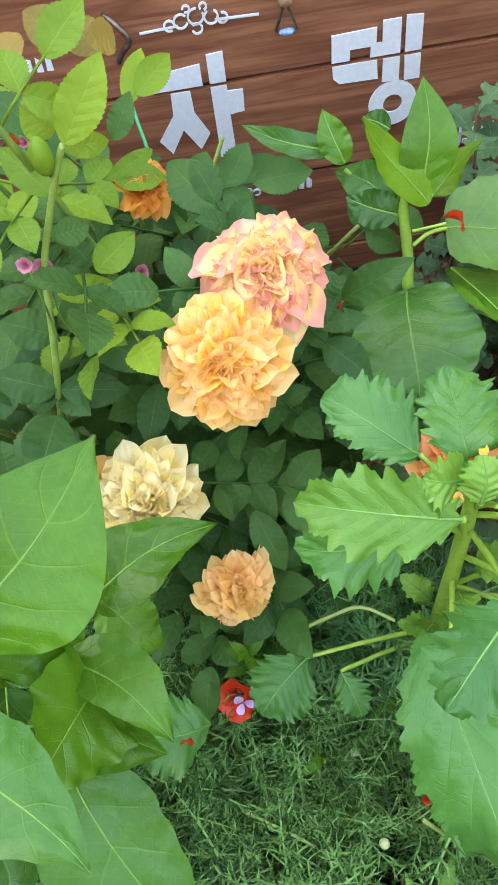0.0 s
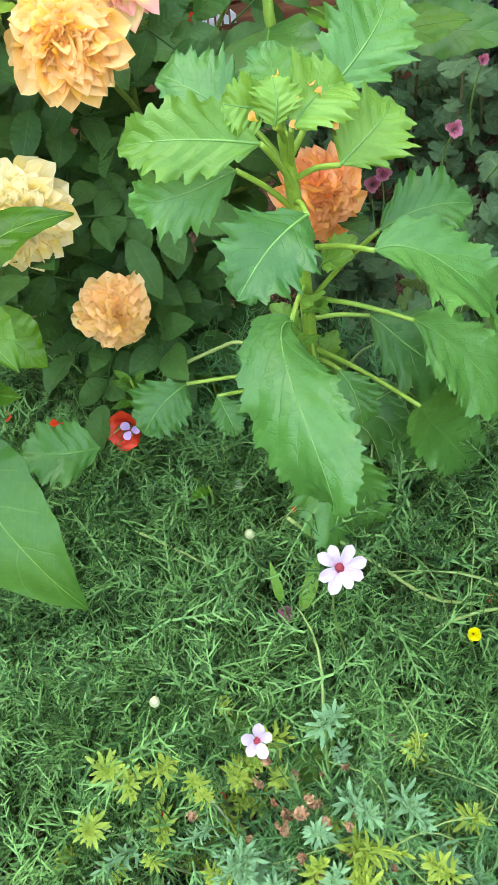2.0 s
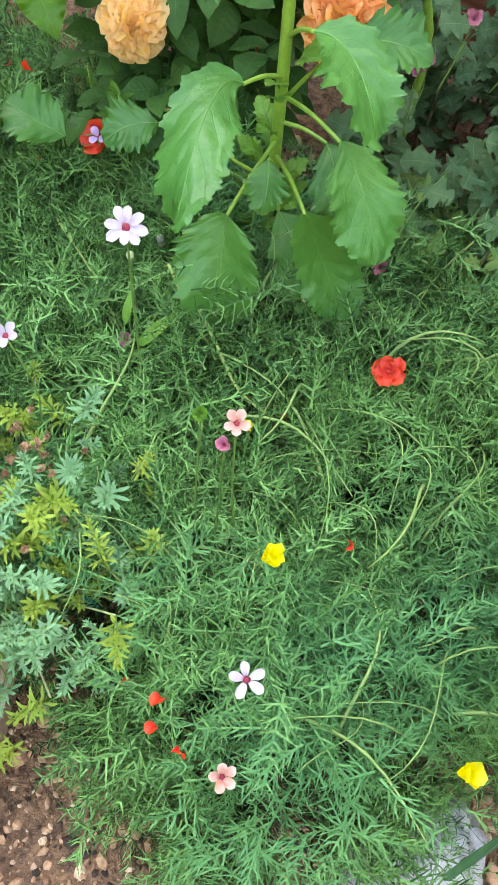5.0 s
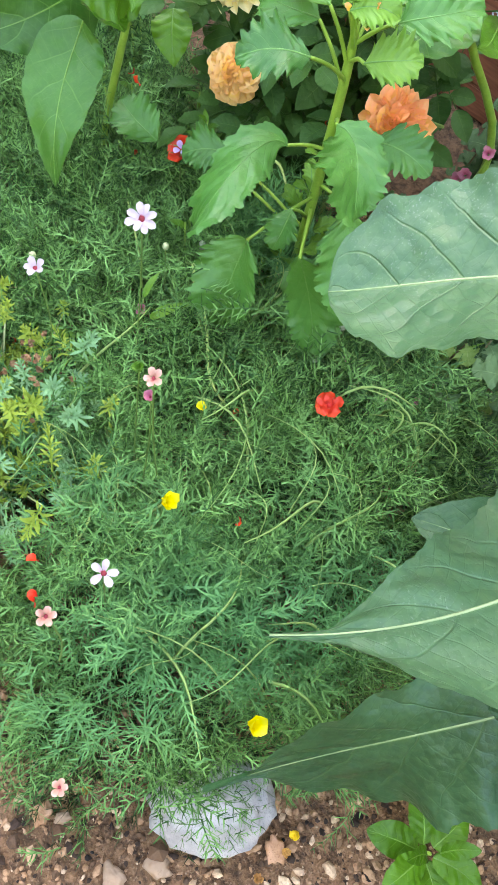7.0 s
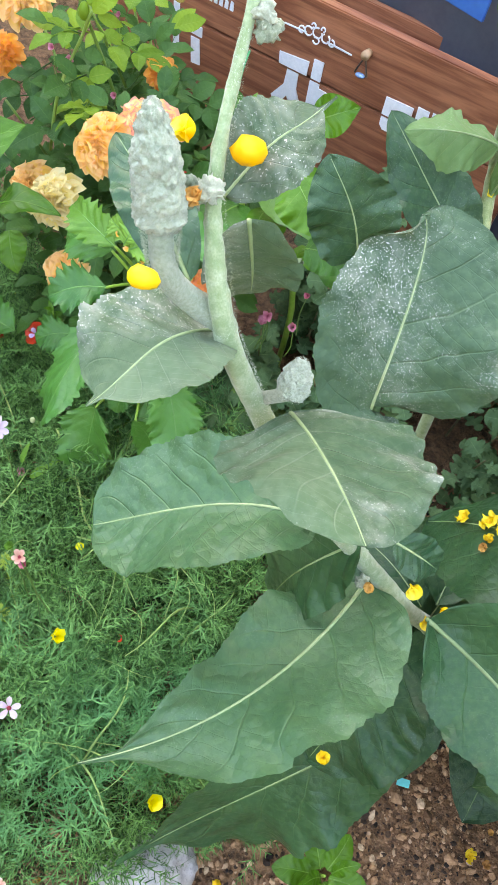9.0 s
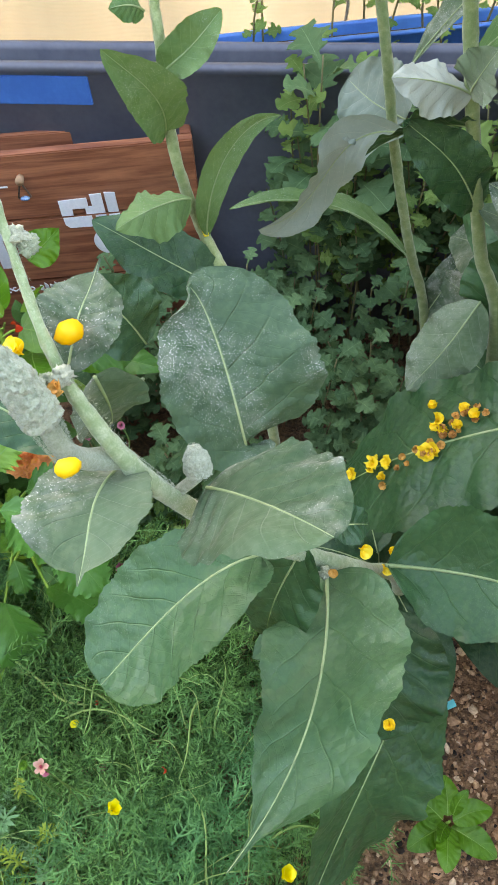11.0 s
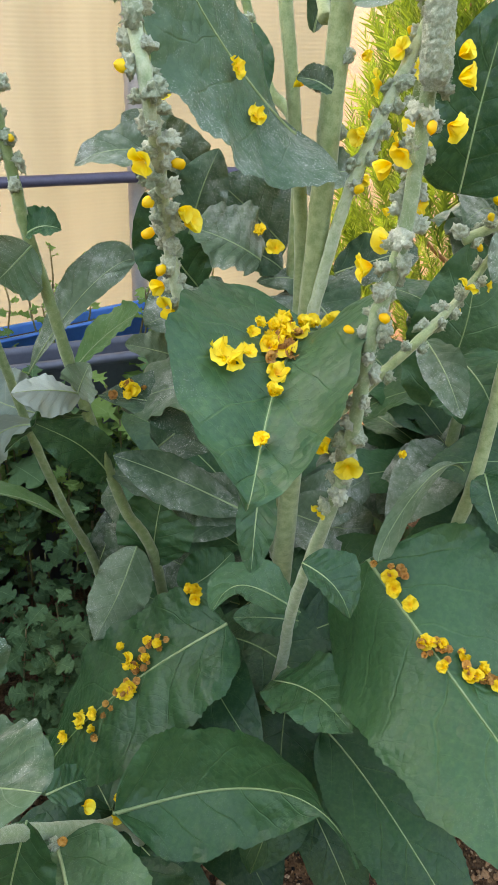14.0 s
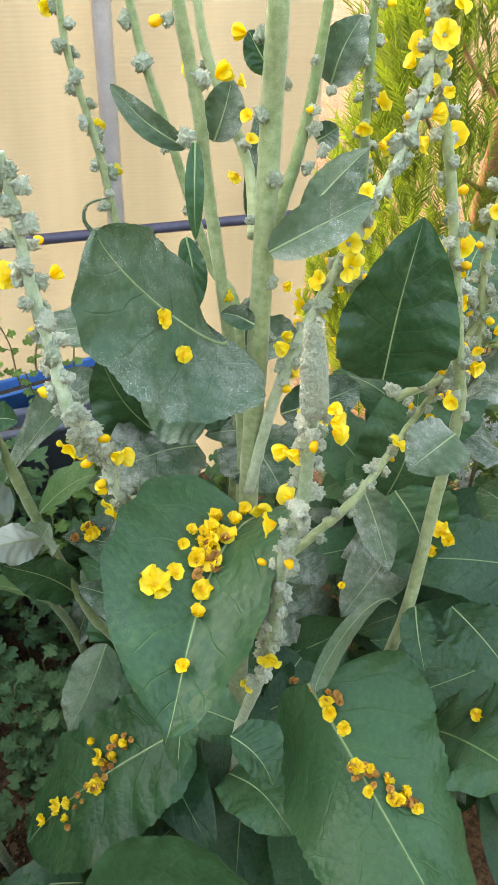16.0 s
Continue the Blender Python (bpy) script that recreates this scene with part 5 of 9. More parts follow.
down(m4, [(0.847, 0.130, 0.851), (0.847, 0.116, 1.003), (0.857, 0.112, 1.087), (0.851, 0.106, 1.226)], [0.0075, 0.0070, 0.0066, 0.0060], 4200, 5, 0.0030, WOOL)
# spike at the path's far side, in front of the film
LSP = [(0.895, 0.35, 0.55), (0.785, 0.323, 0.880), (0.739, 0.271, 0.974), (0.725, 0.260, 1.037), (0.692, 0.174, 1.153), (0.685, 0.187, 1.203), (0.679, 0.193, 1.244), (0.676, 0.195, 1.277), (0.674, 0.195, 1.312), (0.672, 0.193, 1.340)]
stem(m4, LSP, [0.008, 0.0074, 0.0066, 0.0060, 0.0056, 0.0052, 0.0048, 0.0042, 0.0036, 0.003], WOOLLY_STEM)
spike(m4, LSP[2:], 43, 0.0085, 1.0, 0.34, 0.008, size=1.0)
# branches on the other side
RB1 = [(0.893, 0.320, 0.902), (0.918, 0.310, 1.057), (0.972, 0.300, 1.208), (1.004, 0.300, 1.271), (1.027, 0.312, 1.313), (1.041, 0.325, 1.372), (1.039, 0.327, 1.421)]
stem(m4, RB1, [0.0075, 0.0065, 0.0055, 0.0046, 0.0040, 0.0036, 0.0032], WOOLLY_STEM)
spike(m4, RB1[1:], 45, 0.0085, 0.95, 0.62, 0.0065, size=1.0)
RB2 = [(1.03, 0.21, 0.30), (1.06, 0.215, 0.60), (1.080, 0.220, 0.737), (1.104, 0.250, 0.889), (1.111, 0.259, 1.011), (1.103, 0.271, 1.074), (1.096, 0.302, 1.163), (1.085, 0.322, 1.243), (1.066, 0.335, 1.316), (1.060, 0.351, 1.368)]
stem(m4, RB2, [0.010, 0.0094, 0.0088, 0.0082, 0.0076, 0.0072, 0.0066, 0.0060, 0.0055, 0.005])
spike(m4, RB2[4:], 47, 0.013, 0.95, 0.60, 0.0095, size=1.0)
RB3 = [(0.888, 0.270, 0.799), (0.952, 0.253, 0.879), (1.008, 0.263, 0.920), (1.113, 0.348, 0.924), (1.150, 0.337, 1.017), (1.176, 0.335, 1.111)]
stem(m4, RB3, [0.0068, 0.0060, 0.0054, 0.0050, 0.0046, 0.0040])
spike(m4, RB3[1:], 49, 0.015, 1.0, 0.25, 0.009, size=0.95)
RB4 = [(1.121, 0.530, 0.931), (1.108, 0.525, 1.109), (1.087, 0.512, 1.250), (1.081, 0.512, 1.340), (1.079, 0.520, 1.399)]
stem(m4, RB4, [0.007, 0.0064, 0.0058, 0.0052, 0.0046])
spike(m4, RB4, 51, 0.015, 0.9, 0.75, 0.0095, size=1.15)
RB5 = [(1.088, 0.350, 0.975), (1.170, 0.335, 1.029), (1.162, 0.340, 1.146), (1.173, 0.355, 1.241)]
stem(m4, RB5, [0.007, 0.006, 0.0052, 0.0045])
spike(m4, RB5, 53, 0.012, 1.0, 0.7, 0.0095, size=1.2)
spike(m4, [(0.840, 0.543, 1.313), (0.829, 0.556, 1.375)], 55, 0.02, 0.9, 0.2, 0.009, size=1.1)
spike(m4, [(0.959, 0.362, 1.255), (0.967, 0.385, 1.350)], 56, 0.02, 0.9, 0.3, 0.009, size=1.0)
spike(m4, [(0.848, 0.379, 1.287), (0.835, 0.383, 1.382)], 57, 0.04, 0.8, 0.9, 0.012, size=1.2)
MAIN = [(0.898, 0.330, 1.100), (0.901, 0.337, 1.215), (0.905, 0.347, 1.311), (0.900, 0.333, 1.389)]
spike(m4, MAIN, 61, 0.030, 0.9, 0.45, 0.014, size=0.9)
spike(m4, [(0.925, 0.451, 1.228), (0.909, 0.473, 1.278), (0.890, 0.491, 1.332)], 62, 0.022, 0.9, 0.35, 0.010, size=0.9)
spike(m4, [(0.890, 0.476, 1.121), (0.859, 0.521, 1.245)], 63, 0.030, 0.8, 0.25, 0.008, size=0.8)
# its great leaves
part("leaf_tip", tube_mesh([under(m4, p) for p in ((0.739, 0.294, 1.240), (0.731, 0.296, 1.252), (0.735, 0.297, 1.264), (0.750, 0.295, 1.269))], [0.0022, 0.0016, 0.0012, 0.0006], 6), MULLEIN_SPECK, m4, "hooked drying tip of a great leaf")
NF = (-0.50, -0.23, 0.83)
LEAF_F = bent_leaf(m4, ((0.869, 0.239, 0.940), (0.783, 0.165, 1.004), (0.745, 0.077, 0.906), (0.719, 0.032, 0.926)), (0.080, 0.102), (21, -9), (24, 34), 0.24, 0.90, 0.30, seed=11, wave=0.06, tooth=0.015, rib_r=0.0018)
LEAF_G = bent_leaf(m4, ((0.865, 0.334, 1.098), (0.849, 0.306, 1.103), (0.757, 0.302, 1.188), (0.737, 0.293, 1.245)), (0.099, 0.063), (-29, -76), (8, -5), 0.46, 0.60, 0.40, 0.0, MULLEIN_SPECK, seed=12, wave=0.08, rib_r=0.0021)
LEAF_H = bent_leaf(m4, ((0.941, 0.200, 0.665), (0.963, 0.154, 0.623), (0.978, -0.006, 0.620), (1.010, -0.193, 0.559)), (0.131, 0.136), (61, -33), (-21, -31), 0.19, 0.60, 0.40, 0.0, MULLEIN_DARK, seed=13, wave=0.06, quilt=0.022, rib_r=0.0024)
# upper leaf in shadow: its shade comes from the darker leaf colour
big_leaf(m4, (1.033, 0.299, 1.045), (1.053, 0.310, 1.220), 0.138, (-0.35, -0.75, 0.10), MULLEIN_DARK, fold=30, rise=10, fall=-10, wave=0.14, belly=0.36, tipness=0.8, foot=0.4, sweep=0.02)
big_leaf(m4, (0.892, 0.300, 1.206), (0.980, 0.285, 1.252), 0.050, toward((-0.41, -0.84, 0.35), 0.1), MULLEIN_DUSTY, fold=24, rise=14, fall=-26, wave=0.12, belly=0.5, tipness=0.8)
big_leaf(m4, (0.926, 0.315, 1.227), (0.990, 0.320, 1.286), 0.046, toward((-0.30, -0.80, 0.45), 0.2), MULLEIN_DUSTY, fold=-30, rise=18, fall=-16, wave=0.12, belly=0.5, tipness=0.9)
LEAF_LOW = bent_leaf(m4, ((0.797, 0.265, 0.535), (0.767, 0.254, 0.531), (0.631, 0.275, 0.462), (0.556, 0.288, 0.304)), (0.103, 0.095), (-12, 3), (-7, 7), 0.66, 0.70, 0.45, 0.0, MULLEIN_DARK, seed=14, wave=0.08, quilt=0.016, rib_r=0.0024)
# dusty leaves round the middle of the tall stems
for b, t, w, nrm, mt, kw in (
        ((0.811, 0.500, 1.014), (0.686, 0.500, 1.034), 0.060, toward((-0.28, -0.93, 0.23), 0.5), MULLEIN_DUSTY, dict(rise=45, fall=-75, fold=22)),
        ((0.836, 0.520, 1.012), (0.743, 0.520, 1.081), 0.085, (-0.24, -0.95, 0.22), MULLEIN_DUSTY, dict(rise=15, fall=-25, fold=14)),
        ((0.799, 0.450, 0.969), (0.831, 0.450, 1.059), 0.062, (-0.28, -0.92, 0.27), MULLEIN_DUSTY, dict(rise=10, fall=-15, fold=-16)),
        ((0.921, 0.460, 0.940), (0.835, 0.470, 1.021), 0.110, toward((-0.34, -0.89, 0.30), 0.3), MULLEIN_SPECK, dict(rise=10, fall=-20, fold=10)),
        ((0.911, 0.440, 0.921), (0.793, 0.430, 0.978), 0.058, toward((-0.32, -0.88, 0.34), 0.4), MULLEIN_DUSTY, dict(rise=20, fall=-30, fold=18)),
        ((0.913, 0.440, 1.018), (0.995, 0.440, 1.030), 0.058, toward((-0.43, -0.87, 0.25), 0.4), MULLEIN_DUSTY, dict(rise=25, fall=-45, fold=20)),
        ((0.980, 0.440, 0.910), (1.092, 0.440, 0.934), 0.066, toward((-0.48, -0.81, 0.34), 0.3), MULLEIN_SPECK, dict(rise=25, fall=-40, fold=14)),
        ((0.949, 0.420, 0.889), (0.867, 0.410, 0.922), 0.045, toward((-0.37, -0.84, 0.39), 0.6), MULLEIN_DUSTY, dict(rise=45, fall=-60, fold=-20)),
        ((1.162, 0.440, 0.690), (1.199, 0.460, 0.930), 0.150, (-0.56, -0.73, 0.40), MULLEIN, dict(rise=12, fall=-18, fold=9)),
        ((0.816, 0.470, 0.897), (0.759, 0.490, 1.005), 0.085, (-0.31, -0.89, 0.32), MULLEIN_DARK, dict(rise=12, fall=-20, fold=12)),
        ((0.788, 0.460, 0.810), (0.723, 0.460, 0.836), 0.050, toward((-0.28, -0.85, 0.45), 0.5), MULLEIN_PALE, dict(rise=30, fall=-30, fold=16)),
        ((0.761, 0.460, 0.680), (0.861, 0.460, 0.790), 0.105, (-0.32, -0.79, 0.52), MULLEIN_SPECK, dict(rise=10, fall=-15, fold=8))):
    big_leaf(m4, b, t, w, nrm, mt, wave=0.20, **kw)
LEAF_FOLD = bent_leaf(m4, ((0.829, 0.366, 0.730), (0.764, 0.363, 0.795), (0.777, 0.359, 0.808), (0.680, 0.411, 0.801)), (0.042, 0.066), (-24, -18), (11, 5), 0.49, 0.80, 0.60, 0.0, MULLEIN_SPECK, seed=15, wave=0.05)
bent_leaf(m4, ((0.842, 0.344, 0.644), (0.777, 0.359, 0.688), (0.734, 0.367, 0.718), (0.689, 0.387, 0.731)), (0.041, 0.030), (-20, -41), (6, 1), 0.46, 0.80, 0.60, 0.0, MULLEIN_DUSTY, seed=16, wave=0.06)
big_leaf(m4, (0.861, 0.360, 0.612), (0.690, 0.420, 0.679), 0.09, toward((-0.28, -0.74, 0.62), 0.7), MULLEIN_DUSTY, fold=14, rise=25, fall=-20)
bent_leaf(m4, ((1.062, 0.221, 0.751), (1.036, 0.250, 0.786), (0.925, 0.186, 0.658), (0.940, 0.172, 0.688)), (0.021, 0.012), (29, -8), (24, 18), 0.46, 0.60, 0.60, 0.0, MULLEIN_PALE, seed=19, wave=0.05, rib_r=0.0012)
bent_leaf(m4, ((0.917, 0.193, 0.366), (0.955, 0.090, 0.360), (0.975, -0.020, 0.310), (1.010, -0.120, 0.260)), (0.062, 0.070), (19, -10), (8, 6), 0.40, 0.80, 0.50, 0.0, MULLEIN_DARK, seed=20, wave=0.06, rib_r=0.0014)
big_leaf(m4, (1.085, 0.212, 0.748), (1.059, 0.136, 0.726), 0.045, toward((-0.42, -0.48, 0.77), 0.3), MULLEIN_DARK, fold=10)
big_leaf(m4, (1.154, 0.222, 0.710), (1.176, 0.102, 0.696), 0.085, toward((-0.49, -0.43, 0.75), 0.4), MULLEIN_DARK, fold=8)
big_leaf(m4, (1.122, 0.159, 0.531), (1.158, 0.024, 0.616), 0.17, toward((-0.46, -0.35, 0.82), 0.5), MULLEIN_DARK, fold=8)
big_leaf(m4, (1.089, 0.229, 1.010), (1.026, 0.211, 0.989), 0.070, toward((-0.50, -0.62, 0.61), 0.3), MULLEIN_DUSTY, fold=10, rise=30, fall=-20, belly=0.45, tipness=0.8)
big_leaf(m4, (1.162, 0.319, 0.986), (1.209, 0.397, 1.045), 0.07, (0.4, 0.2, 0.3), MULLEIN_DUSTY, fold=20)
big_leaf(m4, (1.043, 0.318, 0.873), (1.033, 0.212, 0.833), 0.05, (-0.42, -0.60, 0.69), MULLEIN_DUSTY, fold=12)
big_leaf(m4, (1.105, 0.332, 0.835), (1.111, 0.238, 0.790), 0.12, (-0.46, -0.57, 0.68), MULLEIN_DARK, fold=8)
bent_leaf(m4, ((0.865, 0.206, 0.595), (0.805, 0.204, 0.663), (0.794, 0.253, 0.639), (0.753, 0.196, 0.642)), (0.030, 0.039), (-26, 26), (11, 11), 0.44, 0.80, 0.60, 0.0, MULLEIN, seed=17, wave=0.05, rib_r=0.0014)
bent_leaf(m4, ((0.796, 0.088, 0.803), (0.811, 0.074, 0.799), (0.822, 0.059, 0.794), (0.826, 0.045, 0.769)), (0.036, 0.023), (-2, -7), (12, 14), 0.45, 0.80, 0.60, 0.0, MULLEIN, seed=18, wave=0.05, rib_r=0.0010)
big_leaf(m4, (0.874, 0.223, 0.559), (0.799, 0.251, 0.560), 0.050, toward((-0.16, -0.48, 0.86), 0.4), MULLEIN, fold=12)
big_leaf(m4, (0.754, 0.094, 0.900), (0.732, 0.048, 0.847), 0.035, (-0.12, -0.49, 0.86), MULLEIN, fold=28)
big_leaf(m4, (0.847, 0.220, 0.460), (0.892, 0.095, 0.504), 0.10, toward((-0.20, -0.39, 0.90), 0.4), MULLEIN_DARK, fold=10)
big_leaf(m4, (0.862, 0.390, 0.956), (0.792, 0.418, 0.987), 0.10, toward((-0.20, -0.78, 0.60), 0.5), MULLEIN_DUSTY, fold=14, wave=0.15)
big_leaf(m4, (0.914, 0.414, 0.910), (0.938, 0.325, 0.885), 0.11, toward((-0.30, -0.71, 0.64), 0.4), MULLEIN_DUSTY, fold=10)
big_leaf(m4, (0.874, 0.467, 0.860), (0.736, 0.409, 0.884), 0.12, toward((-0.15, -0.75, 0.65), 0.6), MULLEIN_DUSTY, fold=12, wave=0.16)
big_leaf(m4, (0.863, 0.311, 0.853), (0.708, 0.418, 0.776), 0.12, toward((-0.13, -0.69, 0.71), 0.7), MULLEIN_DUSTY, fold=10, wave=0.14)
big_leaf(m4, (0.842, 0.364, 1.286), (0.834, 0.337, 1.208), 0.018, (-0.27, -0.92, 0.28), MULLEIN_DARK, fold=18, wave=0.14)
big_leaf(m4, (0.869, 0.396, 1.275), (0.888, 0.404, 1.326), 0.04, (-0.29, -0.91, 0.28), MULLEIN_DUSTY, fold=18, wave=0.14)
big_leaf(m4, (0.844, 0.402, 1.269), (0.783, 0.430, 1.319), 0.030, (-0.26, -0.92, 0.29), MULLEIN_DUSTY, fold=34, wave=0.14)
big_leaf(m4, (0.914, 0.374, 1.336), (0.896, 0.388, 1.367), 0.03, (-0.36, -0.91, 0.21), MULLEIN_DARK, fold=18, wave=0.14)
big_leaf(m4, (0.936, 0.467, 1.166), (0.953, 0.499, 1.278), 0.035, (-0.33, -0.87, 0.37), MULLEIN_DUSTY, fold=18, wave=0.14)
big_leaf(m4, (0.876, 0.288, 1.142), (0.849, 0.303, 1.150), 0.030, (-0.32, -0.81, 0.49), MULLEIN_DUSTY, fold=44, wave=0.14)
big_leaf(m4, (0.995, 0.423, 1.313), (1.020, 0.422, 1.372), 0.048, (-0.43, -0.88, 0.22), MULLEIN_DUSTY, fold=18, wave=0.14)
big_leaf(m4, (0.846, 0.411, 1.179), (0.840, 0.376, 1.106), 0.03, (-0.25, -0.89, 0.39), MULLEIN_DARK, fold=18, wave=0.14)
big_leaf(m4, (0.982, 0.415, 1.263), (1.002, 0.410, 1.277), 0.03, (-0.41, -0.87, 0.28), MULLEIN_DUSTY, fold=18, wave=0.14)

# low leaves round its foot
lr = random.Random(77)
for i in range(34):
    a = lr.uniform(0, 6.28)
    cx, cy = (0.93, 0.33) if i % 2 else (0.80, 0.42)
    r0, r1 = lr.uniform(0.01, 0.05), lr.uniform(0.22, 0.40)
    z0 = lr.uniform(0.02, 0.42)
    z1 = z0 + lr.uniform(-0.14, 0.06)
    b = Vector((cx + r0 * math.cos(a), cy + r0 * math.sin(a), z0))
    t = Vector((cx + r1 * math.cos(a), cy + r1 * math.sin(a), max(z1, -0.02)))
    if (t.y < 0.10 and t.x < 0.95) or t.x < 0.60 or (t.y > 0.95):
        continue
    big_leaf(m4 if i % 2 else m3b, b, t, lr.uniform(0.10, 0.17), toward((lr.uniform(-0.5, 0.5), -0.6, 0.3), 0.6), MULLEIN_DARK, fold=10, rise=25, fall=-30, nu=18, nv=6, wave=0.14, seed=i)

for i in range(26):
    a = lr.uniform(-0.6, 2.6)
    z0 = lr.uniform(0.12, 0.62)
    b = Vector((0.92 + 0.03 * math.cos(a), 0.46 + 0.03 * math.sin(a), z0))
    r1 = lr.uniform(0.16, 0.28)
    t = b + Vector((r1 * math.cos(a), r1 * math.sin(a), lr.uniform(-0.08, 0.12)))
    big_leaf(m4, b, t, lr.uniform(0.09, 0.14), (lr.uniform(-0.5, 0.2), -0.7, lr.uniform(0.3, 0.7)), MULLEIN_DARK if i % 3 else MULLEIN_DUSTY, fold=12, rise=25, fall=-30, nu=18, nv=6, wave=0.2, seed=900 + i)

m5 = mullein((1.30, 0.55, GROUND), "broad mullein rosette crowded behind the tall one")
stem(m5, [(1.30, 0.55, GROUND - 0.02), (1.30, 0.54, 0.4), (1.29, 0.52, 0.85)], [0.016, 0.013, 0.008])
for i in range(44):
    a = lr.uniform(0, 6.28)
    z0 = lr.uniform(0.0, 1.02)
    r1 = lr.uniform(0.16, 0.36) * (1.1 - 0.5 * z0)
    b = Vector((1.30 + 0.02 * math.cos(a), 0.54 + 0.02 * math.sin(a), z0))
    t = Vector((1.30 + r1 * math.cos(a), 0.54 + r1 * math.sin(a), z0 + lr.uniform(-0.10, 0.10)))
    big_leaf(m5, b, t, lr.uniform(0.09, 0.15), toward((lr.uniform(-0.5, 0.5), -0.6, 0.3), 0.6), MULLEIN_DARK if i % 3 else MULLEIN_DUSTY, fold=10, rise=25, fall=-30, nu=18, nv=6, wave=0.16, seed=500 + i)


m6 = mullein((1.46, 0.30, GROUND), "broad dark mullein rosette past the tall one")
stem(m6, [(1.46, 0.30, GROUND - 0.02), (1.46, 0.30, 0.3), (1.45, 0.29, 0.7)], [0.016, 0.013, 0.008])
for i in range(46):
    a = lr.uniform(0, 6.28)
    z0 = lr.uniform(0.0, 0.70)
    r1 = lr.uniform(0.18, 0.38) * (1.1 - 0.4 * z0)
    b = Vector((1.46 + 0.02 * math.cos(a), 0.30 + 0.02 * math.sin(a), z0))
    big_leaf(m6, b, b + Vector((r1 * math.cos(a), r1 * math.sin(a), lr.uniform(-0.10, 0.10))), lr.uniform(0.10, 0.16), toward((lr.uniform(-0.7, 0.2), -0.6, 0.3), 0.5), MULLEIN_DARK if i % 4 else MULLEIN_DUSTY, fold=10, rise=25, fall=-30, nu=18, nv=6, wave=0.2, seed=1500 + i)
for i in range(16):
    a = lr.uniform(1.2, 5.2)
    b = Vector((0.64 + 0.02 * math.cos(a), 0.26 + 0.02 * math.sin(a), lr.uniform(-0.06, 0.22)))
    r1 = lr.uniform(0.13, 0.22)
    big_leaf(m1, b, b + Vector((r1 * math.cos(a), r1 * math.sin(a), lr.uniform(-0.06, 0.02))), lr.uniform(0.08, 0.12), toward((lr.uniform(-0.5, 0.3), -0.5, 0.4), 0.6), MULLEIN_DARK, fold=10, rise=25, fall=-30, nu=18, nv=6, wave=0.2, seed=1700 + i)


# fallen flowers lying on the leaves
LANDING = []
for leaf in (LEAF_F, LEAF_G, LEAF_H, LEAF_LOW, LEAF_FOLD):
    w = Matrix.Translation(leaf.parent.location) @ leaf.matrix_basis
    LANDING.append(BVHTree.FromPolygons([w @ v.co for v in leaf.data.vertices], [tuple(q.vertices) for q in leaf.data.polygons]))


def settle(p):
    """The nearest place on a leaf's upper face, and which way that face looks."""
    fall = Vector((0.15, 0.5, -0.8)).normalized()
    hits = []
    for tree in LANDING:
        loc, nor, _, d = tree.ray_cast(Vector(p) - fall * 0.10, fall, 0.25)
        if loc is not None:
            hits.append((d, loc, nor if nor.z > 0 else -nor))
    if hits:
        d, loc, nor = min(hits, key=lambda h: h[0])
        return loc + nor * 0.003, nor
    best = None
    for tree in LANDING:
        loc, nor, _, d = tree.find_nearest(Vector(p))
        if d < 0.07 and (best is None or d < best[0]):
            best = (d, loc, nor if nor.z > 0 else -nor)
    if best is None:
        return Vector(p), Vector((-0.2, -0.4, 0.8))
    return best[1] + best[2] * 0.003, best[2]


def lay(p, me, tilt, spin, size, label):
    q, nor = settle(p)
    ob = part("fallen_flower", me, None, m=aim(q, nor + Vector(tilt), spin, size))
    return tagged(ob, label, "flower", "fallen flowers")


def fallen(place, n, spread, seed, fresh=0.5, way=(0.3, -0.4, 0.8), along=(0, 0, 0)):
    rr = random.Random(seed)
    for i in range(n):
        k = rr.uniform(-1, 1)
        p = Vector(place) + Vector(along) * k + Vector((rr.gauss(0, 1), rr.gauss(0, 1), rr.gauss(0, 0.35))) * spread
        ok = rr.random() < fresh
        lay(p, rr.choice(FALLEN if ok else DRIED), (rr.gauss(0, 0.6), rr.gauss(0, 0.6), 0), rr.uniform(0, 6), rr.uniform(0.8, 1.3),
            "fallen yellow mullein flower lying on a leaf" if ok else "withered brown-orange mullein flower on a leaf")


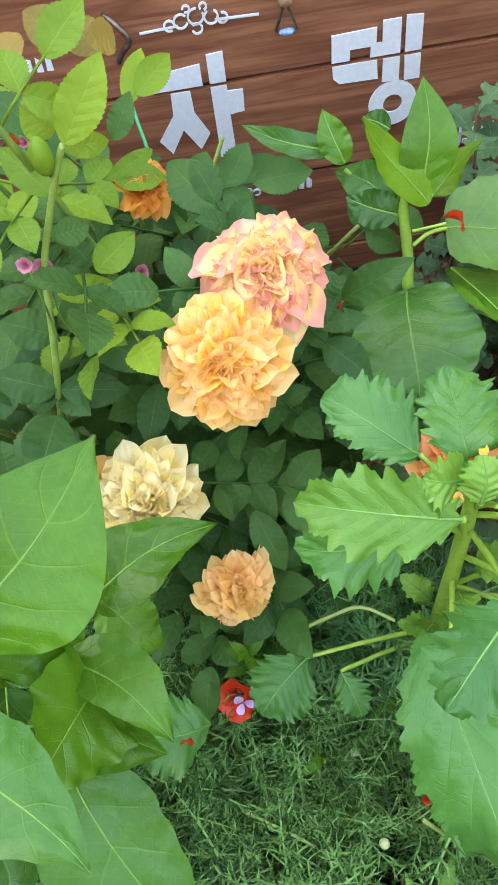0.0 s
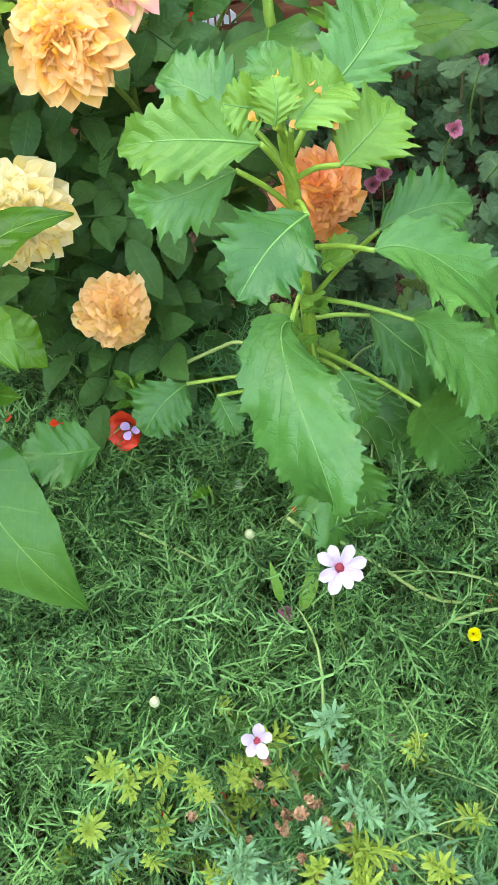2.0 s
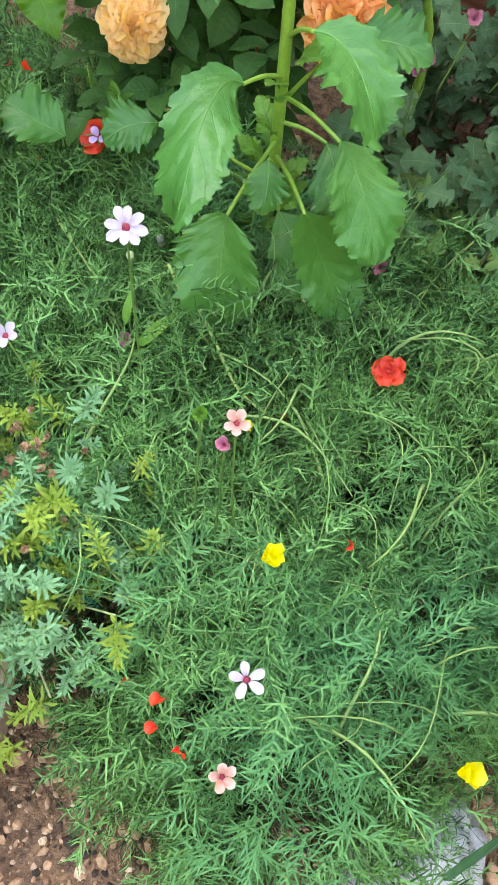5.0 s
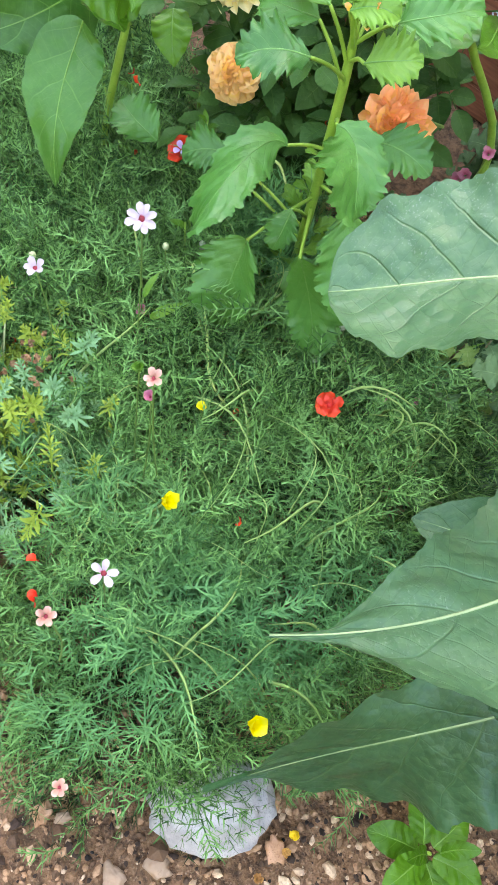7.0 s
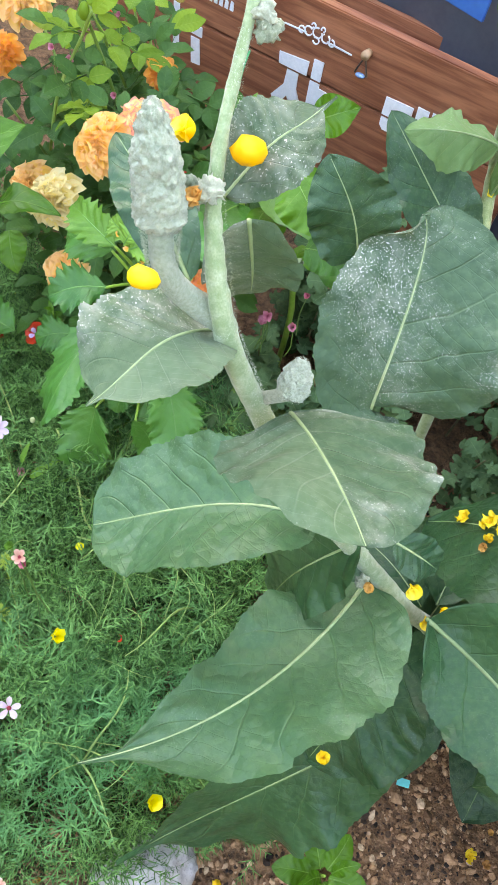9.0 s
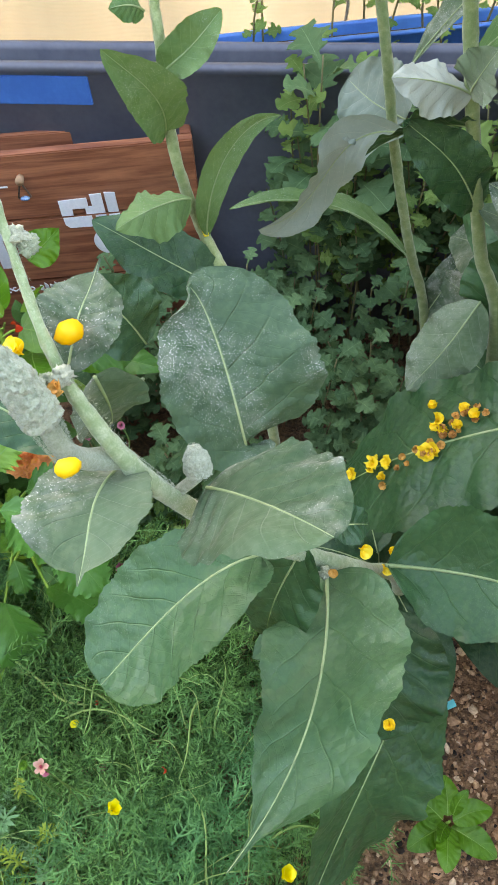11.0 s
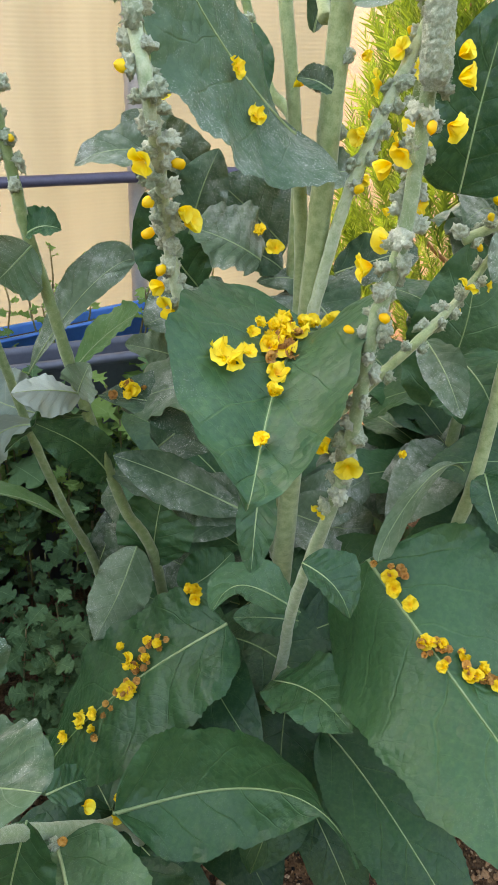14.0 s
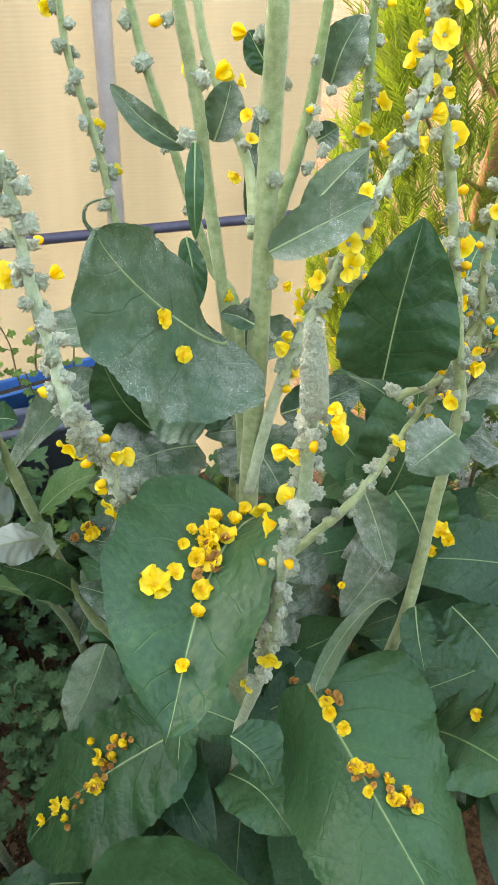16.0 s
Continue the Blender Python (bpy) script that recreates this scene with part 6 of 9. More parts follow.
for i, (p, k) in enumerate((((0.738, 0.146, 0.983), 1.5), ((0.776, 0.189, 0.980), 0.8), ((0.760, 0.155, 0.980), 0.9), ((0.774, 0.119, 1.002), 0.95), ((0.761, 0.094, 1.003), 1.0), ((0.746, 0.066, 0.971), 0.9), ((0.803, 0.187, 0.970), 1.1), ((0.823, 0.200, 0.962), 1.1), ((0.868, 0.265, 0.922), 1.1), ((0.788, 0.206, 0.973), 0.8), ((0.790, 0.302, 1.144), 0.9), ((0.807, 0.294, 1.105), 0.8), ((0.680, 0.329, 0.453), 0.9), ((0.714, 0.324, 0.452), 0.9), ((0.962, 0.181, 0.619), 1.0), ((0.972, 0.160, 0.610), 0.9), ((0.983, 0.106, 0.602), 0.9), ((0.976, 0.086, 0.589), 1.0), ((1.005, 0.066, 0.592), 0.8), ((1.121, 0.248, 0.835), 1.3), ((1.107, 0.240, 0.814), 1.2), ((1.129, 0.234, 0.828), 1.2), ((0.614, 0.223, 0.492), 0.9), ((0.908, 0.277, 0.955), 1.2), ((0.909, 0.259, 0.949), 1.1), ((0.867, 0.405, 0.979), 1.0), ((0.880, 0.394, 0.966), 1.0), ((1.161, 0.125, 0.595), 0.9), ((1.008, 0.273, 0.747), 0.8), ((0.634, -0.023, 0.358), 0.9), ((0.583, 0.261, 0.403), 1.0), ((0.610, 0.271, 0.410), 1.2))):
    lay(p, FALLEN[i % 4] if k < 1.4 else FALLEN[3], (0.3 * math.sin(i * 5), 0.3 * math.cos(i * 3), 0), i * 1.7, k * 1.05, "fallen yellow mullein flower lying on a leaf")
fallen((0.806, 0.190, 0.967), 26, 0.008, 1, 0.35, NF, (0.02, 0.02, 0.005))
fallen((0.698, 0.304, 0.433), 24, 0.007, 2, 0.3, NF, (0.03, 0.03, 0.01))
fallen((0.624, 0.216, 0.487), 5, 0.006, 3, 0.2, NF, (0.015, 0.015, 0.005))
fallen((0.963, 0.207, 0.629), 14, 0.005, 4, 0.15, NF, (-0.016, 0.026, 0))
fallen((0.989, 0.089, 0.589), 24, 0.006, 5, 0.2, NF, (0.022, -0.034, -0.004))
fallen((0.725, 0.423, 0.775), 8, 0.006, 6, 0.3, NF, (0.015, 0, 0))
fallen((0.782, 0.321, 0.525), 5, 0.008, 7, 0.6, NF, (0.01, 0, 0))
fallen((0.842, 0.430, 0.678), 6, 0.006, 8, 0.2, NF, (0.01, 0, 0))


# ---- roses ----
def rose_petals(mat, seed, pointed=1.0):
    """Petal shapes of one colour: pointed ones for the rim, ruffled ones for the heart."""
    out = []
    for i in range(5):
        me = petal_mesh(0.035, 0.0188, 0.64, 26, -34, 1.6, 0.22, 12, 8, seed + i, pointed * 1.1, 0.8, 12.0)
        me.materials.append(mat)
        out.append(me)
    for i in range(5):
        me = petal_mesh(0.034, 0.0200, 0.66, 46, -62, 1.2, 0.75, 12, 8, seed + 50 + i, 0.8, 0.8, 16.0)
        me.materials.append(mat)
        out.append(me)
    return out


def rose_flower(bush, place, axis, radius, mat, seed, shut=0.0, rows=12):
    """A full double rose: pointed petals at the rim, crowded ruffled ones at the heart."""
    rr = random.Random(seed)
    meshes = rose_petals(mat, seed * 10, 1.0 if seed in (1, 2, 3, 5) else 0.6)
    fl = new("rose_flower")
    fl.parent = bush
    fl.matrix_basis = aim(under(bush, place), axis, rr.uniform(0, 6))
    fl["label"] = "full double rose in bloom"
    unit = radius / 0.036
    for k in range(rows):
        f = k / (rows - 1)
        n = int(19 - 6 * f)
        open_deg = 96 - 74 * f ** 0.9 - shut * 30
        for j in range(n):
            a = 360 * (j + 0.5 * (k % 2)) / n + rr.uniform(-10, 10)
            size = unit * (1.04 - 0.66 * f ** 0.75) * rr.uniform(0.86, 1.12)
            loose = 7 + 20 * f
            m = Matrix.Rotation(radians(a), 4, "Z") @ Matrix.Translation((0.003 * unit * (1 - f), 0, 0.012 * unit * f ** 0.8 - 0.006 * unit)) \
                @ Matrix.Rotation(radians(-(90 - open_deg) + rr.uniform(-loose, loose)), 4, "Y") @ Matrix.Rotation(radians(rr.uniform(-2, 2) * loose), 4, "X") @ Matrix.Scale(size, 4)
            part("petal", rr.choice(meshes[:5] if f < 0.35 else meshes[5:]), None, fl, m=m)
    part("calyx", lump_mesh(0.006 * unit, seed, 0.2, 1, 2, (1, 1, 1.3)), BUDGREEN, fl, m=Matrix.Translation((0, 0, -0.010 * unit)))
    return fl


def leaflet(length, width, seed, mat_fold=14):
    me, _ = leaf_mesh(length, width, lambda u: ovate(u, 0.45, 1.0, 0.62), nu=45, nv=6, rise=14, fall=-18, fold=mat_fold, wave=0.06, waves=2, seed=seed, edge=lambda u: teeth(u, 15, 0.10))
    return me


def compound_mesh(seed, pairs=2, size=1.0, mat=ROSE_LEAF):
    """A rose leaf: leaflets in pairs along a stalk and one at its end."""
    rr = random.Random(seed)
    out = []
    L = 0.052 * size
    ln = 0.034 * size
    tube = tube_mesh([(0, 0, 0), (L * 0.5, 0, 0.002), (L * (0.6 + 0.3 * pairs), 0, 0)], [0.0011, 0.0008], 5, smooth_steps=2)
    out.append((tube, Matrix()))
    for i in range(pairs):
        x = L * (0.42 + 0.42 * i)
        for s in (-1, 1):
            me = leaflet(ln * rr.uniform(0.8, 1.05), ln * 0.66, seed * 9 + i * 2 + s)
            m = Matrix.Translation((x, 0, 0)) @ Matrix.Rotation(radians(s * rr.uniform(52, 72)), 4, "Z") @ Matrix.Rotation(radians(rr.uniform(-14, 22)), 4, "Y") @ Matrix.Rotation(radians(rr.uniform(-20, 20)), 4, "X")
            out.append((me, m))
    me = leaflet(ln * 1.15, ln * 0.78, seed * 9 + 99)
    out.append((me, Matrix.Translation((L * (0.5 + 0.36 * pairs), 0, 0)) @ Matrix.Rotation(radians(rr.uniform(-10, 18)), 4, "Y")))
    mesh = joined(out, mat)
    for me, _ in out:
        bpy.data.meshes.remove(me)
    return mesh


ROSE_LEAVES = [compound_mesh(i, 2 if i % 3 else 1, 1.0 + 0.12 * (i % 3)) for i in range(7)]
ROSE_LEAVES_YOUNG = [compound_mesh(20 + i, 1 + i % 2, 0.95, ROSE_YOUNG) for i in range(4)]
ROSE_LEAVES_BRONZE = [compound_mesh(30 + i, 2, 0.9, ROSE_BRONZE) for i in range(3)]


def rose_leaf(bush, base, way, normal, seed, kind=0, size=1.0):
    rr = random.Random(seed)
    me = rr.choice((ROSE_LEAVES, ROSE_LEAVES_YOUNG, ROSE_LEAVES_BRONZE)[kind])
    return part("rose_leaf", me, None, bush, m=frame_of(under(bush, base), under(bush, Vector(base) + Vector(way)), normal) @ Matrix.Scale(size, 4))


bush = thing("rose_bush", (-0.08, 0.42, GROUND), "rose bush with dark toothed leaves and peach, cream and orange blooms", "rose bush")
EYE0 = (0.0, 0.03, 0.81)


def facing(p, to=EYE0):
    return (Vector(to) - Vector(p)).normalized()


for p, ax, r, mat, sd, shut in (
        ((-0.067, 0.314, 0.448), (0.05, -0.62, 0.75), 0.0400, PEACH, 1, 0.0),
        ((-0.045, 0.372, 0.463), (0.12, -0.35, 0.92), 0.0425, PINK, 2, 0.0),
        ((-0.136, 0.277, 0.330), (0.15, -0.62, 0.70), 0.0400, CREAM, 3, 0.0),
        ((-0.076, 0.239, 0.250), (0.40, -0.66, 0.36), 0.0330, APRICOT, 4, 0.0),
        ((0.100, 0.342, 0.275), (0.35, -0.75, 0.40), 0.0400, ORANGE, 5, 0.15),
        ((-0.185, 0.275, 0.322), (0.1, -0.6, 0.7), 0.0350, APRICOT, 6, 0.0),
        ((-0.153, 0.499, 0.427), (0.5, -0.3, 0.7), 0.0260, GOLD, 7, 0.9),
        ((-0.369, 0.428, 0.453), (0.3, -0.4, 0.8), 0.0380, APRICOT, 8, 0.0),
        ((-0.421, 0.408, 0.353), (0.2, -0.5, 0.7), 0.0330, GOLD, 9, 0.2)):
    rose_flower(bush, p, ax, r, mat, sd, shut, 14 if sd < 6 else 8)
# canes
cr = random.Random(5)
CANES = []
for i, (tx, ty, tz) in enumerate(((-0.067, 0.335, 0.43), (-0.044, 0.385, 0.455), (-0.137, 0.30, 0.31), (-0.085, 0.275, 0.235), (0.125, 0.40, 0.27), (-0.19, 0.30, 0.31), (-0.17, 0.53, 0.42), (-0.185, 0.37, 0.60), (-0.25, 0.45, 0.50), (0.02, 0.55, 0.34), (-0.30, 0.60, 0.46), (-0.34, 0.35, 0.34), (-0.10, 0.60, 0.40), (-0.42, 0.66, 0.44), (-0.42, 0.48, 0.40))):
    b = Vector((-0.12 + cr.uniform(-0.12, 0.12), 0.46 + cr.uniform(-0.06, 0.08), GROUND))
    t = Vector((tx, ty, tz))
    mid = b.lerp(t, 0.5) + Vector((cr.uniform(-0.03, 0.03), cr.uniform(0, 0.05), 0.05))
    CANES.append((b, mid, t))
    part("cane", tube_mesh([under(bush, q) for q in (b, mid, t)], [0.0042, 0.003, 0.002], 7), ROSE_STEM, bush)
# leaves all over the bush
for i in range(330):
    b, mid, t = cr.choice(CANES)
    f = cr.uniform(0.25, 0.97)
    p = (b.lerp(mid, f * 2) if f < 0.5 else mid.lerp(t, f * 2 - 1))
    a = cr.uniform(0, 6.28)
    way = Vector((math.cos(a), math.sin(a) - 0.35, cr.uniform(-0.25, 0.5)))
    p = p + way * cr.uniform(0, 0.035)
    if p.z > 0.38 and -0.15 < p.x < 0.06 and p.y < 0.36:
        continue
    nrm = Vector((cr.gauss(0, 0.35), -0.45 + cr.gauss(0, 0.35), 0.9))
    kind = 0
    if p.z > 0.40 and p.x < -0.12 and cr.random() < 0.55:
        kind = 1
    size = cr.uniform(0.85, 1.2)
    end = p + way.normalized() * 0.1
    if end.z > 0.47 and -0.09 < end.x < 0.1:
        continue
    rose_leaf(bush, p, way, nrm, i, kind, size)
# the tall young shoot with its bud
SHOOT = [(-0.211, 0.332, 0.340), (-0.186, 0.334, 0.436), (-0.182, 0.359, 0.484), (-0.169, 0.370, 0.520), (-0.156, 0.372, 0.549), (-0.148, 0.374, 0.564)]
part("cane", tube_mesh([under(bush, q) for q in SHOOT], [0.0026, 0.0020], 7), ROSE_STEM, bush, "young green cane")
part("rose_bud", lump_mesh(0.0068, 2, 0.1, 1, 2, (1, 1, 1.7)), ROSE_YOUNG, bush, "closed green bud", m=aim(under(bush, (-0.161, 0.371, 0.559)), (-0.1, 0.2, 0.9)))


def one_leaflet(bush, base, tip, width, normal, mat, seed):
    L = (Vector(tip) - Vector(base)).length
    me, line = leaf_mesh(L, width, lambda u: ovate(u, 0.45, 0.95, 0.6), nu=72, nv=8, rise=14, fall=-16, fold=10, wave=0.07, seed=seed, edge=lambda u: teeth(u, 18, 0.07))
    return part("leaflet", me, mat, bush, m=frame_of(under(bush, base), under(bush, tip), normal))


for i, (a, b, w, mt) in enumerate((
        ((-0.147, 0.374, 0.564), (-0.123, 0.405, 0.597), 0.027, ROSE_YOUNG), ((-0.159, 0.391, 0.558), (-0.174, 0.395, 0.574), 0.022, ROSE_YOUNG), ((-0.167, 0.377, 0.528), (-0.199, 0.401, 0.544), 0.022, ROSE_YOUNG),
        ((-0.155, 0.388, 0.551), (-0.135, 0.412, 0.538), 0.016, ROSE_YOUNG), ((-0.152, 0.366, 0.476), (-0.127, 0.388, 0.488), 0.024, ROSE_YOUNG), ((-0.183, 0.363, 0.459), (-0.146, 0.376, 0.455), 0.020, ROSE_YOUNG),
        ((-0.163, 0.388, 0.459), (-0.176, 0.396, 0.473), 0.020, ROSE_LEAF), ((-0.192, 0.354, 0.427), (-0.226, 0.352, 0.444), 0.030, ROSE_LEAF), ((-0.193, 0.365, 0.423), (-0.154, 0.399, 0.437), 0.030, ROSE_LEAF),
        ((-0.127, 0.349, 0.397), (-0.185, 0.374, 0.412), 0.032, ROSE_LEAF), ((-0.196, 0.329, 0.397), (-0.236, 0.327, 0.417), 0.030, ROSE_LEAF), ((-0.194, 0.330, 0.396), (-0.147, 0.339, 0.383), 0.028, ROSE_LEAF),
        ((-0.193, 0.309, 0.394), (-0.197, 0.255, 0.389), 0.038, ROSE_LEAF), ((-0.084, 0.448, 0.450), (-0.125, 0.496, 0.457), 0.036, ROSE_LEAF), ((-0.131, 0.484, 0.477), (-0.166, 0.464, 0.467), 0.014, ROSE_YOUNG),
        ((-0.132, 0.357, 0.366), (-0.140, 0.316, 0.341), 0.026, ROSE_LEAF), ((-0.065, 0.310, 0.287), (-0.103, 0.300, 0.265), 0.026, ROSE_LEAF), ((-0.063, 0.294, 0.279), (-0.038, 0.260, 0.239), 0.028, ROSE_LEAF),
        ((0.005, 0.408, 0.400), (0.055, 0.413, 0.436), 0.028, ROSE_LEAF), ((-0.013, 0.388, 0.396), (0.025, 0.392, 0.400), 0.018, ROSE_LEAF), ((-0.001, 0.416, 0.421), (-0.013, 0.397, 0.404), 0.022, ROSE_LEAF),
        ((-0.233, 0.277, 0.357), (-0.240, 0.300, 0.374), 0.03, ROSE_LEAF), ((-0.179, 0.382, 0.491), (-0.160, 0.399, 0.484), 0.02, ROSE_LEAF), ((-0.193, 0.390, 0.493), (-0.210, 0.381, 0.493), 0.02, ROSE_LEAF),
        ((-0.170, 0.546, 0.515), (-0.196, 0.567, 0.526), 0.03, ROSE_BRONZE), ((-0.192, 0.544, 0.524), (-0.225, 0.562, 0.538), 0.03, ROSE_BRONZE), ((-0.160, 0.554, 0.523), (-0.174, 0.530, 0.531), 0.026, ROSE_BRONZE), ((-0.212, 0.504, 0.514), (-0.199, 0.480, 0.506), 0.026, ROSE_YOUNG),
        ((-0.227, 0.527, 0.521), (-0.242, 0.550, 0.530), 0.026, ROSE_BRONZE), ((-0.144, 0.519, 0.497), (-0.122, 0.554, 0.506), 0.024, ROSE_YOUNG), ((-0.151, 0.514, 0.493), (-0.142, 0.553, 0.512), 0.020, ROSE_YOUNG), ((-0.163, 0.498, 0.475), (-0.148, 0.520, 0.500), 0.02, ROSE_LEAF))):
    one_leaflet(bush, a, b, w, facing(a), mt, i)

# ---- smooth broad-leaved plants ----
def smooth_plant(place, label):
    return thing("broad_leaved_plant", place, label, "plant", "broad-leaved plants")


fa = smooth_plant((-0.20, 0.13, GROUND), "bright green broad-leaved plant with pointed smooth leaves")
FS = dict(rib=FOUR_RIB, belly=0.36, tipness=1.1, foot=0.48, rib_r=0.0010, tooth=0.0, count=1)
SMOOTH = dict(tooth=0.0, count=1, veins=5.0, slant=1.1, quilt=0.018, wave=0.05, rib_r=0.0011, ribmat=FOUR_RIB)
stem(fa, [(-0.20, 0.13, GROUND), (-0.21, 0.14, 0.08), (-0.20, 0.16, 0.22), (-0.19, 0.19, 0.36)], [0.006, 0.0055, 0.005, 0.0035], SERR_STEM)
big_leaf(fa, (-0.211, 0.142, 0.422), (-0.133, 0.248, 0.468), 0.100, (0.38, -0.34, 0.86), FOUR, wave=0.06, fold=6, **{**FS, "tipness": 1.25})
bent_leaf(fa, ((-0.158, 0.194, 0.347), (-0.137, 0.198, 0.373), (-0.124, 0.225, 0.370), (-0.078, 0.245, 0.358)), (0.030, 0.028), (-2, 4), (8, 8), 0.38, 1.0, 0.5, 0.0, FOUR, seed=31, **SMOOTH)
bent_leaf(fa, ((-0.171, 0.149, 0.351), (-0.134, 0.145, 0.358), (-0.112, 0.124, 0.373), (-0.091, 0.105, 0.355)), (0.026, 0.017), (3, -3), (8, 8), 0.39, 1.0, 0.5, 0.0, FOUR, seed=32, **SMOOTH)
bent_leaf(fa, ((-0.196, 0.114, 0.324), (-0.160, 0.122, 0.309), (-0.125, 0.110, 0.320), (-0.099, 0.102, 0.329)), (0.016, 0.031), (-13, -5), (5, 11), 0.39, 1.0, 0.5, 0.0, FOUR, seed=33, **SMOOTH)
bent_leaf(fa, ((-0.193, 0.076, 0.383), (-0.197, 0.078, 0.413), (-0.151, 0.065, 0.406), (-0.116, 0.035, 0.400)), (0.036, 0.033), (11, 4), (13, 8), 0.36, 1.0, 0.5, 0.0, FOUR_BLUE, seed=34, **SMOOTH)
bent_leaf(fa, ((-0.171, 0.094, 0.297), (-0.173, 0.080, 0.259), (-0.112, 0.010, 0.256), (-0.082, -0.001, 0.175)), (0.041, 0.047), (-11, 24), (4, 0), 0.40, 1.0, 0.5, 0.0, FOUR_BLUE, seed=35, **SMOOTH)
big_leaf(fa, (-0.228, 0.145, 0.272), (-0.256, 0.097, 0.321), 0.05, (0.40, -0.16, 0.90), FOUR, **FS)
big_leaf(fa, (-0.177, 0.219, 0.273), (-0.133, 0.194, 0.231), 0.05, (0.25, -0.28, 0.93), FOUR, **FS)
big_leaf(fa, (-0.225, 0.143, 0.301), (-0.225, -0.021, 0.272), 0.10, (0.74, -0.34, 0.58), FOUR_BLUE, fold=8, **FS)
big_leaf(fa, (-0.148, 0.155, 0.327), (-0.173, 0.068, 0.358), 0.085, (0.71, -0.34, 0.61), FOUR, fold=10, **FS)
big_leaf(fa, (-0.209, 0.133, 0.388), (-0.155, 0.207, 0.406), 0.07, (0.73, -0.39, 0.56), FOUR, fold=10, **FS)

fb = smooth_plant((0.12, 0.58, GROUND), "tall broad-leaved plant with a tuft of pointed young leaves")
stem(fb, [(0.12, 0.58, GROUND), (0.115, 0.57, 0.15), (0.065, 0.470, 0.325), (0.057, 0.472, 0.382), (0.051, 0.479, 0.418), (0.051, 0.477, 0.438)], [0.006, 0.0058, 0.005, 0.0045, 0.004, 0.002], SERR_STEM)
big_leaf(fb, (0.063, 0.487, 0.429), (0.061, 0.534, 0.492), 0.042, (-0.10, -0.80, 0.60), FOUR, fold=14, wave=0.06, **FS)
bent_leaf(fb, ((0.069, 0.478, 0.426), (0.059, 0.482, 0.439), (0.023, 0.500, 0.463), (0.018, 0.498, 0.488)), (0.018, 0.015), (-18, -4), (12, 16), 0.44, 1.0, 0.60, 0.0, FOUR_YOUNG, seed=40, **SMOOTH)
bent_leaf(fb, ((0.076, 0.516, 0.399), (0.083, 0.538, 0.386), (0.097, 0.540, 0.418), (0.115, 0.542, 0.433)), (0.012, 0.014), (7, 4), (12, 14), 0.44, 1.0, 0.60, 0.0, FOUR_YOUNG, seed=41, **SMOOTH)
big_leaf(fb, (0.007, 0.519, 0.432), (-0.011, 0.551, 0.458), 0.026, (0.01, -0.81, 0.59), FOUR, fold=16, **FS)
big_leaf(fb, (0.002, 0.532, 0.432), (-0.078, 0.566, 0.436), 0.022, toward((0.07, -0.81, 0.59), 0.3), FOUR_BLUE, fold=20, **FS)
big_leaf(fb, (0.041, 0.540, 0.445), (0.019, 0.554, 0.446), 0.02, (-0.04, -0.81, 0.58), FOUR_BLUE, **FS)
bent_leaf(fb, ((0.086, 0.483, 0.397), (0.091, 0.482, 0.402), (0.163, 0.474, 0.400), (0.219, 0.464, 0.385)), (0.043, 0.037), (14, 11), (12, 5), 0.42, 1.0, 0.45, 0.0, FOUR_PALE, seed=37, **SMOOTH)
part("petiole", tube_mesh([under(fb, p) for p in ((0.060, 0.470, 0.392), (0.072, 0.477, 0.398), (0.086, 0.483, 0.397))], 0.0018, 6), SERR_STEM, fb)
bent_leaf(fb, ((0.094, 0.479, 0.358), (0.107, 0.435, 0.381), (0.132, 0.418, 0.367), (0.133, 0.379, 0.386)), (0.040, 0.018), (-8, -10), (6, 11), 0.45, 1.0, 0.45, 0.0, FOUR, seed=38, **SMOOTH)
bent_leaf(fb, ((0.169, 0.486, 0.332), (0.152, 0.481, 0.327), (0.214, 0.495, 0.331), (0.233, 0.487, 0.332)), (0.020, 0.020), (12, 17), (8, -1), 0.46, 1.0, 0.45, 0.0, FOUR, seed=39, **SMOOTH)
bent_leaf(fb, ((0.058, 0.457, 0.354), (0.055, 0.416, 0.365), (0.068, 0.360, 0.345), (0.064, 0.364, 0.340)), (0.052, 0.046), (14, 0), (9, 5), 0.42, 0.80, 0.40, 0.0, FOUR_BLUE, seed=36, **SMOOTH)
big_leaf(fb, (0.047, 0.478, 0.416), (0.007, 0.496, 0.419), 0.03, (-0.04, -0.75, 0.66), FOUR_BLUE, fold=10, **FS)
big_leaf(fb, (0.046, 0.499, 0.409), (-0.002, 0.532, 0.416), 0.035, (-0.03, -0.77, 0.64), FOUR_BLUE, fold=10, **FS)
big_leaf(fb, (0.148, 0.463, 0.546), (0.184, 0.503, 0.569), 0.05, (0.42, -0.71, 0.56), FOUR, fold=8, **FS)
big_leaf(fb, (0.187, 0.387, 0.532), (0.268, 0.370, 0.498), 0.075, (0.39, -0.65, 0.65), FOUR, fold=8, **FS)
big_leaf(fb, (0.249, 0.400, 0.492), (0.271, 0.446, 0.529), 0.05, (0.35, -0.68, 0.64), FOUR, fold=10, **FS)
big_leaf(fb, (0.220, 0.399, 0.433), (0.292, 0.438, 0.435), 0.06, (0.34, -0.64, 0.69), FOUR_BLUE, fold=10, **FS)
big_leaf(fb, (0.168, 0.547, 0.292), (0.296, 0.502, 0.302), 0.06, toward((-0.18, -0.79, 0.59), 0.5), FOUR_BLUE, fold=10, **FS)
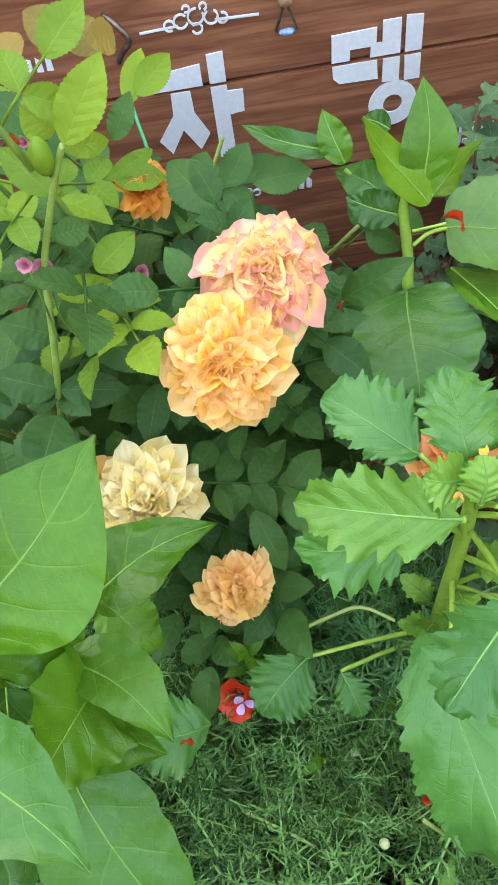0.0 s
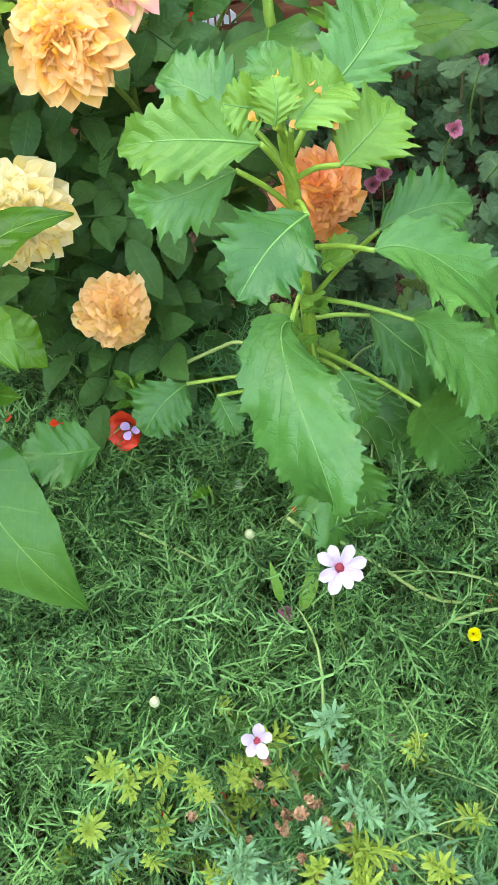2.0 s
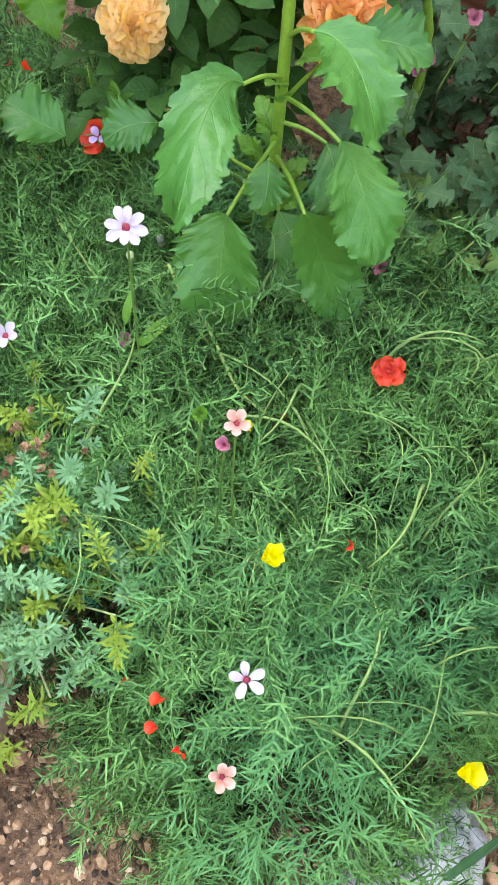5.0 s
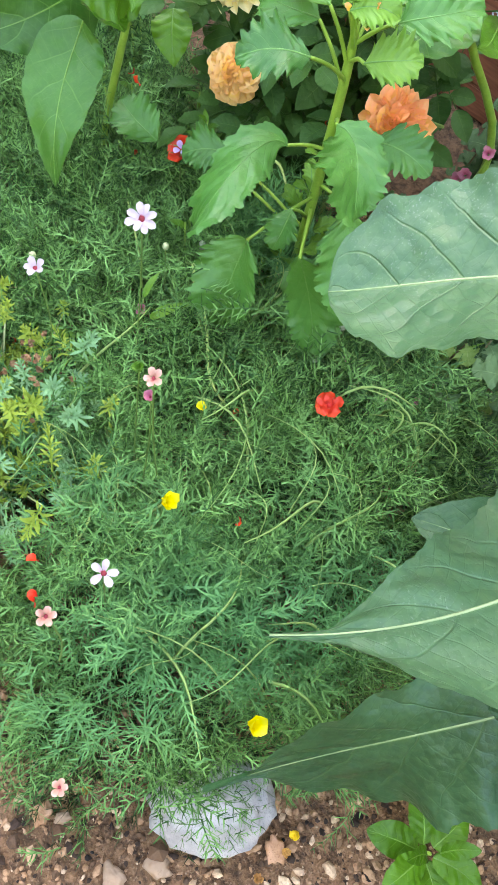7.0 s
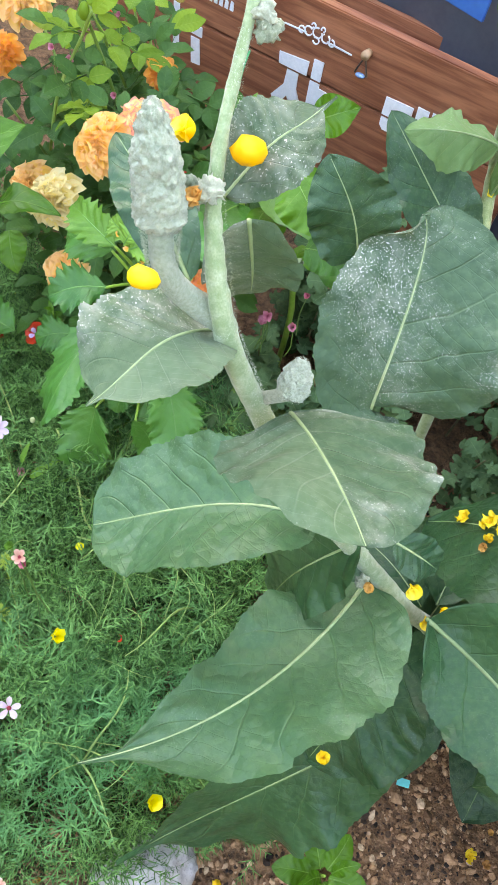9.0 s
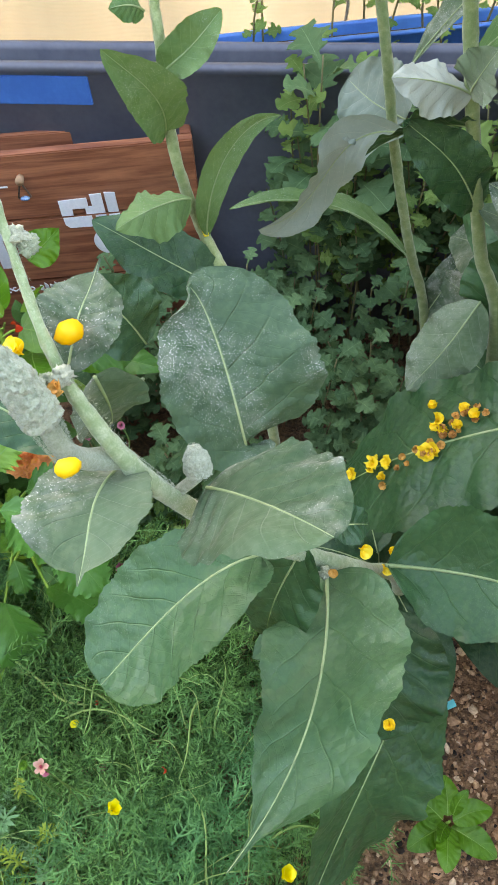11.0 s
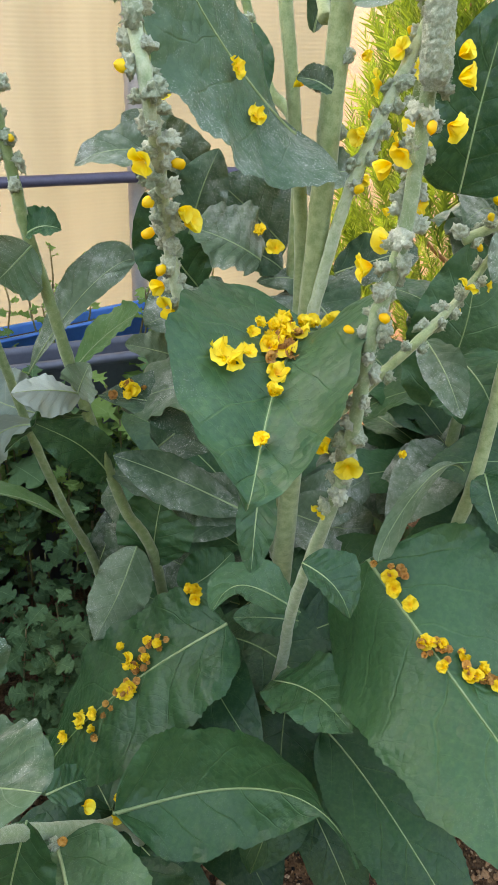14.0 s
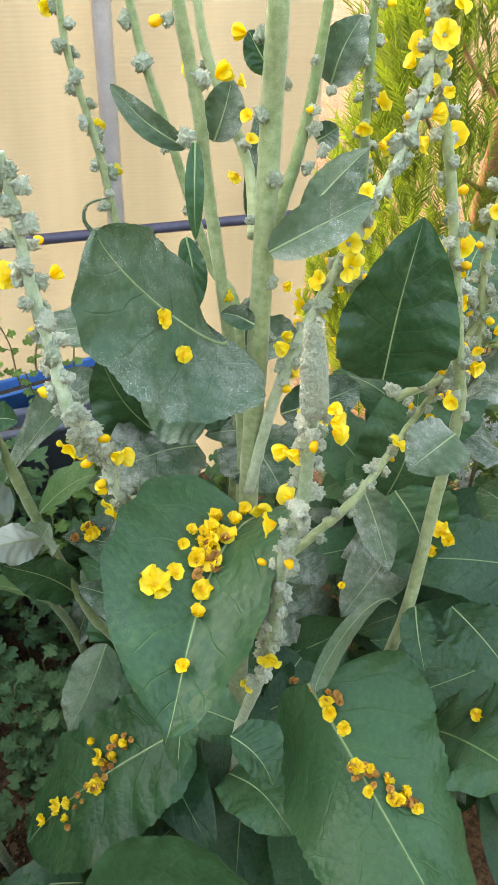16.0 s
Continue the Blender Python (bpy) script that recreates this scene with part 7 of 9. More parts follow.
stem(fb, [(0.051, 0.478, 0.417), (0.025, 0.516, 0.412), (0.007, 0.524, 0.422)], 0.002, SERR_STEM, 6)
part("seed_stalk", tube_mesh([under(fb, p) for p in ((0.057, 0.458, 0.418), (0.079, 0.452, 0.430))], 0.0012, 5), SERR_STEM, fb)

# ---- toothed plant ----
tp = thing("toothed_plant", (0.095, 0.25, GROUND), "bright green plant with coarsely toothed crinkled leaves", "plant")
stem(tp, [(0.095, 0.25, GROUND), (0.093, 0.25, 0.10), (0.090, 0.248, 0.25), (0.086, 0.245, 0.37), (0.082, 0.243, 0.42)], [0.0068, 0.0064, 0.0060, 0.0052, 0.0036], SERR_STEM, 12)


def toothed_leaf(base, tip, width, normal, mat=None, stalk=None, count=7, depth=0.26, seed=0, **kw):
    base, tip = Vector(base), Vector(tip)
    opts = dict(nu=110, nv=18, rise=22, fall=-34, fold=10, wave=0.16, waves=2.2, quilt=0.015, lead=0.26)
    opts.update(kw)
    me, line = leaf_mesh((tip - base).length, width * 1.22, lambda u: np.maximum(ovate(u, 0.40, 0.80, 0.75), 0.03), edge=lambda u: teeth(u + 0.02 * np.sin(u * 23 + seed), count, depth + 0.06, 0.66) * teeth(u + 0.01, count * 3.0, 0.09, 0.6), sweep=((seed * 37) % 11 - 5) * 0.016, seed=seed, **opts)
    ob = part("leaf", me, mat or SERR, tp, m=frame_of(under(tp, base), under(tp, tip), normal))
    part("midrib", tube_mesh([line[i] for i in range(0, len(line), 6)], [0.0010, 0.0002], 6, smooth_steps=2), SERR_RIB, ob)
    if stalk is not None:
        s = Vector(stalk)
        part("petiole", tube_mesh([under(tp, s), under(tp, s.lerp(base, 0.5) + Vector((0, 0, 0.004))), under(tp, base)], [0.0024, 0.0018], 7), SERR_STEM, tp)
    return ob


def toothed_bent(rib, half, roll, fold, belly, tip, stalk, mat=None, seed=0, count=7, jag=0.26):
    ob = bent_leaf(tp, rib, half, roll, fold, belly, tip, 0.6, 0.0, mat or SERR, seed=seed, count=count, jag=jag, lead=0.30, veins=6.0, slant=1.8, quilt=0.024, wave=0.12, nu=110, nv=22, rib_r=0.0009, ribmat=SERR_RIB)
    a, b = Vector(stalk), Vector(rib[0])
    part("petiole", tube_mesh([under(tp, a), under(tp, a.lerp(b, 0.5) + Vector((0, 0, 0.004))), under(tp, b)], [0.0024, 0.0018], 7), SERR_STEM, tp)
    return ob


toothed_bent(((0.053, 0.268, 0.415), (0.046, 0.268, 0.417), (0.013, 0.291, 0.430), (-0.007, 0.305, 0.423)), (0.022, 0.035), (-18, -19), (2, 10), 0.47, 0.70, (0.086, 0.245, 0.385), seed=1)
toothed_bent(((0.080, 0.262, 0.415), (0.079, 0.256, 0.440), (0.073, 0.302, 0.422), (0.071, 0.323, 0.432)), (0.027, 0.036), (-22, 15), (4, 6), 0.46, 0.70, (0.086, 0.245, 0.40), seed=2)
toothed_leaf((0.112, 0.265, 0.432), (0.151, 0.331, 0.454), 0.062, (-0.06, -0.77, 0.64), stalk=(0.086, 0.245, 0.40), seed=3)
toothed_leaf((0.071, 0.213, 0.438), (-0.022, 0.226, 0.430), 0.050, toward((0.16, -0.67, 0.72), 0.2), SERR_PALE, stalk=(0.088, 0.245, 0.37), seed=4)
toothed_leaf((0.052, 0.224, 0.409), (-0.023, 0.214, 0.392), 0.052, (0.19, -0.64, 0.75), stalk=(0.088, 0.245, 0.35), seed=5)
toothed_leaf((0.099, 0.174, 0.417), (0.059, 0.119, 0.406), 0.060, toward((0.08, -0.58, 0.81), 0.1), stalk=(0.088, 0.245, 0.36), seed=6)
toothed_bent(((0.082, 0.191, 0.294), (0.056, 0.172, 0.318), (0.118, 0.052, 0.292), (0.114, 0.046, 0.268)), (0.037, 0.049), (-33, 66), (-12, -22), 0.50, 0.60, (0.090, 0.248, 0.27), seed=3, count=11, jag=0.17)
toothed_leaf((0.090, 0.219, 0.443), (0.122, 0.251, 0.448), 0.050, toward((-0.02, -0.71, 0.71), 0.2), SERR_PALE, stalk=(0.086, 0.245, 0.39), seed=8, fold=22)
toothed_leaf((0.119, 0.226, 0.408), (0.154, 0.265, 0.422), 0.055, (-0.07, -0.70, 0.71), SERR_PALE, stalk=(0.086, 0.245, 0.38), seed=9)
toothed_leaf((0.075, 0.235, 0.445), (0.048, 0.228, 0.456), 0.035, (0.08, -0.71, 0.69), SERR_PALE, stalk=(0.084, 0.245, 0.41), seed=10)
toothed_leaf((0.080, 0.220, 0.444), (0.079, 0.239, 0.464), 0.030, (0.04, -0.72, 0.69), SERR_PALE, stalk=(0.084, 0.245, 0.41), seed=11)
toothed_bent(((0.141, 0.187, 0.371), (0.173, 0.199, 0.378), (0.212, 0.155, 0.361), (0.222, 0.155, 0.337)), (0.032, 0.060), (15, -38), (15, 22), 0.46, 0.60, (0.090, 0.248, 0.31), seed=6, count=11, jag=0.17)
toothed_leaf((0.147, 0.242, 0.333), (0.214, 0.263, 0.336), 0.055, toward((-0.14, -0.63, 0.77), 0.3), stalk=(0.090, 0.25, 0.24), seed=13)
toothed_bent(((0.175, 0.203, 0.276), (0.189, 0.206, 0.265), (0.233, 0.173, 0.254), (0.251, 0.160, 0.211)), (0.043, 0.044), (-10, -1), (-3, 1), 0.47, 0.60, (0.091, 0.25, 0.25), seed=5, count=11, jag=0.17)
toothed_bent(((0.180, 0.147, 0.241), (0.183, 0.168, 0.196), (0.223, 0.167, 0.137), (0.238, 0.155, 0.121)), (0.039, 0.032), (-33, -34), (-12, 9), 0.50, 0.60, (0.092, 0.25, 0.18), seed=7, count=11, jag=0.17)
toothed_leaf((0.118, 0.186, 0.235), (0.137, 0.150, 0.207), 0.04, (-0.05, -0.43, 0.90), stalk=(0.092, 0.25, 0.16), seed=16)
toothed_leaf((-0.020, 0.204, 0.189), (-0.057, 0.159, 0.176), 0.055, toward((0.22, -0.42, 0.88), 0.3), stalk=(0.093, 0.25, 0.14), seed=17, depth=0.18)
toothed_leaf((0.008, 0.196, 0.180), (0.026, 0.164, 0.163), 0.03, (0.13, -0.42, 0.90), stalk=(0.093, 0.25, 0.12), seed=18)
toothed_leaf((-0.100, 0.151, 0.164), (-0.164, 0.137, 0.183), 0.06, toward((0.35, -0.36, 0.87), 0.4), seed=19, depth=0.16)
toothed_bent(((0.109, 0.135, 0.203), (0.105, 0.141, 0.192), (0.131, 0.087, 0.153), (0.132, 0.096, 0.091)), (0.045, 0.052), (4, -43), (11, 23), 0.44, 0.60, (0.092, 0.25, 0.20), seed=4, count=11, jag=0.17)
toothed_leaf((0.144, 0.250, 0.223), (0.242, 0.209, 0.170), 0.075, toward((0.34, -0.61, 0.72), 0.3), stalk=(0.092, 0.25, 0.22), seed=22)
toothed_leaf((0.116, 0.227, 0.134), (0.234, 0.173, 0.071), 0.068, toward((0.33, -0.55, 0.77), 0.3), stalk=(0.093, 0.25, 0.16), seed=23)
for i in range(16):
    q = random.Random(i)
    z = q.uniform(0.06, 0.30)
    a = q.uniform(0, 6.28)
    s = Vector((0.092, 0.249, z))
    toothed_leaf(s + Vector((math.cos(a), math.sin(a), 0.3)) * 0.012, s + Vector((math.cos(a), math.sin(a), 0.6)) * 0.04, 0.022, (0, -0.4, 1), SERR_PALE, seed=60 + i, nu=28, nv=6, count=5)


# ---- feathery carpet ----
def fern_material(name, a, b, c):
    n = Nodes(name)
    i = n.island()
    k = n.noise(6.0, 3.0)
    f = n.math("ADD", n.math("MULTIPLY", i, 0.6), n.math("MULTIPLY", k, 0.6))
    col = n.mix(n.ramp(f, 0.2, 0.95), a, b)
    col = n.mix(n.ramp(n.noise(3.2, 2.0), 0.52, 0.75), col, c)
    return n.done(col, 0.5, None, 0.16, Specular_IOR_Level=0.15)


FERN = fern_material("feathery_green", (0.010, 0.062, 0.014), (0.166, 0.395, 0.114), (0.077, 0.272, 0.099))
# same foliage deeper down: the shade between sprigs is put into this colour
FERN_SHADED = fern_material("feathery_green_shaded", (0.007, 0.028, 0.008), (0.022, 0.060, 0.016), (0.04, 0.045, 0.016))


def ribbon(out, p, d, n, length, width, bend, segs):
    """A bent tapering strip, its quads added to out."""
    v, f = out
    s = d.cross(n).normalized()
    for i in range(segs + 1):
        t = i / segs
        c = p + d * length * t + n * bend * t * t
        w = width * (1 - 0.75 * t) / 2
        v.append(c + s * w), v.append(c - s * w)
        if i:
            k = len(v) - 4
            f.append((k, k + 2, k + 3, k + 1))


def fern_sprig(seed, length=0.05, leaves=4):
    """A shoot with finely cut leaves: each a stalk with pairs of narrow curved segments, most of them forked."""
    rr = random.Random(seed)
    v, f = [], []
    up = Vector((0, 0, 1))
    ribbon((v, f), Vector((0, 0, 0)), up, Vector((1, 0, 0)), length, 0.0017, 0.006, 2)
    for i in range(leaves):
        z = length * (0.15 + 0.85 * i / (leaves - 1))
        a = i * 2.4 + rr.uniform(-0.4, 0.4)
        d = Vector((math.cos(a), math.sin(a), rr.uniform(0.25, 1.2))).normalized()
        n = (up - d * up.dot(d)).normalized()
        L = rr.uniform(0.034, 0.050) * (1.1 - 0.25 * i / leaves)
        bend = rr.uniform(-0.022, 0.004)
        p = Vector((0, 0, z))
        ribbon((v, f), p, d, n, L, 0.0014, bend, 3)
        side = d.cross(n)
        for j in range(7):
            t = 0.16 + 0.135 * j + rr.uniform(-0.02, 0.02)
            for s in (-1, 1):
                at = p + d * L * t + n * bend * t * t
                dd = (d * rr.uniform(0.3, 1.2) + side * s * rr.uniform(0.4, 1.1) + n * rr.uniform(-0.5, 0.7)).normalized()
                nn = (n - dd * n.dot(dd)).normalized()
                seg = 0.0150 * (1.05 - 0.55 * t) * rr.uniform(0.55, 1.35)
                ribbon((v, f), at, dd, nn, seg, 0.0013, rr.uniform(-0.006, 0.005), 2)
                if j < 5:
                    d3 = (dd + d * 0.9 - side * s * rr.uniform(0.0, 0.3)).normalized()
                    ribbon((v, f), at + dd * seg * 0.40, d3, (nn - d3 * nn.dot(d3)).normalized(), seg * 0.55, 0.0013, 0.001, 1)
    v = np.array([tuple(q) for q in v])
    return v, np.array(f), np.zeros((len(v), 2))


def right_edge(y):
    return float(np.interp(y, [-0.36, -0.33, -0.2, -0.08, 0.1, 0.3], [0.44, 0.49, 0.53, 0.585, 0.51, 0.44]))


def front_edge(x):
    return float(np.interp(x, [-0.5, 0.1, 0.22, 0.3, 0.45, 0.55], [-0.33, -0.22, -0.22, -0.25, -0.285, -0.245]))


def canopy(x, y):
    """How high the feathery carpet stands over the soil, 0 past its edge."""
    e = min(right_edge(y) - x, y - front_edge(x), (0.36 - y) * 1.2)
    if e < -0.025:
        return 0.0
    top = 0.200 + 0.030 * noise.noise(Vector((x * 6, y * 6, 2.0))) + 0.022 * noise.noise(Vector((x * 19, y * 19, 5.0)))
    return top * min(1, (e + 0.03) / 0.10) ** 0.55


def carpet(name, count, seed, lo, hi, mat, label, size):
    rr = np.random.default_rng(seed)
    kinds = [fern_sprig(seed * 10 + i, 0.045 + 0.004 * i) for i in range(6)]
    ms = [[] for _ in kinds]
    made = 0
    while made < count:
        x, y = rr.uniform(-0.62, 0.64), rr.uniform(-0.38, 0.36)
        h = canopy(x, y)
        if h <= 0.01:
            continue
        gap = noise.noise(Vector((x * 13, y * 13, 9.0)))
        if gap < -0.12 and rr.uniform() < 0.85:
            continue
        made += 1
        z = GROUND + h * rr.uniform(lo, hi) - 0.035
        out = Vector((rr.normal(0, 0.55), rr.normal(0, 0.55) - 0.12, 1))
        edge = min(right_edge(y) - x, y - front_edge(x))
        if edge < 0.06:
            out += Vector((0.6, 0, -0.2)) if right_edge(y) - x < y - front_edge(x) else Vector((0, -0.8, -0.2))
        s = size * rr.uniform(0.75, 1.3)
        ms[made % 6].append(np.array(aim((x, y, max(z, GROUND)), out, rr.uniform(0, 6.28), s)))
    vs, fs, k = [], [], 0
    for kind, m in zip(kinds, ms):
        v, f, _ = many(kind, m)
        vs.append(v), fs.append(f + k)
        k += len(v)
    ob = part(name, quad_sheet(np.concatenate(vs), np.concatenate(fs), smooth=False), mat)
    return tagged(ob, label, "ground cover", kind="stuff")


carpet("feathery_foliage", 3000, 3, 0.66, 1.10, FERN, "dense feathery green foliage of low annuals", 1.28)
# under layer in the darkened green, so gaps look shaded
carpet("feathery_underlayer", 1100, 4, 0.25, 0.62, FERN_SHADED, "lower tangled feathery foliage with shade put into its colour", 1.1)

# thin arching stalks and seed stems standing over the carpet
ar = random.Random(19)
av, af = [], []
ARCH = fern_material("arching_stalk", (0.12, 0.28, 0.07), (0.30, 0.46, 0.15), (0.26, 0.42, 0.14))
for i in range(95):
    x, y = ar.uniform(0.10, 0.56), ar.uniform(-0.24, 0.30)
    h = canopy(x, y)
    if h < 0.1 or right_edge(y) - x < 0.03:
        continue
    turn = ar.uniform(0, 6.283)
    way = Vector((math.cos(turn), math.sin(turn), 0))
    reach, rise, at = ar.uniform(0.06, 0.17), ar.uniform(0.02, 0.06), Vector((x, y, GROUND + h * 1.02))
    side = Vector((-way.y, way.x, 0))
    width = ar.choice((0.0008, 0.0011, 0.0021))
    k = len(av)
    for j in range(9):
        t = j / 8
        c = at + way * reach * t + Vector((0, 0, 4 * rise * t * (1 - 0.8 * t))) + side * 0.012 * math.sin(t * 4 + turn)
        w = width * (1 - 0.7 * t)
        av += [c + side * w, c + Vector((0, 0, w * 1.2)), c - side * w, c - Vector((0, 0, w * 0.8))]
        if j:
            q = k + 4 * (j - 1)
            af += [(q + n, q + (n + 1) % 4, q + 4 + (n + 1) % 4, q + 4 + n) for n in range(4)]
tagged(part("arching_stalks", quad_sheet(np.array([tuple(v) for v in av]), np.array(af)), ARCH), "thin pale green stalks arching over feathery foliage", "ground cover", kind="stuff")

# ---- low spurge-like patch with whorled narrow leaves ----
SPURGE = leaf_material("whorled_leaf", (0.085, 0.28, 0.13), (0.19, 0.42, 0.20), (0.34, 0.52, 0.32), 0.6, 0.25, 3.0, 1.0)
SPURGE_YELLOW = leaf_material("whorled_leaf_yellowing", (0.16, 0.32, 0.06), (0.33, 0.47, 0.075), (0.42, 0.52, 0.14), 0.6, 0.3, 3.0, 1.0, warm=(0.42, 0.24, 0.05), warmth=0.5)
SILVER = leaf_material("silver_leaf", (0.22, 0.27, 0.25), (0.40, 0.46, 0.44), (0.50, 0.54, 0.50), 0.7, 0.2, 3.0, 1.0)


def whorl_mesh(seed, mat, n=34, height=0.055, leaf=0.015, width=0.0031):
    rr = random.Random(seed)
    out = [(tube_mesh([(0, 0, 0), (0.003, 0.002, height * 0.6), (0.001, 0, height)], [0.0012, 0.0008], 5, smooth_steps=2), Matrix())]
    base = [leaf_mesh(leaf, width, lambda u: ovate(u, 0.6, 0.8, 0.8), nu=5, nv=2, rise=25, fall=-30, fold=12, wave=0.05, seed=seed + j)[0] for j in range(3)]
    for i in range(n):
        f = i / n
        z = height * (0.15 + 0.85 * f)
        el = 10 + 70 * f ** 2
        m = Matrix.Translation((0.002 * f, 0, z)) @ Matrix.Rotation(i * 2.4, 4, "Z") @ Matrix.Rotation(radians(-el + rr.uniform(-12, 12)), 4, "Y") @ Matrix.Scale(rr.uniform(0.75, 1.2) * (1.1 - 0.4 * f), 4)
        out.append((base[i % 3], m))
    me = joined(out, mat)
    for b in base:
        bpy.data.meshes.remove(b)
    return me


WHORLS = [whorl_mesh(i, SPURGE) for i in range(4)] + [whorl_mesh(10 + i, SPURGE_YELLOW) for i in range(4)]
patch = thing("spurge_patch", (0.08, -0.22, GROUND), "low patch of bluish and yellowing whorled shoots", "plant")
wr = random.Random(12)
blue_shoots, yellow_shoots = [[] for _ in range(4)], [[] for _ in range(4)]
for i in range(250):
    x, y = wr.gauss(0.100, 0.085), wr.gauss(-0.215, 0.075)
    if y > -0.05 or y < -0.36 or x > 0.25:
        continue
    if 0.0 < x < 0.13 and y < -0.285:
        continue
    z = 0.075 + wr.uniform(-0.07, 0.045) - max(0, -0.27 - y) * 1.5
    yellow = (noise.noise(Vector((x * 14, y * 14, 3))) + wr.uniform(-0.4, 0.4)) > 0.0
    lean = Vector((wr.gauss(0.1, 0.5), wr.gauss(-0.3, 0.5), 1.0))
    p = Vector((x, y, z))
    (yellow_shoots if yellow else blue_shoots)[i % 4].append(aim(under(patch, p), lean, wr.uniform(0, 6), wr.uniform(0.6, 1.15)))
    if i % 3 == 0:
        part("shoot_stem", tube_mesh([under(patch, p), under(patch, p.lerp(Vector((0.08, -0.21, GROUND)), 0.5) + Vector((0, 0, 0.01))), under(patch, (0.08 + wr.gauss(0, 0.03), -0.21 + wr.gauss(0, 0.03), GROUND))], 0.0011, 5), BUDGREEN, patch)
for shoots, kinds, mt, lb in ((blue_shoots, WHORLS[:4], SPURGE, "bluish whorled shoots"), (yellow_shoots, WHORLS[4:], SPURGE_YELLOW, "yellowing whorled shoots")):
    tagged(part("shoot_mass", joined([(me, m) for me, ms in zip(kinds, shoots) for m in ms], mt), None, patch, lb), kind="stuff")
for i in range(34):
    p = Vector((wr.gauss(0.10, 0.045), wr.gauss(-0.15, 0.03), 0.125 + wr.uniform(-0.03, 0.03)))
    part("dry_leaf", DRY_LEAF[i % 3], None, patch, "withered brown leaf" if i == 0 else "", m=aim(under(patch, p), (wr.gauss(0, 1), wr.gauss(0, 1), 0.6), wr.uniform(0, 6), wr.uniform(0.4, 0.8)))


# ---- small flowers in the carpet ----
DIMSTALK = plain_material("thin_stalk", (0.07, 0.17, 0.03), (0.13, 0.26, 0.05), 60, 0.5)

def stalk_to_ground(ob, place, sway=0.02, r=0.0009, mat=None, seed=0, down=0.2):
    rr = random.Random(seed)
    d = min(down, place[2] - GROUND)
    part("stalk", tube_mesh([(0, 0, -0.002), (rr.uniform(-1, 1) * sway * 0.6, rr.uniform(-1, 1) * sway * 0.6, -d * 0.5), (rr.uniform(-1, 1) * sway, rr.uniform(-1, 1) * sway, -d)], [r, r * 1.3], 6), mat or SERR_STEM, ob)


def small_flower(place, axis, radius, petals, mat, label, seed, heart=HEART, open_deg=75, category="flower", stalk=0.2, width=0.75, group="small flowers in the carpet", crumple=0.12):
    rr = random.Random(seed)
    o = thing("small_flower", place, label, category, group)
    me = petal_mesh(radius, radius * width, 0.68, 20, -15, 0.6, crumple, 8, 6, seed, 0.45, 0.9)
    me.materials.append(mat)
    base = aim((0, 0, 0), axis)
    for i in range(petals):
        m = base @ Matrix.Rotation(radians(360 * i / petals + rr.uniform(-8, 8)), 4, "Z") @ Matrix.Translation((radius * 0.08, 0, 0)) @ Matrix.Rotation(radians(-(90 - open_deg) + rr.uniform(-8, 8)), 4, "Y") @ Matrix.Scale(rr.uniform(0.88, 1.08), 4)
        part("petal", me, None, o, m=m)
    if heart is not None:
        part("flower_heart", lump_mesh(radius * 0.19, seed, 0.5, 2.2, 2, (1, 1, 0.6)), heart, o, "dark red centre", m=base @ Matrix.Translation((0, 0, radius * 0.07)))
    if stalk:
        stalk_to_ground(o, place, 0.010, 0.0007, DIMSTALK, seed, stalk)
    return o


W5 = "white flower with pinkish petals and a dark red centre"
small_flower((0.118, -0.014, 0.325), (0.2, -0.45, 0.85), 0.0150, 8, WHITE, W5, 1, width=0.50)
small_flower((0.067, -0.102, 0.251), (0.1, -0.3, 0.9), 0.0120, 5, WHITE, W5, 2, width=0.62, open_deg=55)
small_flower((0.352, -0.199, 0.202), (0.2, -0.1, 0.95), 0.0135, 5, WHITE, W5, 3, width=0.55)
small_flower((0.476, -0.320, 0.133), (0.1, 0.1, 0.9), 0.0081, 5, BLUSH, "small pale pink flower near bare soil", 4)
PB = "faded salmon pink flower with a dark centre"
small_flower((0.266, -0.097, 0.327), (0.1, -0.35, 0.85), 0.0092, 5, BLUSH, PB, 5, width=0.66, open_deg=60, crumple=0.3)
small_flower((0.371, -0.261, 0.259), (0.2, -0.1, 0.95), 0.0092, 5, BLUSH, PB, 6, width=0.66, open_deg=62, crumple=0.3)
small_flower((0.157, -0.271, 0.183), (0.1, -0.3, 0.9), 0.0078, 5, BLUSH, PB, 7, width=0.7, crumple=0.3, open_deg=45)
small_flower((0.117, -0.261, 0.181), (0, -0.4, 0.8), 0.0067, 5, BLUSH, PB, 8, width=0.7, crumple=0.3, open_deg=40)
small_flower((0.039, -0.226, 0.198), (0, -0.4, 0.8), 0.0074, 5, BLUSH, PB, 9, width=1.0, open_deg=40, heart=None)
small_flower((0.159, -0.073, 0.072), (0, -0.4, 0.8), 0.0067, 5, BLUSH, PB, 10, width=1.0, open_deg=35, heart=None)
small_flower((0.070, 0.024, 0.098), (0.1, -0.5, 0.7), 0.0105, 5, MAGENTA, "little dusky pink flower low in the leaves", 11, open_deg=40)
small_flower((0.256, -0.091, 0.274), (0, -0.4, 0.8), 0.0085, 6, MAGENTA, "dark magenta seed head", 12, heart=HEART, open_deg=35)
YP = "bright yellow poppy-like flower half open"
for q, sd in (((0.311, -0.107, 0.158), 13), ((0.530, -0.147, 0.098), 14)):
    o = small_flower(q, (0.35, 0.1, 0.75), 0.0230, 4, LEMON, YP, sd, None, 20, width=0.62, crumple=0.35)
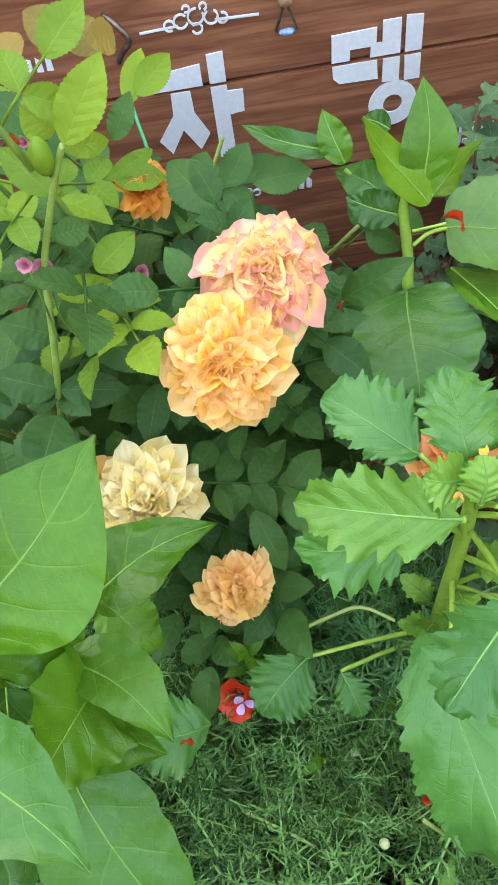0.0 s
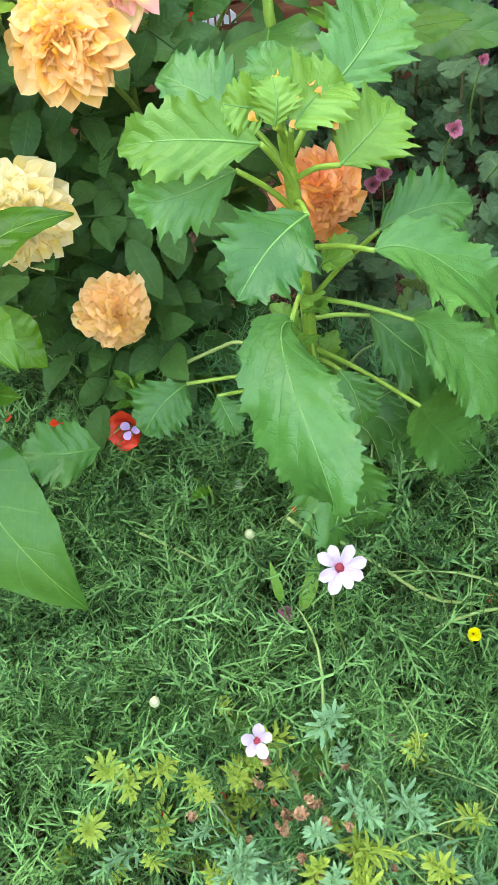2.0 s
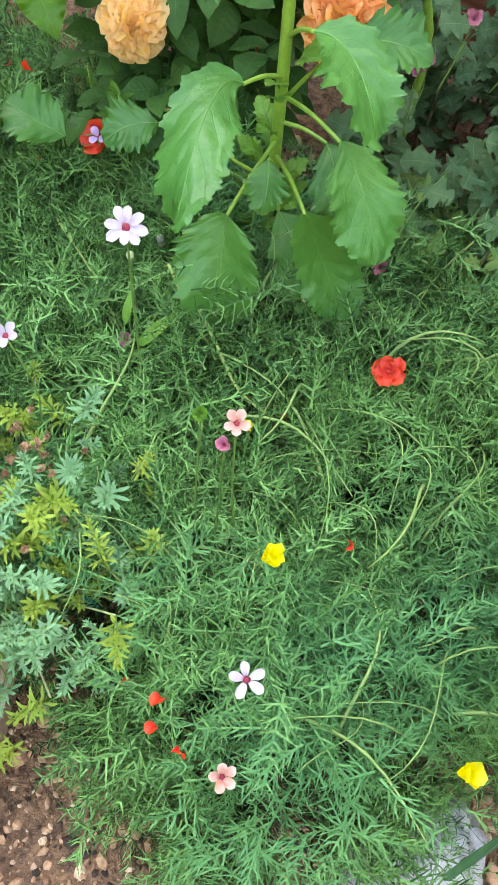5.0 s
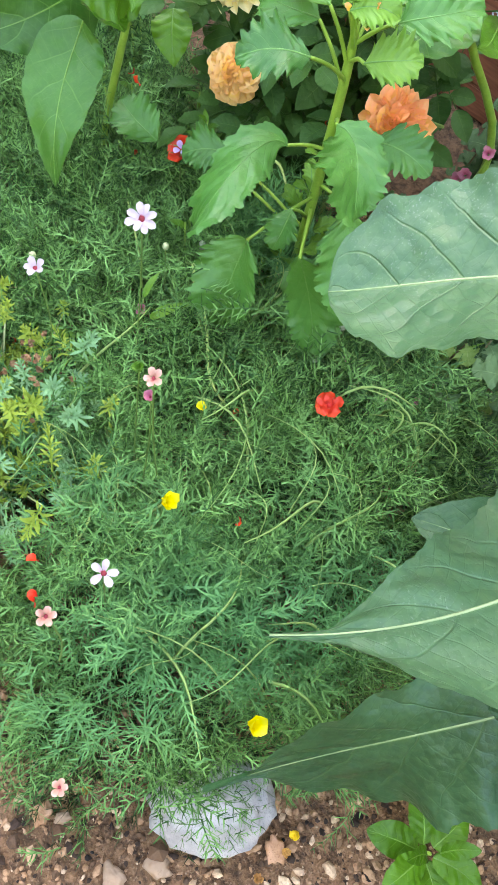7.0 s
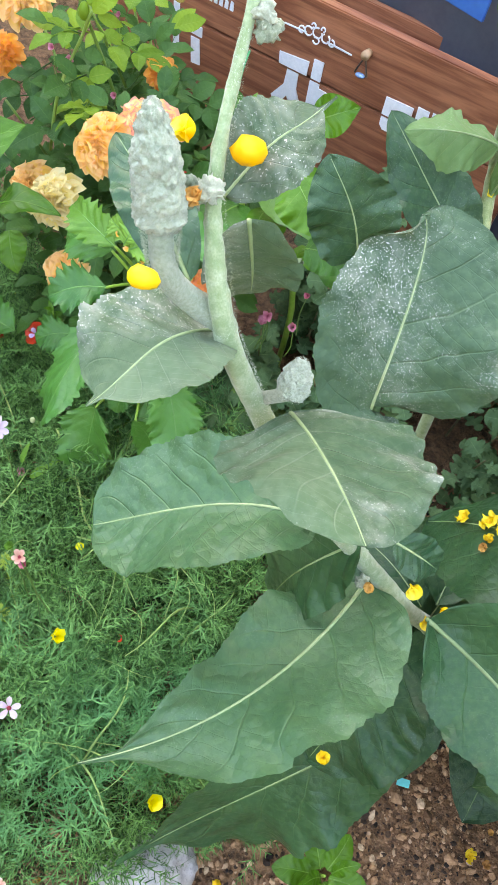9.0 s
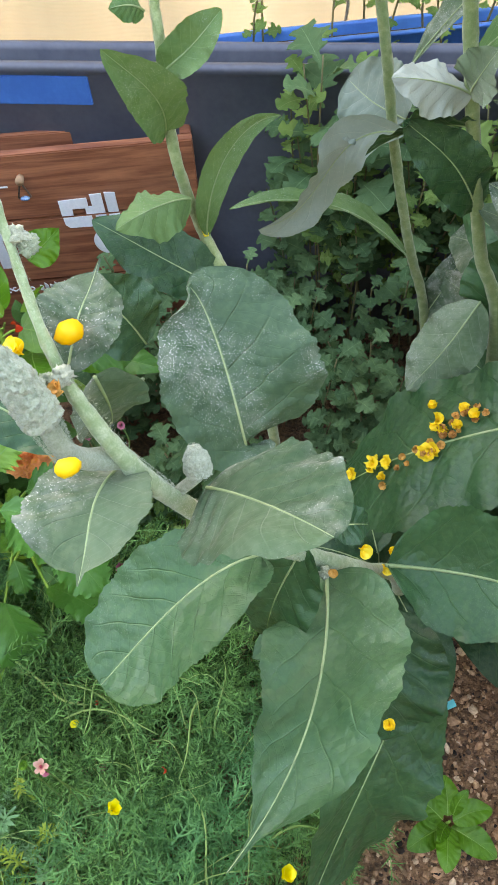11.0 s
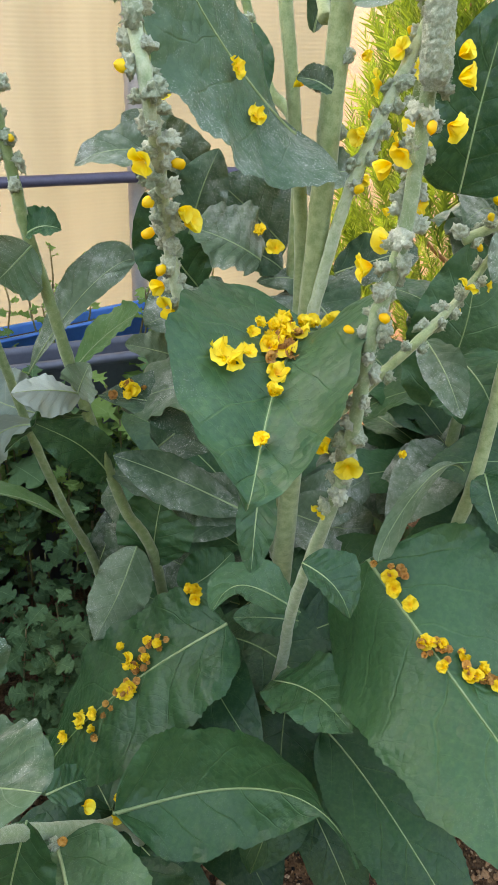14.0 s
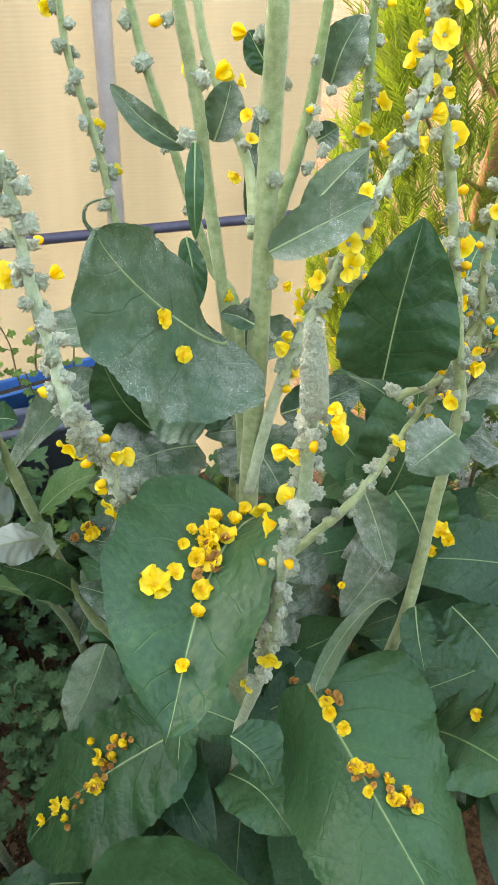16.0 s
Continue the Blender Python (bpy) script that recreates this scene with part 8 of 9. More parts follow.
small_flower((0.227, 0.004, 0.114), (0, -0.3, 0.9), 0.010, 4, LEMON, YP, 15, None, 30, width=1.0)
small_flower((0.236, -0.091, 0.295), (0, -0.3, 0.9), 0.008, 6, FOUR, "pale green opening bud", 16, None, 40, width=0.8)
RP = "crumpled bright red poppy"
small_flower((0.308, 0.121, 0.136), (-0.1, -0.35, 0.8), 0.0175, 5, RED, RP, 17, RED, 62, width=0.95, crumple=0.6)
small_flower((-0.080, 0.184, 0.146), (-0.1, -0.55, 0.7), 0.0260, 5, RED, RP, 18, RED, 38, width=0.95, crumple=0.6)
small_flower((-0.074, 0.170, 0.164), (0.1, -0.6, 0.7), 0.0105, 3, VIOLET, "little violet flower on red petals", 19, None, 60)
for i, (p, w) in enumerate((((-0.184, 0.125, 0.316), 0.020), ((0.096, 0.474, 0.410), 0.020), ((0.002, 0.397, 0.404), 0.010), ((-0.173, -0.093, 0.099), 0.017), ((0.311, -0.252, 0.101), 0.012), ((0.362, -0.041, 0.122), 0.011), ((0.268, -0.235, 0.098), 0.0115), ((0.248, 0.043, 0.098), 0.010), ((0.080, 0.111, 0.126), 0.009), ((-0.022, -0.139, 0.091), 0.008), ((0.023, -0.122, 0.078), 0.008), ((0.019, -0.112, 0.027), 0.010), ((-0.039, -0.128, 0.037), 0.007), ((-0.151, 0.157, 0.094), 0.010), ((0.314, -0.241, 0.209), 0.012), ((0.338, -0.259, 0.201), 0.011), ((-0.099, 0.124, 0.258), 0.012), ((0.674, 0.057, 0.268), 0.018), ((-0.062, -0.350, -0.020), 0.018), ((-0.171, 0.161, 0.207), 0.011), ((-0.063, 0.321, 0.270), 0.008), ((-0.217, 0.466, 0.499), 0.012), ((0.017, 0.321, 0.219), 0.007))):
    me = petal_mesh(w, w * 0.9, 0.6, 35, -30, 1.2, 0.25, 7, 5, 300 + i, 0.6, 0.8)
    ob = part("red_petal", me, RED, m=aim(p, (random.Random(i).uniform(-0.6, 0.6), -0.5, 0.7), i * 1.3) @ Matrix.Rotation(radians(-70), 4, "Y"))
    tagged(ob, "single fallen red petal caught in the leaves", "petal", "fallen red petals")
for i, (p, w) in enumerate((((-0.183, 0.362, 0.480), 0.020), ((-0.131, 0.392, 0.449), 0.012), ((-0.222, 0.482, 0.487), 0.01), ((0.234, 0.255, 0.103), 0.020), ((0.252, 0.223, 0.073), 0.020), ((0.315, 0.234, 0.064), 0.020), ((0.345, 0.258, 0.075), 0.013), ((0.370, 0.237, 0.057), 0.010), ((0.150, 0.452, 0.184), 0.022), ((0.254, 0.365, 0.334), 0.016), ((0.210, 0.367, 0.315), 0.018), ((0.234, 0.416, 0.342), 0.012), ((-0.174, 0.329, 0.519), 0.012), ((0.160, 0.444, 0.204), 0.022), ((0.170, 0.233, 0.196), 0.016), ((0.245, 0.552, 0.393), 0.014), ((0.243, 0.268, 0.033), 0.018), ((0.311, 0.268, 0.037), 0.022))):
    small_flower(p, (0.1, -0.6, 0.6), w * 0.62, 7, MAGENTA, "faded dusky pink bloom among the leaves", 400 + i, None, 35, width=0.6, stalk=0.08, crumple=0.4)
for i, p in enumerate(((-0.025, -0.066, 0.151), (0.087, -0.292, 0.199), (0.021, 0.146, 0.099), (0.188, 0.190, 0.125), (0.235, 0.170, 0.093), (0.219, 0.225, 0.102), (0.283, 0.210, 0.065), (0.286, 0.181, 0.043), (0.507, 0.086, 0.008), (-0.088, -0.056, 0.095), (0.021, 0.147, 0.091), (-0.026, -0.080, 0.077), (0.042, 0.072, 0.158), (0.364, 0.156, 0.053))):
    o = thing("flower_bud", p, "pale closed flower bud on a thin stalk", "bud", "buds in the carpet")
    part("bud", lump_mesh(0.0042, i, 0.15, 1.5, 2, (1, 1, 1.25)), WOOL if i % 3 else BUDGREEN, o)
    stalk_to_ground(o, p, 0.012, 0.0007, DIMSTALK, i, 0.16)

for i, p in enumerate(((0.088, 0.232, 0.452), (0.070, 0.222, 0.447), (0.098, 0.244, 0.455), (0.082, 0.246, 0.459), (0.108, 0.238, 0.449), (0.092, 0.216, 0.446), (0.112, 0.222, 0.440))):
    me = petal_mesh(0.009, 0.006, 0.6, 35, -30, 1.2, 0.3, 7, 5, 350 + i, 0.6, 0.8)
    ob = part("orange_petal", me, ORANGE, m=aim(p, (random.Random(i).uniform(-0.6, 0.6), -0.5, 0.7), i * 1.9) @ Matrix.Rotation(radians(-60), 4, "Y"))
    tagged(ob, "small fallen orange petal on toothed leaves", "petal", "fallen orange petals")

# long bare stalks, grass blades and dry straws
STALK = plain_material("pale_stalk", (0.20, 0.32, 0.07), (0.34, 0.44, 0.13), 60, 0.5)
STRAW = plain_material("straw", (0.34, 0.24, 0.12), (0.52, 0.40, 0.22), 70, 0.8)
BLADE = leaf_material("grass_blade", (0.085, 0.24, 0.030), (0.14, 0.33, 0.045), (0.24, 0.42, 0.10), 0.45, 0.3, 1.0, 0.0)
for i, (pts, r, mat) in enumerate((
        (((0.065, 0.167, 0.055), (0.106, 0.154, 0.036), (0.169, 0.136, 0.003), (0.224, 0.130, -0.027)), 0.0019, STALK),
        (((0.073, 0.091, 0.149), (0.125, 0.070, 0.108), (0.179, 0.071, 0.059), (0.210, 0.088, 0.032)), 0.0019, STALK),
        (((0.208, 0.229, 0.053), (0.264, 0.183, 0.019), (0.295, 0.169, -0.013)), 0.0012, STALK),
        (((0.220, 0.230, 0.093), (0.234, 0.217, 0.044), (0.284, 0.183, -0.004)), 0.0010, STALK),
        (((-0.074, 0.092, 0.114), (-0.010, 0.069, 0.093), (0.055, 0.037, 0.059)), 0.0014, STALK),
        (((0.155, -0.197, 0.016), (0.190, -0.183, 0.014), (0.221, -0.166, -0.005)), 0.0017, STALK),
        (((0.186, 0.166, 0.110), (0.229, 0.152, 0.072), (0.255, 0.137, 0.019)), 0.0012, STALK),
        (((0.254, 0.036, 0.040), (0.287, 0.008, 0.020), (0.331, -0.003, -0.015)), 0.0012, STALK),
        (((0.330, -0.109, -0.022), (0.357, -0.113, -0.028), (0.373, -0.129, -0.043)), 0.0017, STALK),
        (((0.424, -0.173, -0.105), (0.466, -0.164, -0.115), (0.493, -0.159, -0.124)), 0.0016, STALK),
        (((0.517, 0.073, -0.041), (0.559, 0.032, -0.075), (0.591, -0.002, -0.114)), 0.0013, STALK),
        (((0.304, 0.318, 0.134), (0.287, 0.286, 0.085), (0.291, 0.229, 0.030), (0.311, 0.199, 0.006)), 0.0011, STALK),
        (((-0.042, 0.221, 0.183), (0.001, 0.241, 0.188), (0.025, 0.248, 0.191), (0.053, 0.238, 0.189)), 0.0020, STALK),
        (((0.499, -0.000, -0.026), (0.533, -0.072, -0.118), (0.551, -0.142, -0.200), (0.573, -0.166, -0.221)), 0.0020, STRAW),
        (((0.104, 0.086, 0.130), (0.146, 0.065, 0.116), (0.195, 0.037, 0.105), (0.235, 0.038, 0.091)), 0.0019, STALK),
        (((-0.049, 0.040, 0.053), (-0.010, 0.037, 0.045)), 0.0015, BROWN), (((0.007, 0.052, 0.046), (-0.024, -0.025, 0.039)), 0.0013, BROWN), (((-0.040, -0.071, 0.080), (-0.064, -0.100, 0.064)), 0.0013, STRAW),
        (((0.068, -0.107, -0.049), (0.107, -0.125, -0.061), (0.130, -0.135, -0.087)), 0.0013, BROWN), (((0.011, -0.130, -0.039), (0.054, -0.155, -0.045)), 0.0012, STRAW), (((0.053, -0.272, -0.067), (0.058, -0.321, -0.088)), 0.0013, BROWN),
        (((0.083, -0.123, 0.017), (0.118, -0.139, 0.003), (0.152, -0.158, -0.010)), 0.0015, BROWN), (((-0.060, 0.057, 0.006), (-0.023, 0.063, -0.001)), 0.0016, BROWN), (((-0.053, -0.055, 0.012), (-0.094, -0.107, -0.007)), 0.0012, STRAW))):
    ob = part("dry_straw" if mat in (STRAW, BROWN) else "bare_stalk", tube_mesh(pts, [r, r * 0.8], 6), mat)
    tagged(ob, "dry brown straw lying in the leaves" if mat in (STRAW, BROWN) else "bare pale green flower stalk", "straw" if mat in (STRAW, BROWN) else "stalk", "straws and stalks")
for i, (a, b, w) in enumerate((((0.043, -0.119, 0.012), (0.137, -0.046, 0.051), 0.016), ((0.285, 0.316, -0.003), (0.337, 0.394, 0.099), 0.007), ((0.301, 0.308, -0.010), (0.345, 0.377, 0.082), 0.007), ((0.268, 0.454, 0.061), (0.319, 0.468, 0.107), 0.006), ((0.253, 0.400, 0.006), (0.357, 0.387, 0.050), 0.006), ((0.087, 0.036, 0.016), (0.109, 0.088, 0.058), 0.014), ((0.077, 0.075, 0.010), (0.075, 0.119, 0.053), 0.007), ((0.066, -0.003, -0.017), (0.082, 0.025, 0.012), 0.013), ((0.084, 0.025, 0.096), (0.100, 0.075, 0.111), 0.014), ((0.068, 0.026, 0.119), (0.058, 0.056, 0.139), 0.009), ((0.003, -0.074, 0.050), (0.075, -0.036, 0.042), 0.018), ((0.616, -0.259, -0.202), (0.566, -0.235, -0.187), 0.010), ((0.541, -0.308, -0.209), (0.589, -0.329, -0.204), 0.010), ((0.420, -0.405, -0.202), (0.436, -0.376, -0.206), 0.010), ((0.066, -0.109, 0.026), (0.143, -0.073, 0.047), 0.016), ((0.357, -0.101, -0.035), (0.413, -0.087, -0.049), 0.006), ((0.358, -0.028, -0.027), (0.403, -0.023, -0.031), 0.006), ((0.342, -0.176, -0.045), (0.359, -0.126, -0.041), 0.006))):
    L = (Vector(b) - Vector(a)).length
    me, _ = leaf_mesh(L, w, lambda u: ovate(u, 0.35, 1.1, 0.5), nu=16, nv=4, rise=30, fall=-35, fold=16, wave=0.03, seed=i)
    ob = part("grass_blade", me, BLADE, m=frame_of(a, b, (0.1, -0.4, 0.9)))
    tagged(ob, "bent bright green grass blade", "grass", "grass blades")


# ---- lobed-leaved plants behind ----
def lobed_mesh(seed, mat, length=0.042):
    rng2 = np.random.default_rng(seed)
    lob = lambda u: np.where(u < 0.30, 0.16, ovate((u - 0.24) / 0.76, 0.42, 0.55, 0.5)) * (1 - 0.52 * np.abs(np.sin(u * 3.14 * 3.1 + 0.5)) ** 4) + 0.015
    me, _ = leaf_mesh(length, length * 0.92, lob, nu=34, nv=6, rise=20, fall=-30, fold=8, wave=0.16, waves=2.2, seed=seed, edge=lambda u: teeth(u, 13, 0.16))
    me.materials.append(mat)
    return me


LOBED = [lobed_mesh(i, MUM, 0.038 + 0.004 * (i % 3)) for i in range(6)]
LOBED_BRIGHT = [lobed_mesh(10 + i, MUM_BRIGHT, 0.034) for i in range(4)]


def lobed_plant(place, height, n, seed, meshes, label, lean=(0, 0), leafy=0.15, group="lobed-leaved plants", big=1.0):
    rr = random.Random(seed)
    o = thing("chrysanthemum_plant", place, label, "plant", group)
    pts = [(0, 0, 0)]
    for k in range(1, 4):
        f = k / 3
        pts.append((lean[0] * f + rr.uniform(-0.012, 0.012), lean[1] * f + rr.uniform(-0.012, 0.012), height * f))
    part("stem", tube_mesh(pts, [0.0026, 0.0014], 6), MUM_STEM, o)
    for i in range(n):
        f = leafy + (1 - leafy) * (i + rr.random()) / n
        k = min(int(f * 3), 2)
        p = Vector(pts[k]).lerp(Vector(pts[k + 1]), f * 3 - k)
        a = i * 2.4 + rr.uniform(-0.5, 0.5)
        d = Vector((math.cos(a), math.sin(a) - 0.15, rr.uniform(-0.1, 0.55)))
        nr = Vector((rr.gauss(0, 0.3), -0.3 + rr.gauss(0, 0.3), 1))
        part("leaf", rr.choice(meshes), None, o, m=frame_of(p, p + d, nr) @ Matrix.Scale(rr.uniform(0.75, 1.3) * big, 4))
    return o


mr = random.Random(31)
CL = "chrysanthemum shoot with dull green lobed leaves"
for i in range(74):
    x, y = mr.uniform(0.16, 0.95), mr.uniform(0.42, 1.0)
    if y > 0.86 + 0.2 * x and x < 0.34:
        continue
    if x < 0.22 and 0.5 < y < 0.66:
        continue
    if (Vector((x, y)) - Vector((0.90, 0.33))).length < 0.16:
        continue
    h = mr.uniform(0.16, 0.34) * (1.0 if y < 0.8 else 1.35)
    lobed_plant((x, y, GROUND), h, mr.randint(12, 18), i, LOBED, CL, (mr.uniform(-0.05, 0.05), mr.uniform(-0.09, 0.01)), 0.25)
for i in range(16):
    x, y = mr.uniform(0.18, 0.42), mr.uniform(0.32, 0.48)
    lobed_plant((x, y, GROUND), mr.uniform(0.16, 0.27), 14, 100 + i, LOBED if i % 3 else LOBED_BRIGHT, CL, (mr.uniform(-0.05, 0.05), mr.uniform(-0.06, 0.02)), 0.3)
for i, (x0, x1, y0, y1, n, h0, h1) in enumerate(((0.08, 0.26, 0.66, 0.86, 8, 0.16, 0.28), (0.07, 0.20, 0.34, 0.50, 7, 0.12, 0.22), (0.05, 0.18, 0.55, 0.75, 8, 0.14, 0.26), (0.40, 0.60, 0.16, 0.40, 8, 0.10, 0.18), (0.30, 0.46, 0.72, 0.95, 7, 0.2, 0.36), (0.85, 1.35, 0.58, 0.98, 12, 0.30, 0.55))):
    for j in range(n):
        o = lobed_plant((mr.uniform(x0, x1), mr.uniform(y0, y1), GROUND), mr.uniform(h0, h1), 13, 600 + i * 20 + j, LOBED, CL, (mr.uniform(-0.04, 0.04), mr.uniform(-0.06, 0.01)), 0.2)
TL = "thin dark-stemmed chrysanthemum shoot growing in the tub"
for i in range(16):
    x = mr.uniform(0.34, 1.05)
    lobed_plant((x, mr.uniform(1.10, 1.34), 0.42), mr.uniform(0.14, 0.34), mr.randint(7, 10), 200 + i, LOBED_BRIGHT, TL, (mr.uniform(-0.05, 0.05), mr.uniform(-0.08, 0.02)), 0.15, "shoots in the tub", 0.85)
for i in range(22):
    lobed_plant((mr.uniform(0.46, 1.1), mr.uniform(0.96, 1.02), GROUND), mr.uniform(0.42, 0.66), 20, 300 + i, LOBED if i % 2 else LOBED_BRIGHT, CL, (mr.uniform(-0.08, 0.03), mr.uniform(-0.12, -0.02)), 0.35)
for i in range(18):
    lobed_plant((mr.uniform(0.50, 1.15), mr.uniform(0.93, 1.0), GROUND), mr.uniform(0.50, 0.72), 15, 700 + i, LOBED if i % 2 else LOBED_BRIGHT, CL, (mr.uniform(-0.06, 0.03), mr.uniform(-0.06, 0.03)), 0.45, big=1.7)
# further plants past the tall mullein
for i in range(20):
    lobed_plant((mr.uniform(1.15, 2.0), mr.uniform(0.35, 1.15), GROUND), mr.uniform(0.25, 0.5), 18, 400 + i, LOBED, CL, (mr.uniform(-0.05, 0.05), mr.uniform(-0.09, 0.01)), 0.2)
for i in range(13):
    lobed_plant((mr.uniform(1.65, 2.3), mr.uniform(0.65, 1.25), GROUND), mr.uniform(0.55, 0.85), 15, 800 + i, LOBED, CL, (mr.uniform(-0.05, 0.05), mr.uniform(-0.09, 0.01)), 0.2, big=2.2)
silver = thing("silver_bush", (1.62, 0.76, GROUND), "silver-grey fine-leaved low garden bush", "plant")
SILV = [whorl_mesh(50 + i, SILVER, 40, 0.06, 0.013, 0.004) for i in range(3)]
for i in range(90):
    p = Vector((mr.gauss(0, 0.10), mr.gauss(0, 0.10), mr.uniform(0.1, 0.66)))
    part("shoot", mr.choice(SILV), None, silver, m=aim(p, (mr.gauss(-0.1, 0.7), mr.gauss(-0.4, 0.6), 0.8), mr.uniform(0, 6), mr.uniform(0.9, 1.3)))
part("trunk", tube_mesh([(0, 0, 0), (0.01, 0, 0.3), (0, 0, 0.6)], [0.012, 0.004], 8), MUM_STEM, silver)

# small leafy annuals under the roses
LEAFLET_SMALL = []
for i in range(3):
    me, _ = leaf_mesh(0.026, 0.011, lambda u: ovate(u, 0.4, 1.0, 0.6), nu=12, nv=4, rise=20, fall=-25, fold=12, wave=0.05, seed=i, edge=lambda u: teeth(u, 6, 0.08))
    me.materials.append(FOUR if i else SERR)
    LEAFLET_SMALL.append(me)
ML = "small leafy shoot in the shade under the roses"
for i in range(34):
    x, y = mr.uniform(-0.40, 0.10), mr.uniform(0.10, 0.30)
    o = thing("leafy_annual", (x, y, GROUND), ML, "plant", "leafy shoots")
    h = mr.uniform(0.14, 0.27)
    part("stem", tube_mesh([(0, 0, 0), (0.005, 0, h * 0.5), (0.008, -0.01, h)], [0.0018, 0.0012], 6), SERR_STEM, o)
    for k in range(10):
        a = k * 1.57 + (k // 2) * 0.6
        z = h * (0.3 + 0.07 * k)
        d = Vector((math.cos(a), math.sin(a), 0.35))
        part("leaf", LEAFLET_SMALL[(i + k) % 3], None, o, m=frame_of((0.005, -0.004, z), Vector((0.005, -0.004, z)) + d, (0, -0.2, 1)))


# bright young shoot over the fallen poppy
shoot = thing("leafy_annual", (-0.071, 0.205, GROUND), "bright green young shoot with pointed paired leaves", "plant", "leafy shoots")
top = 0.196 - GROUND
part("stem", tube_mesh([(0, 0, 0), (0.004, 0, top * 0.5), (0, 0, top)], [0.002, 0.0012], 6), SERR_STEM, shoot)
for k in range(10):
    a = k * 1.57 + (k // 2) * 0.7
    d = Vector((math.cos(a), math.sin(a), 0.30 + 0.06 * k))
    at = Vector((0, 0, top - 0.045 + 0.005 * k))
    part("leaf", LEAFLET_SMALL[1 + k % 2], None, shoot, m=frame_of(at, at + d, (0, -0.3, 1)) @ Matrix.Scale(1.25 - 0.06 * k, 4))


# ---- conifer past the greenhouse ----
def thuja_material():
    n = Nodes("thuja_spray")
    i = n.island()
    col = n.mix(n.ramp(i, 0.1, 0.9), (0.025, 0.080, 0.010), (0.105, 0.20, 0.020))
    return n.done(col, 0.6, None, 0.35, n.mix(0.4, col, (0.30, 0.42, 0.04)))


def thuja_spray(seed):
    rr = random.Random(seed)
    v, f = [], []
    up = Vector((0, 0, 1))
    ribbon((v, f), Vector((0, 0, 0)), up, Vector((1, 0, 0)), 0.09, 0.004, 0.015, 3)
    for i in range(16):
        z = 0.09 * (0.1 + 0.9 * i / 16)
        s = 1 if i % 2 else -1
        d = Vector((rr.uniform(-0.25, 0.25), s * rr.uniform(0.5, 0.9), 1)).normalized()
        n = Vector((1, 0, 0.1)).normalized()
        L = rr.uniform(0.02, 0.045) * (1.1 - z * 5)
        ribbon((v, f), Vector((0.010 * (z / 0.09) ** 2, 0, z)), d, n, L, 0.0042, rr.uniform(-0.004, 0.006), 2)
    v = np.array([tuple(q) for q in v])
    return v, np.array(f), np.zeros((len(v), 2))


THUJA = thuja_material()
thuja = thing("thuja_tree", (2.22, 1.72, GROUND), "sunlit yellow-green thuja with upright feathery sprays", "tree")
part("trunk", tube_mesh([(0, 0, 0), (0.01, 0, 1.0), (0, 0, 2.3)], [0.05, 0.035, 0.01], 10), BROWN, thuja)
for k in range(14):
    a = k * 2.4
    z = 0.25 + 0.13 * k
    part("limb", tube_mesh([(0, 0, z), (0.18 * math.cos(a), 0.18 * math.sin(a), z + 0.10), (0.33 * math.cos(a), 0.33 * math.sin(a), z + 0.28)], [0.012, 0.004], 6), BROWN, thuja)
tr = np.random.default_rng(8)
tv, tf, tk = [], [], 0
for k in range(5):
    ms = []
    for i in range(900):
        z = tr.uniform(0.02, 2.45)
        a = tr.uniform(0, 6.28)
        rmax = 0.60 * (1 - (z / 2.75) ** 2.2) * (0.86 + 0.22 * noise.noise(Vector((math.cos(a) * 2.4, math.sin(a) * 2.4, z * 2.6))))
        r = rmax * tr.uniform(0.72, 1.0)
        p = (r * math.cos(a), r * math.sin(a), z)
        ms.append(np.array(aim(p, (math.cos(a) * 0.45 + tr.normal(0, 0.2), math.sin(a) * 0.45 + tr.normal(0, 0.2), 1), tr.uniform(0, 6.28), tr.uniform(0.9, 1.7))))
    v, f, _ = many(thuja_spray(k), ms)
    tv.append(v), tf.append(f + tk)
    tk += len(v)
tagged(part("crown", quad_sheet(np.concatenate(tv), np.concatenate(tf), smooth=False), THUJA, thuja), kind="stuff")

# ---- stones and litter on the soil ----
def stone_material(name, a, b, speck, scale=60):
    n = Nodes(name)
    k = n.noise(scale, 5.0, 0.65)
    s = n.noise(scale * 9, 2.0)
    col = n.mix(n.ramp(k, 0.3, 0.7), a, b)
    col = n.mix(n.math("MULTIPLY", n.ramp(s, 0.58, 0.68), 0.7), col, speck)
    return n.done(col, 0.85, n.bump(n.math("ADD", k, n.math("MULTIPLY", s, 0.4)), 0.6, 0.003))


GRANITE = stone_material("granite", (0.36, 0.36, 0.35), (0.52, 0.52, 0.51), (0.22, 0.22, 0.24))
SANDSTONE = stone_material("sandstone", (0.33, 0.215, 0.135), (0.42, 0.285, 0.19), (0.30, 0.20, 0.13), 14)
BASALT = stone_material("basalt", (0.07, 0.09, 0.13), (0.13, 0.16, 0.22), (0.2, 0.22, 0.26))
TERRA = stone_material("terracotta_bit", (0.40, 0.20, 0.10), (0.56, 0.32, 0.19), (0.3, 0.15, 0.08))
rock = part("granite_rock", lump_mesh(0.068, 21, 0.32, 1.1, 4, (0.75, 1.05, 0.80)), GRANITE, m=Matrix.Translation((0.585, -0.195, GROUND + 0.030)) @ Matrix.Rotation(-0.5, 4, "Z"))
tagged(rock, "pale speckled granite stone half under foliage", "stone")
bm = box_mesh((-0.056, -0.20, -0.03), (0.056, 0.040, 0.03), 0.006, 3)
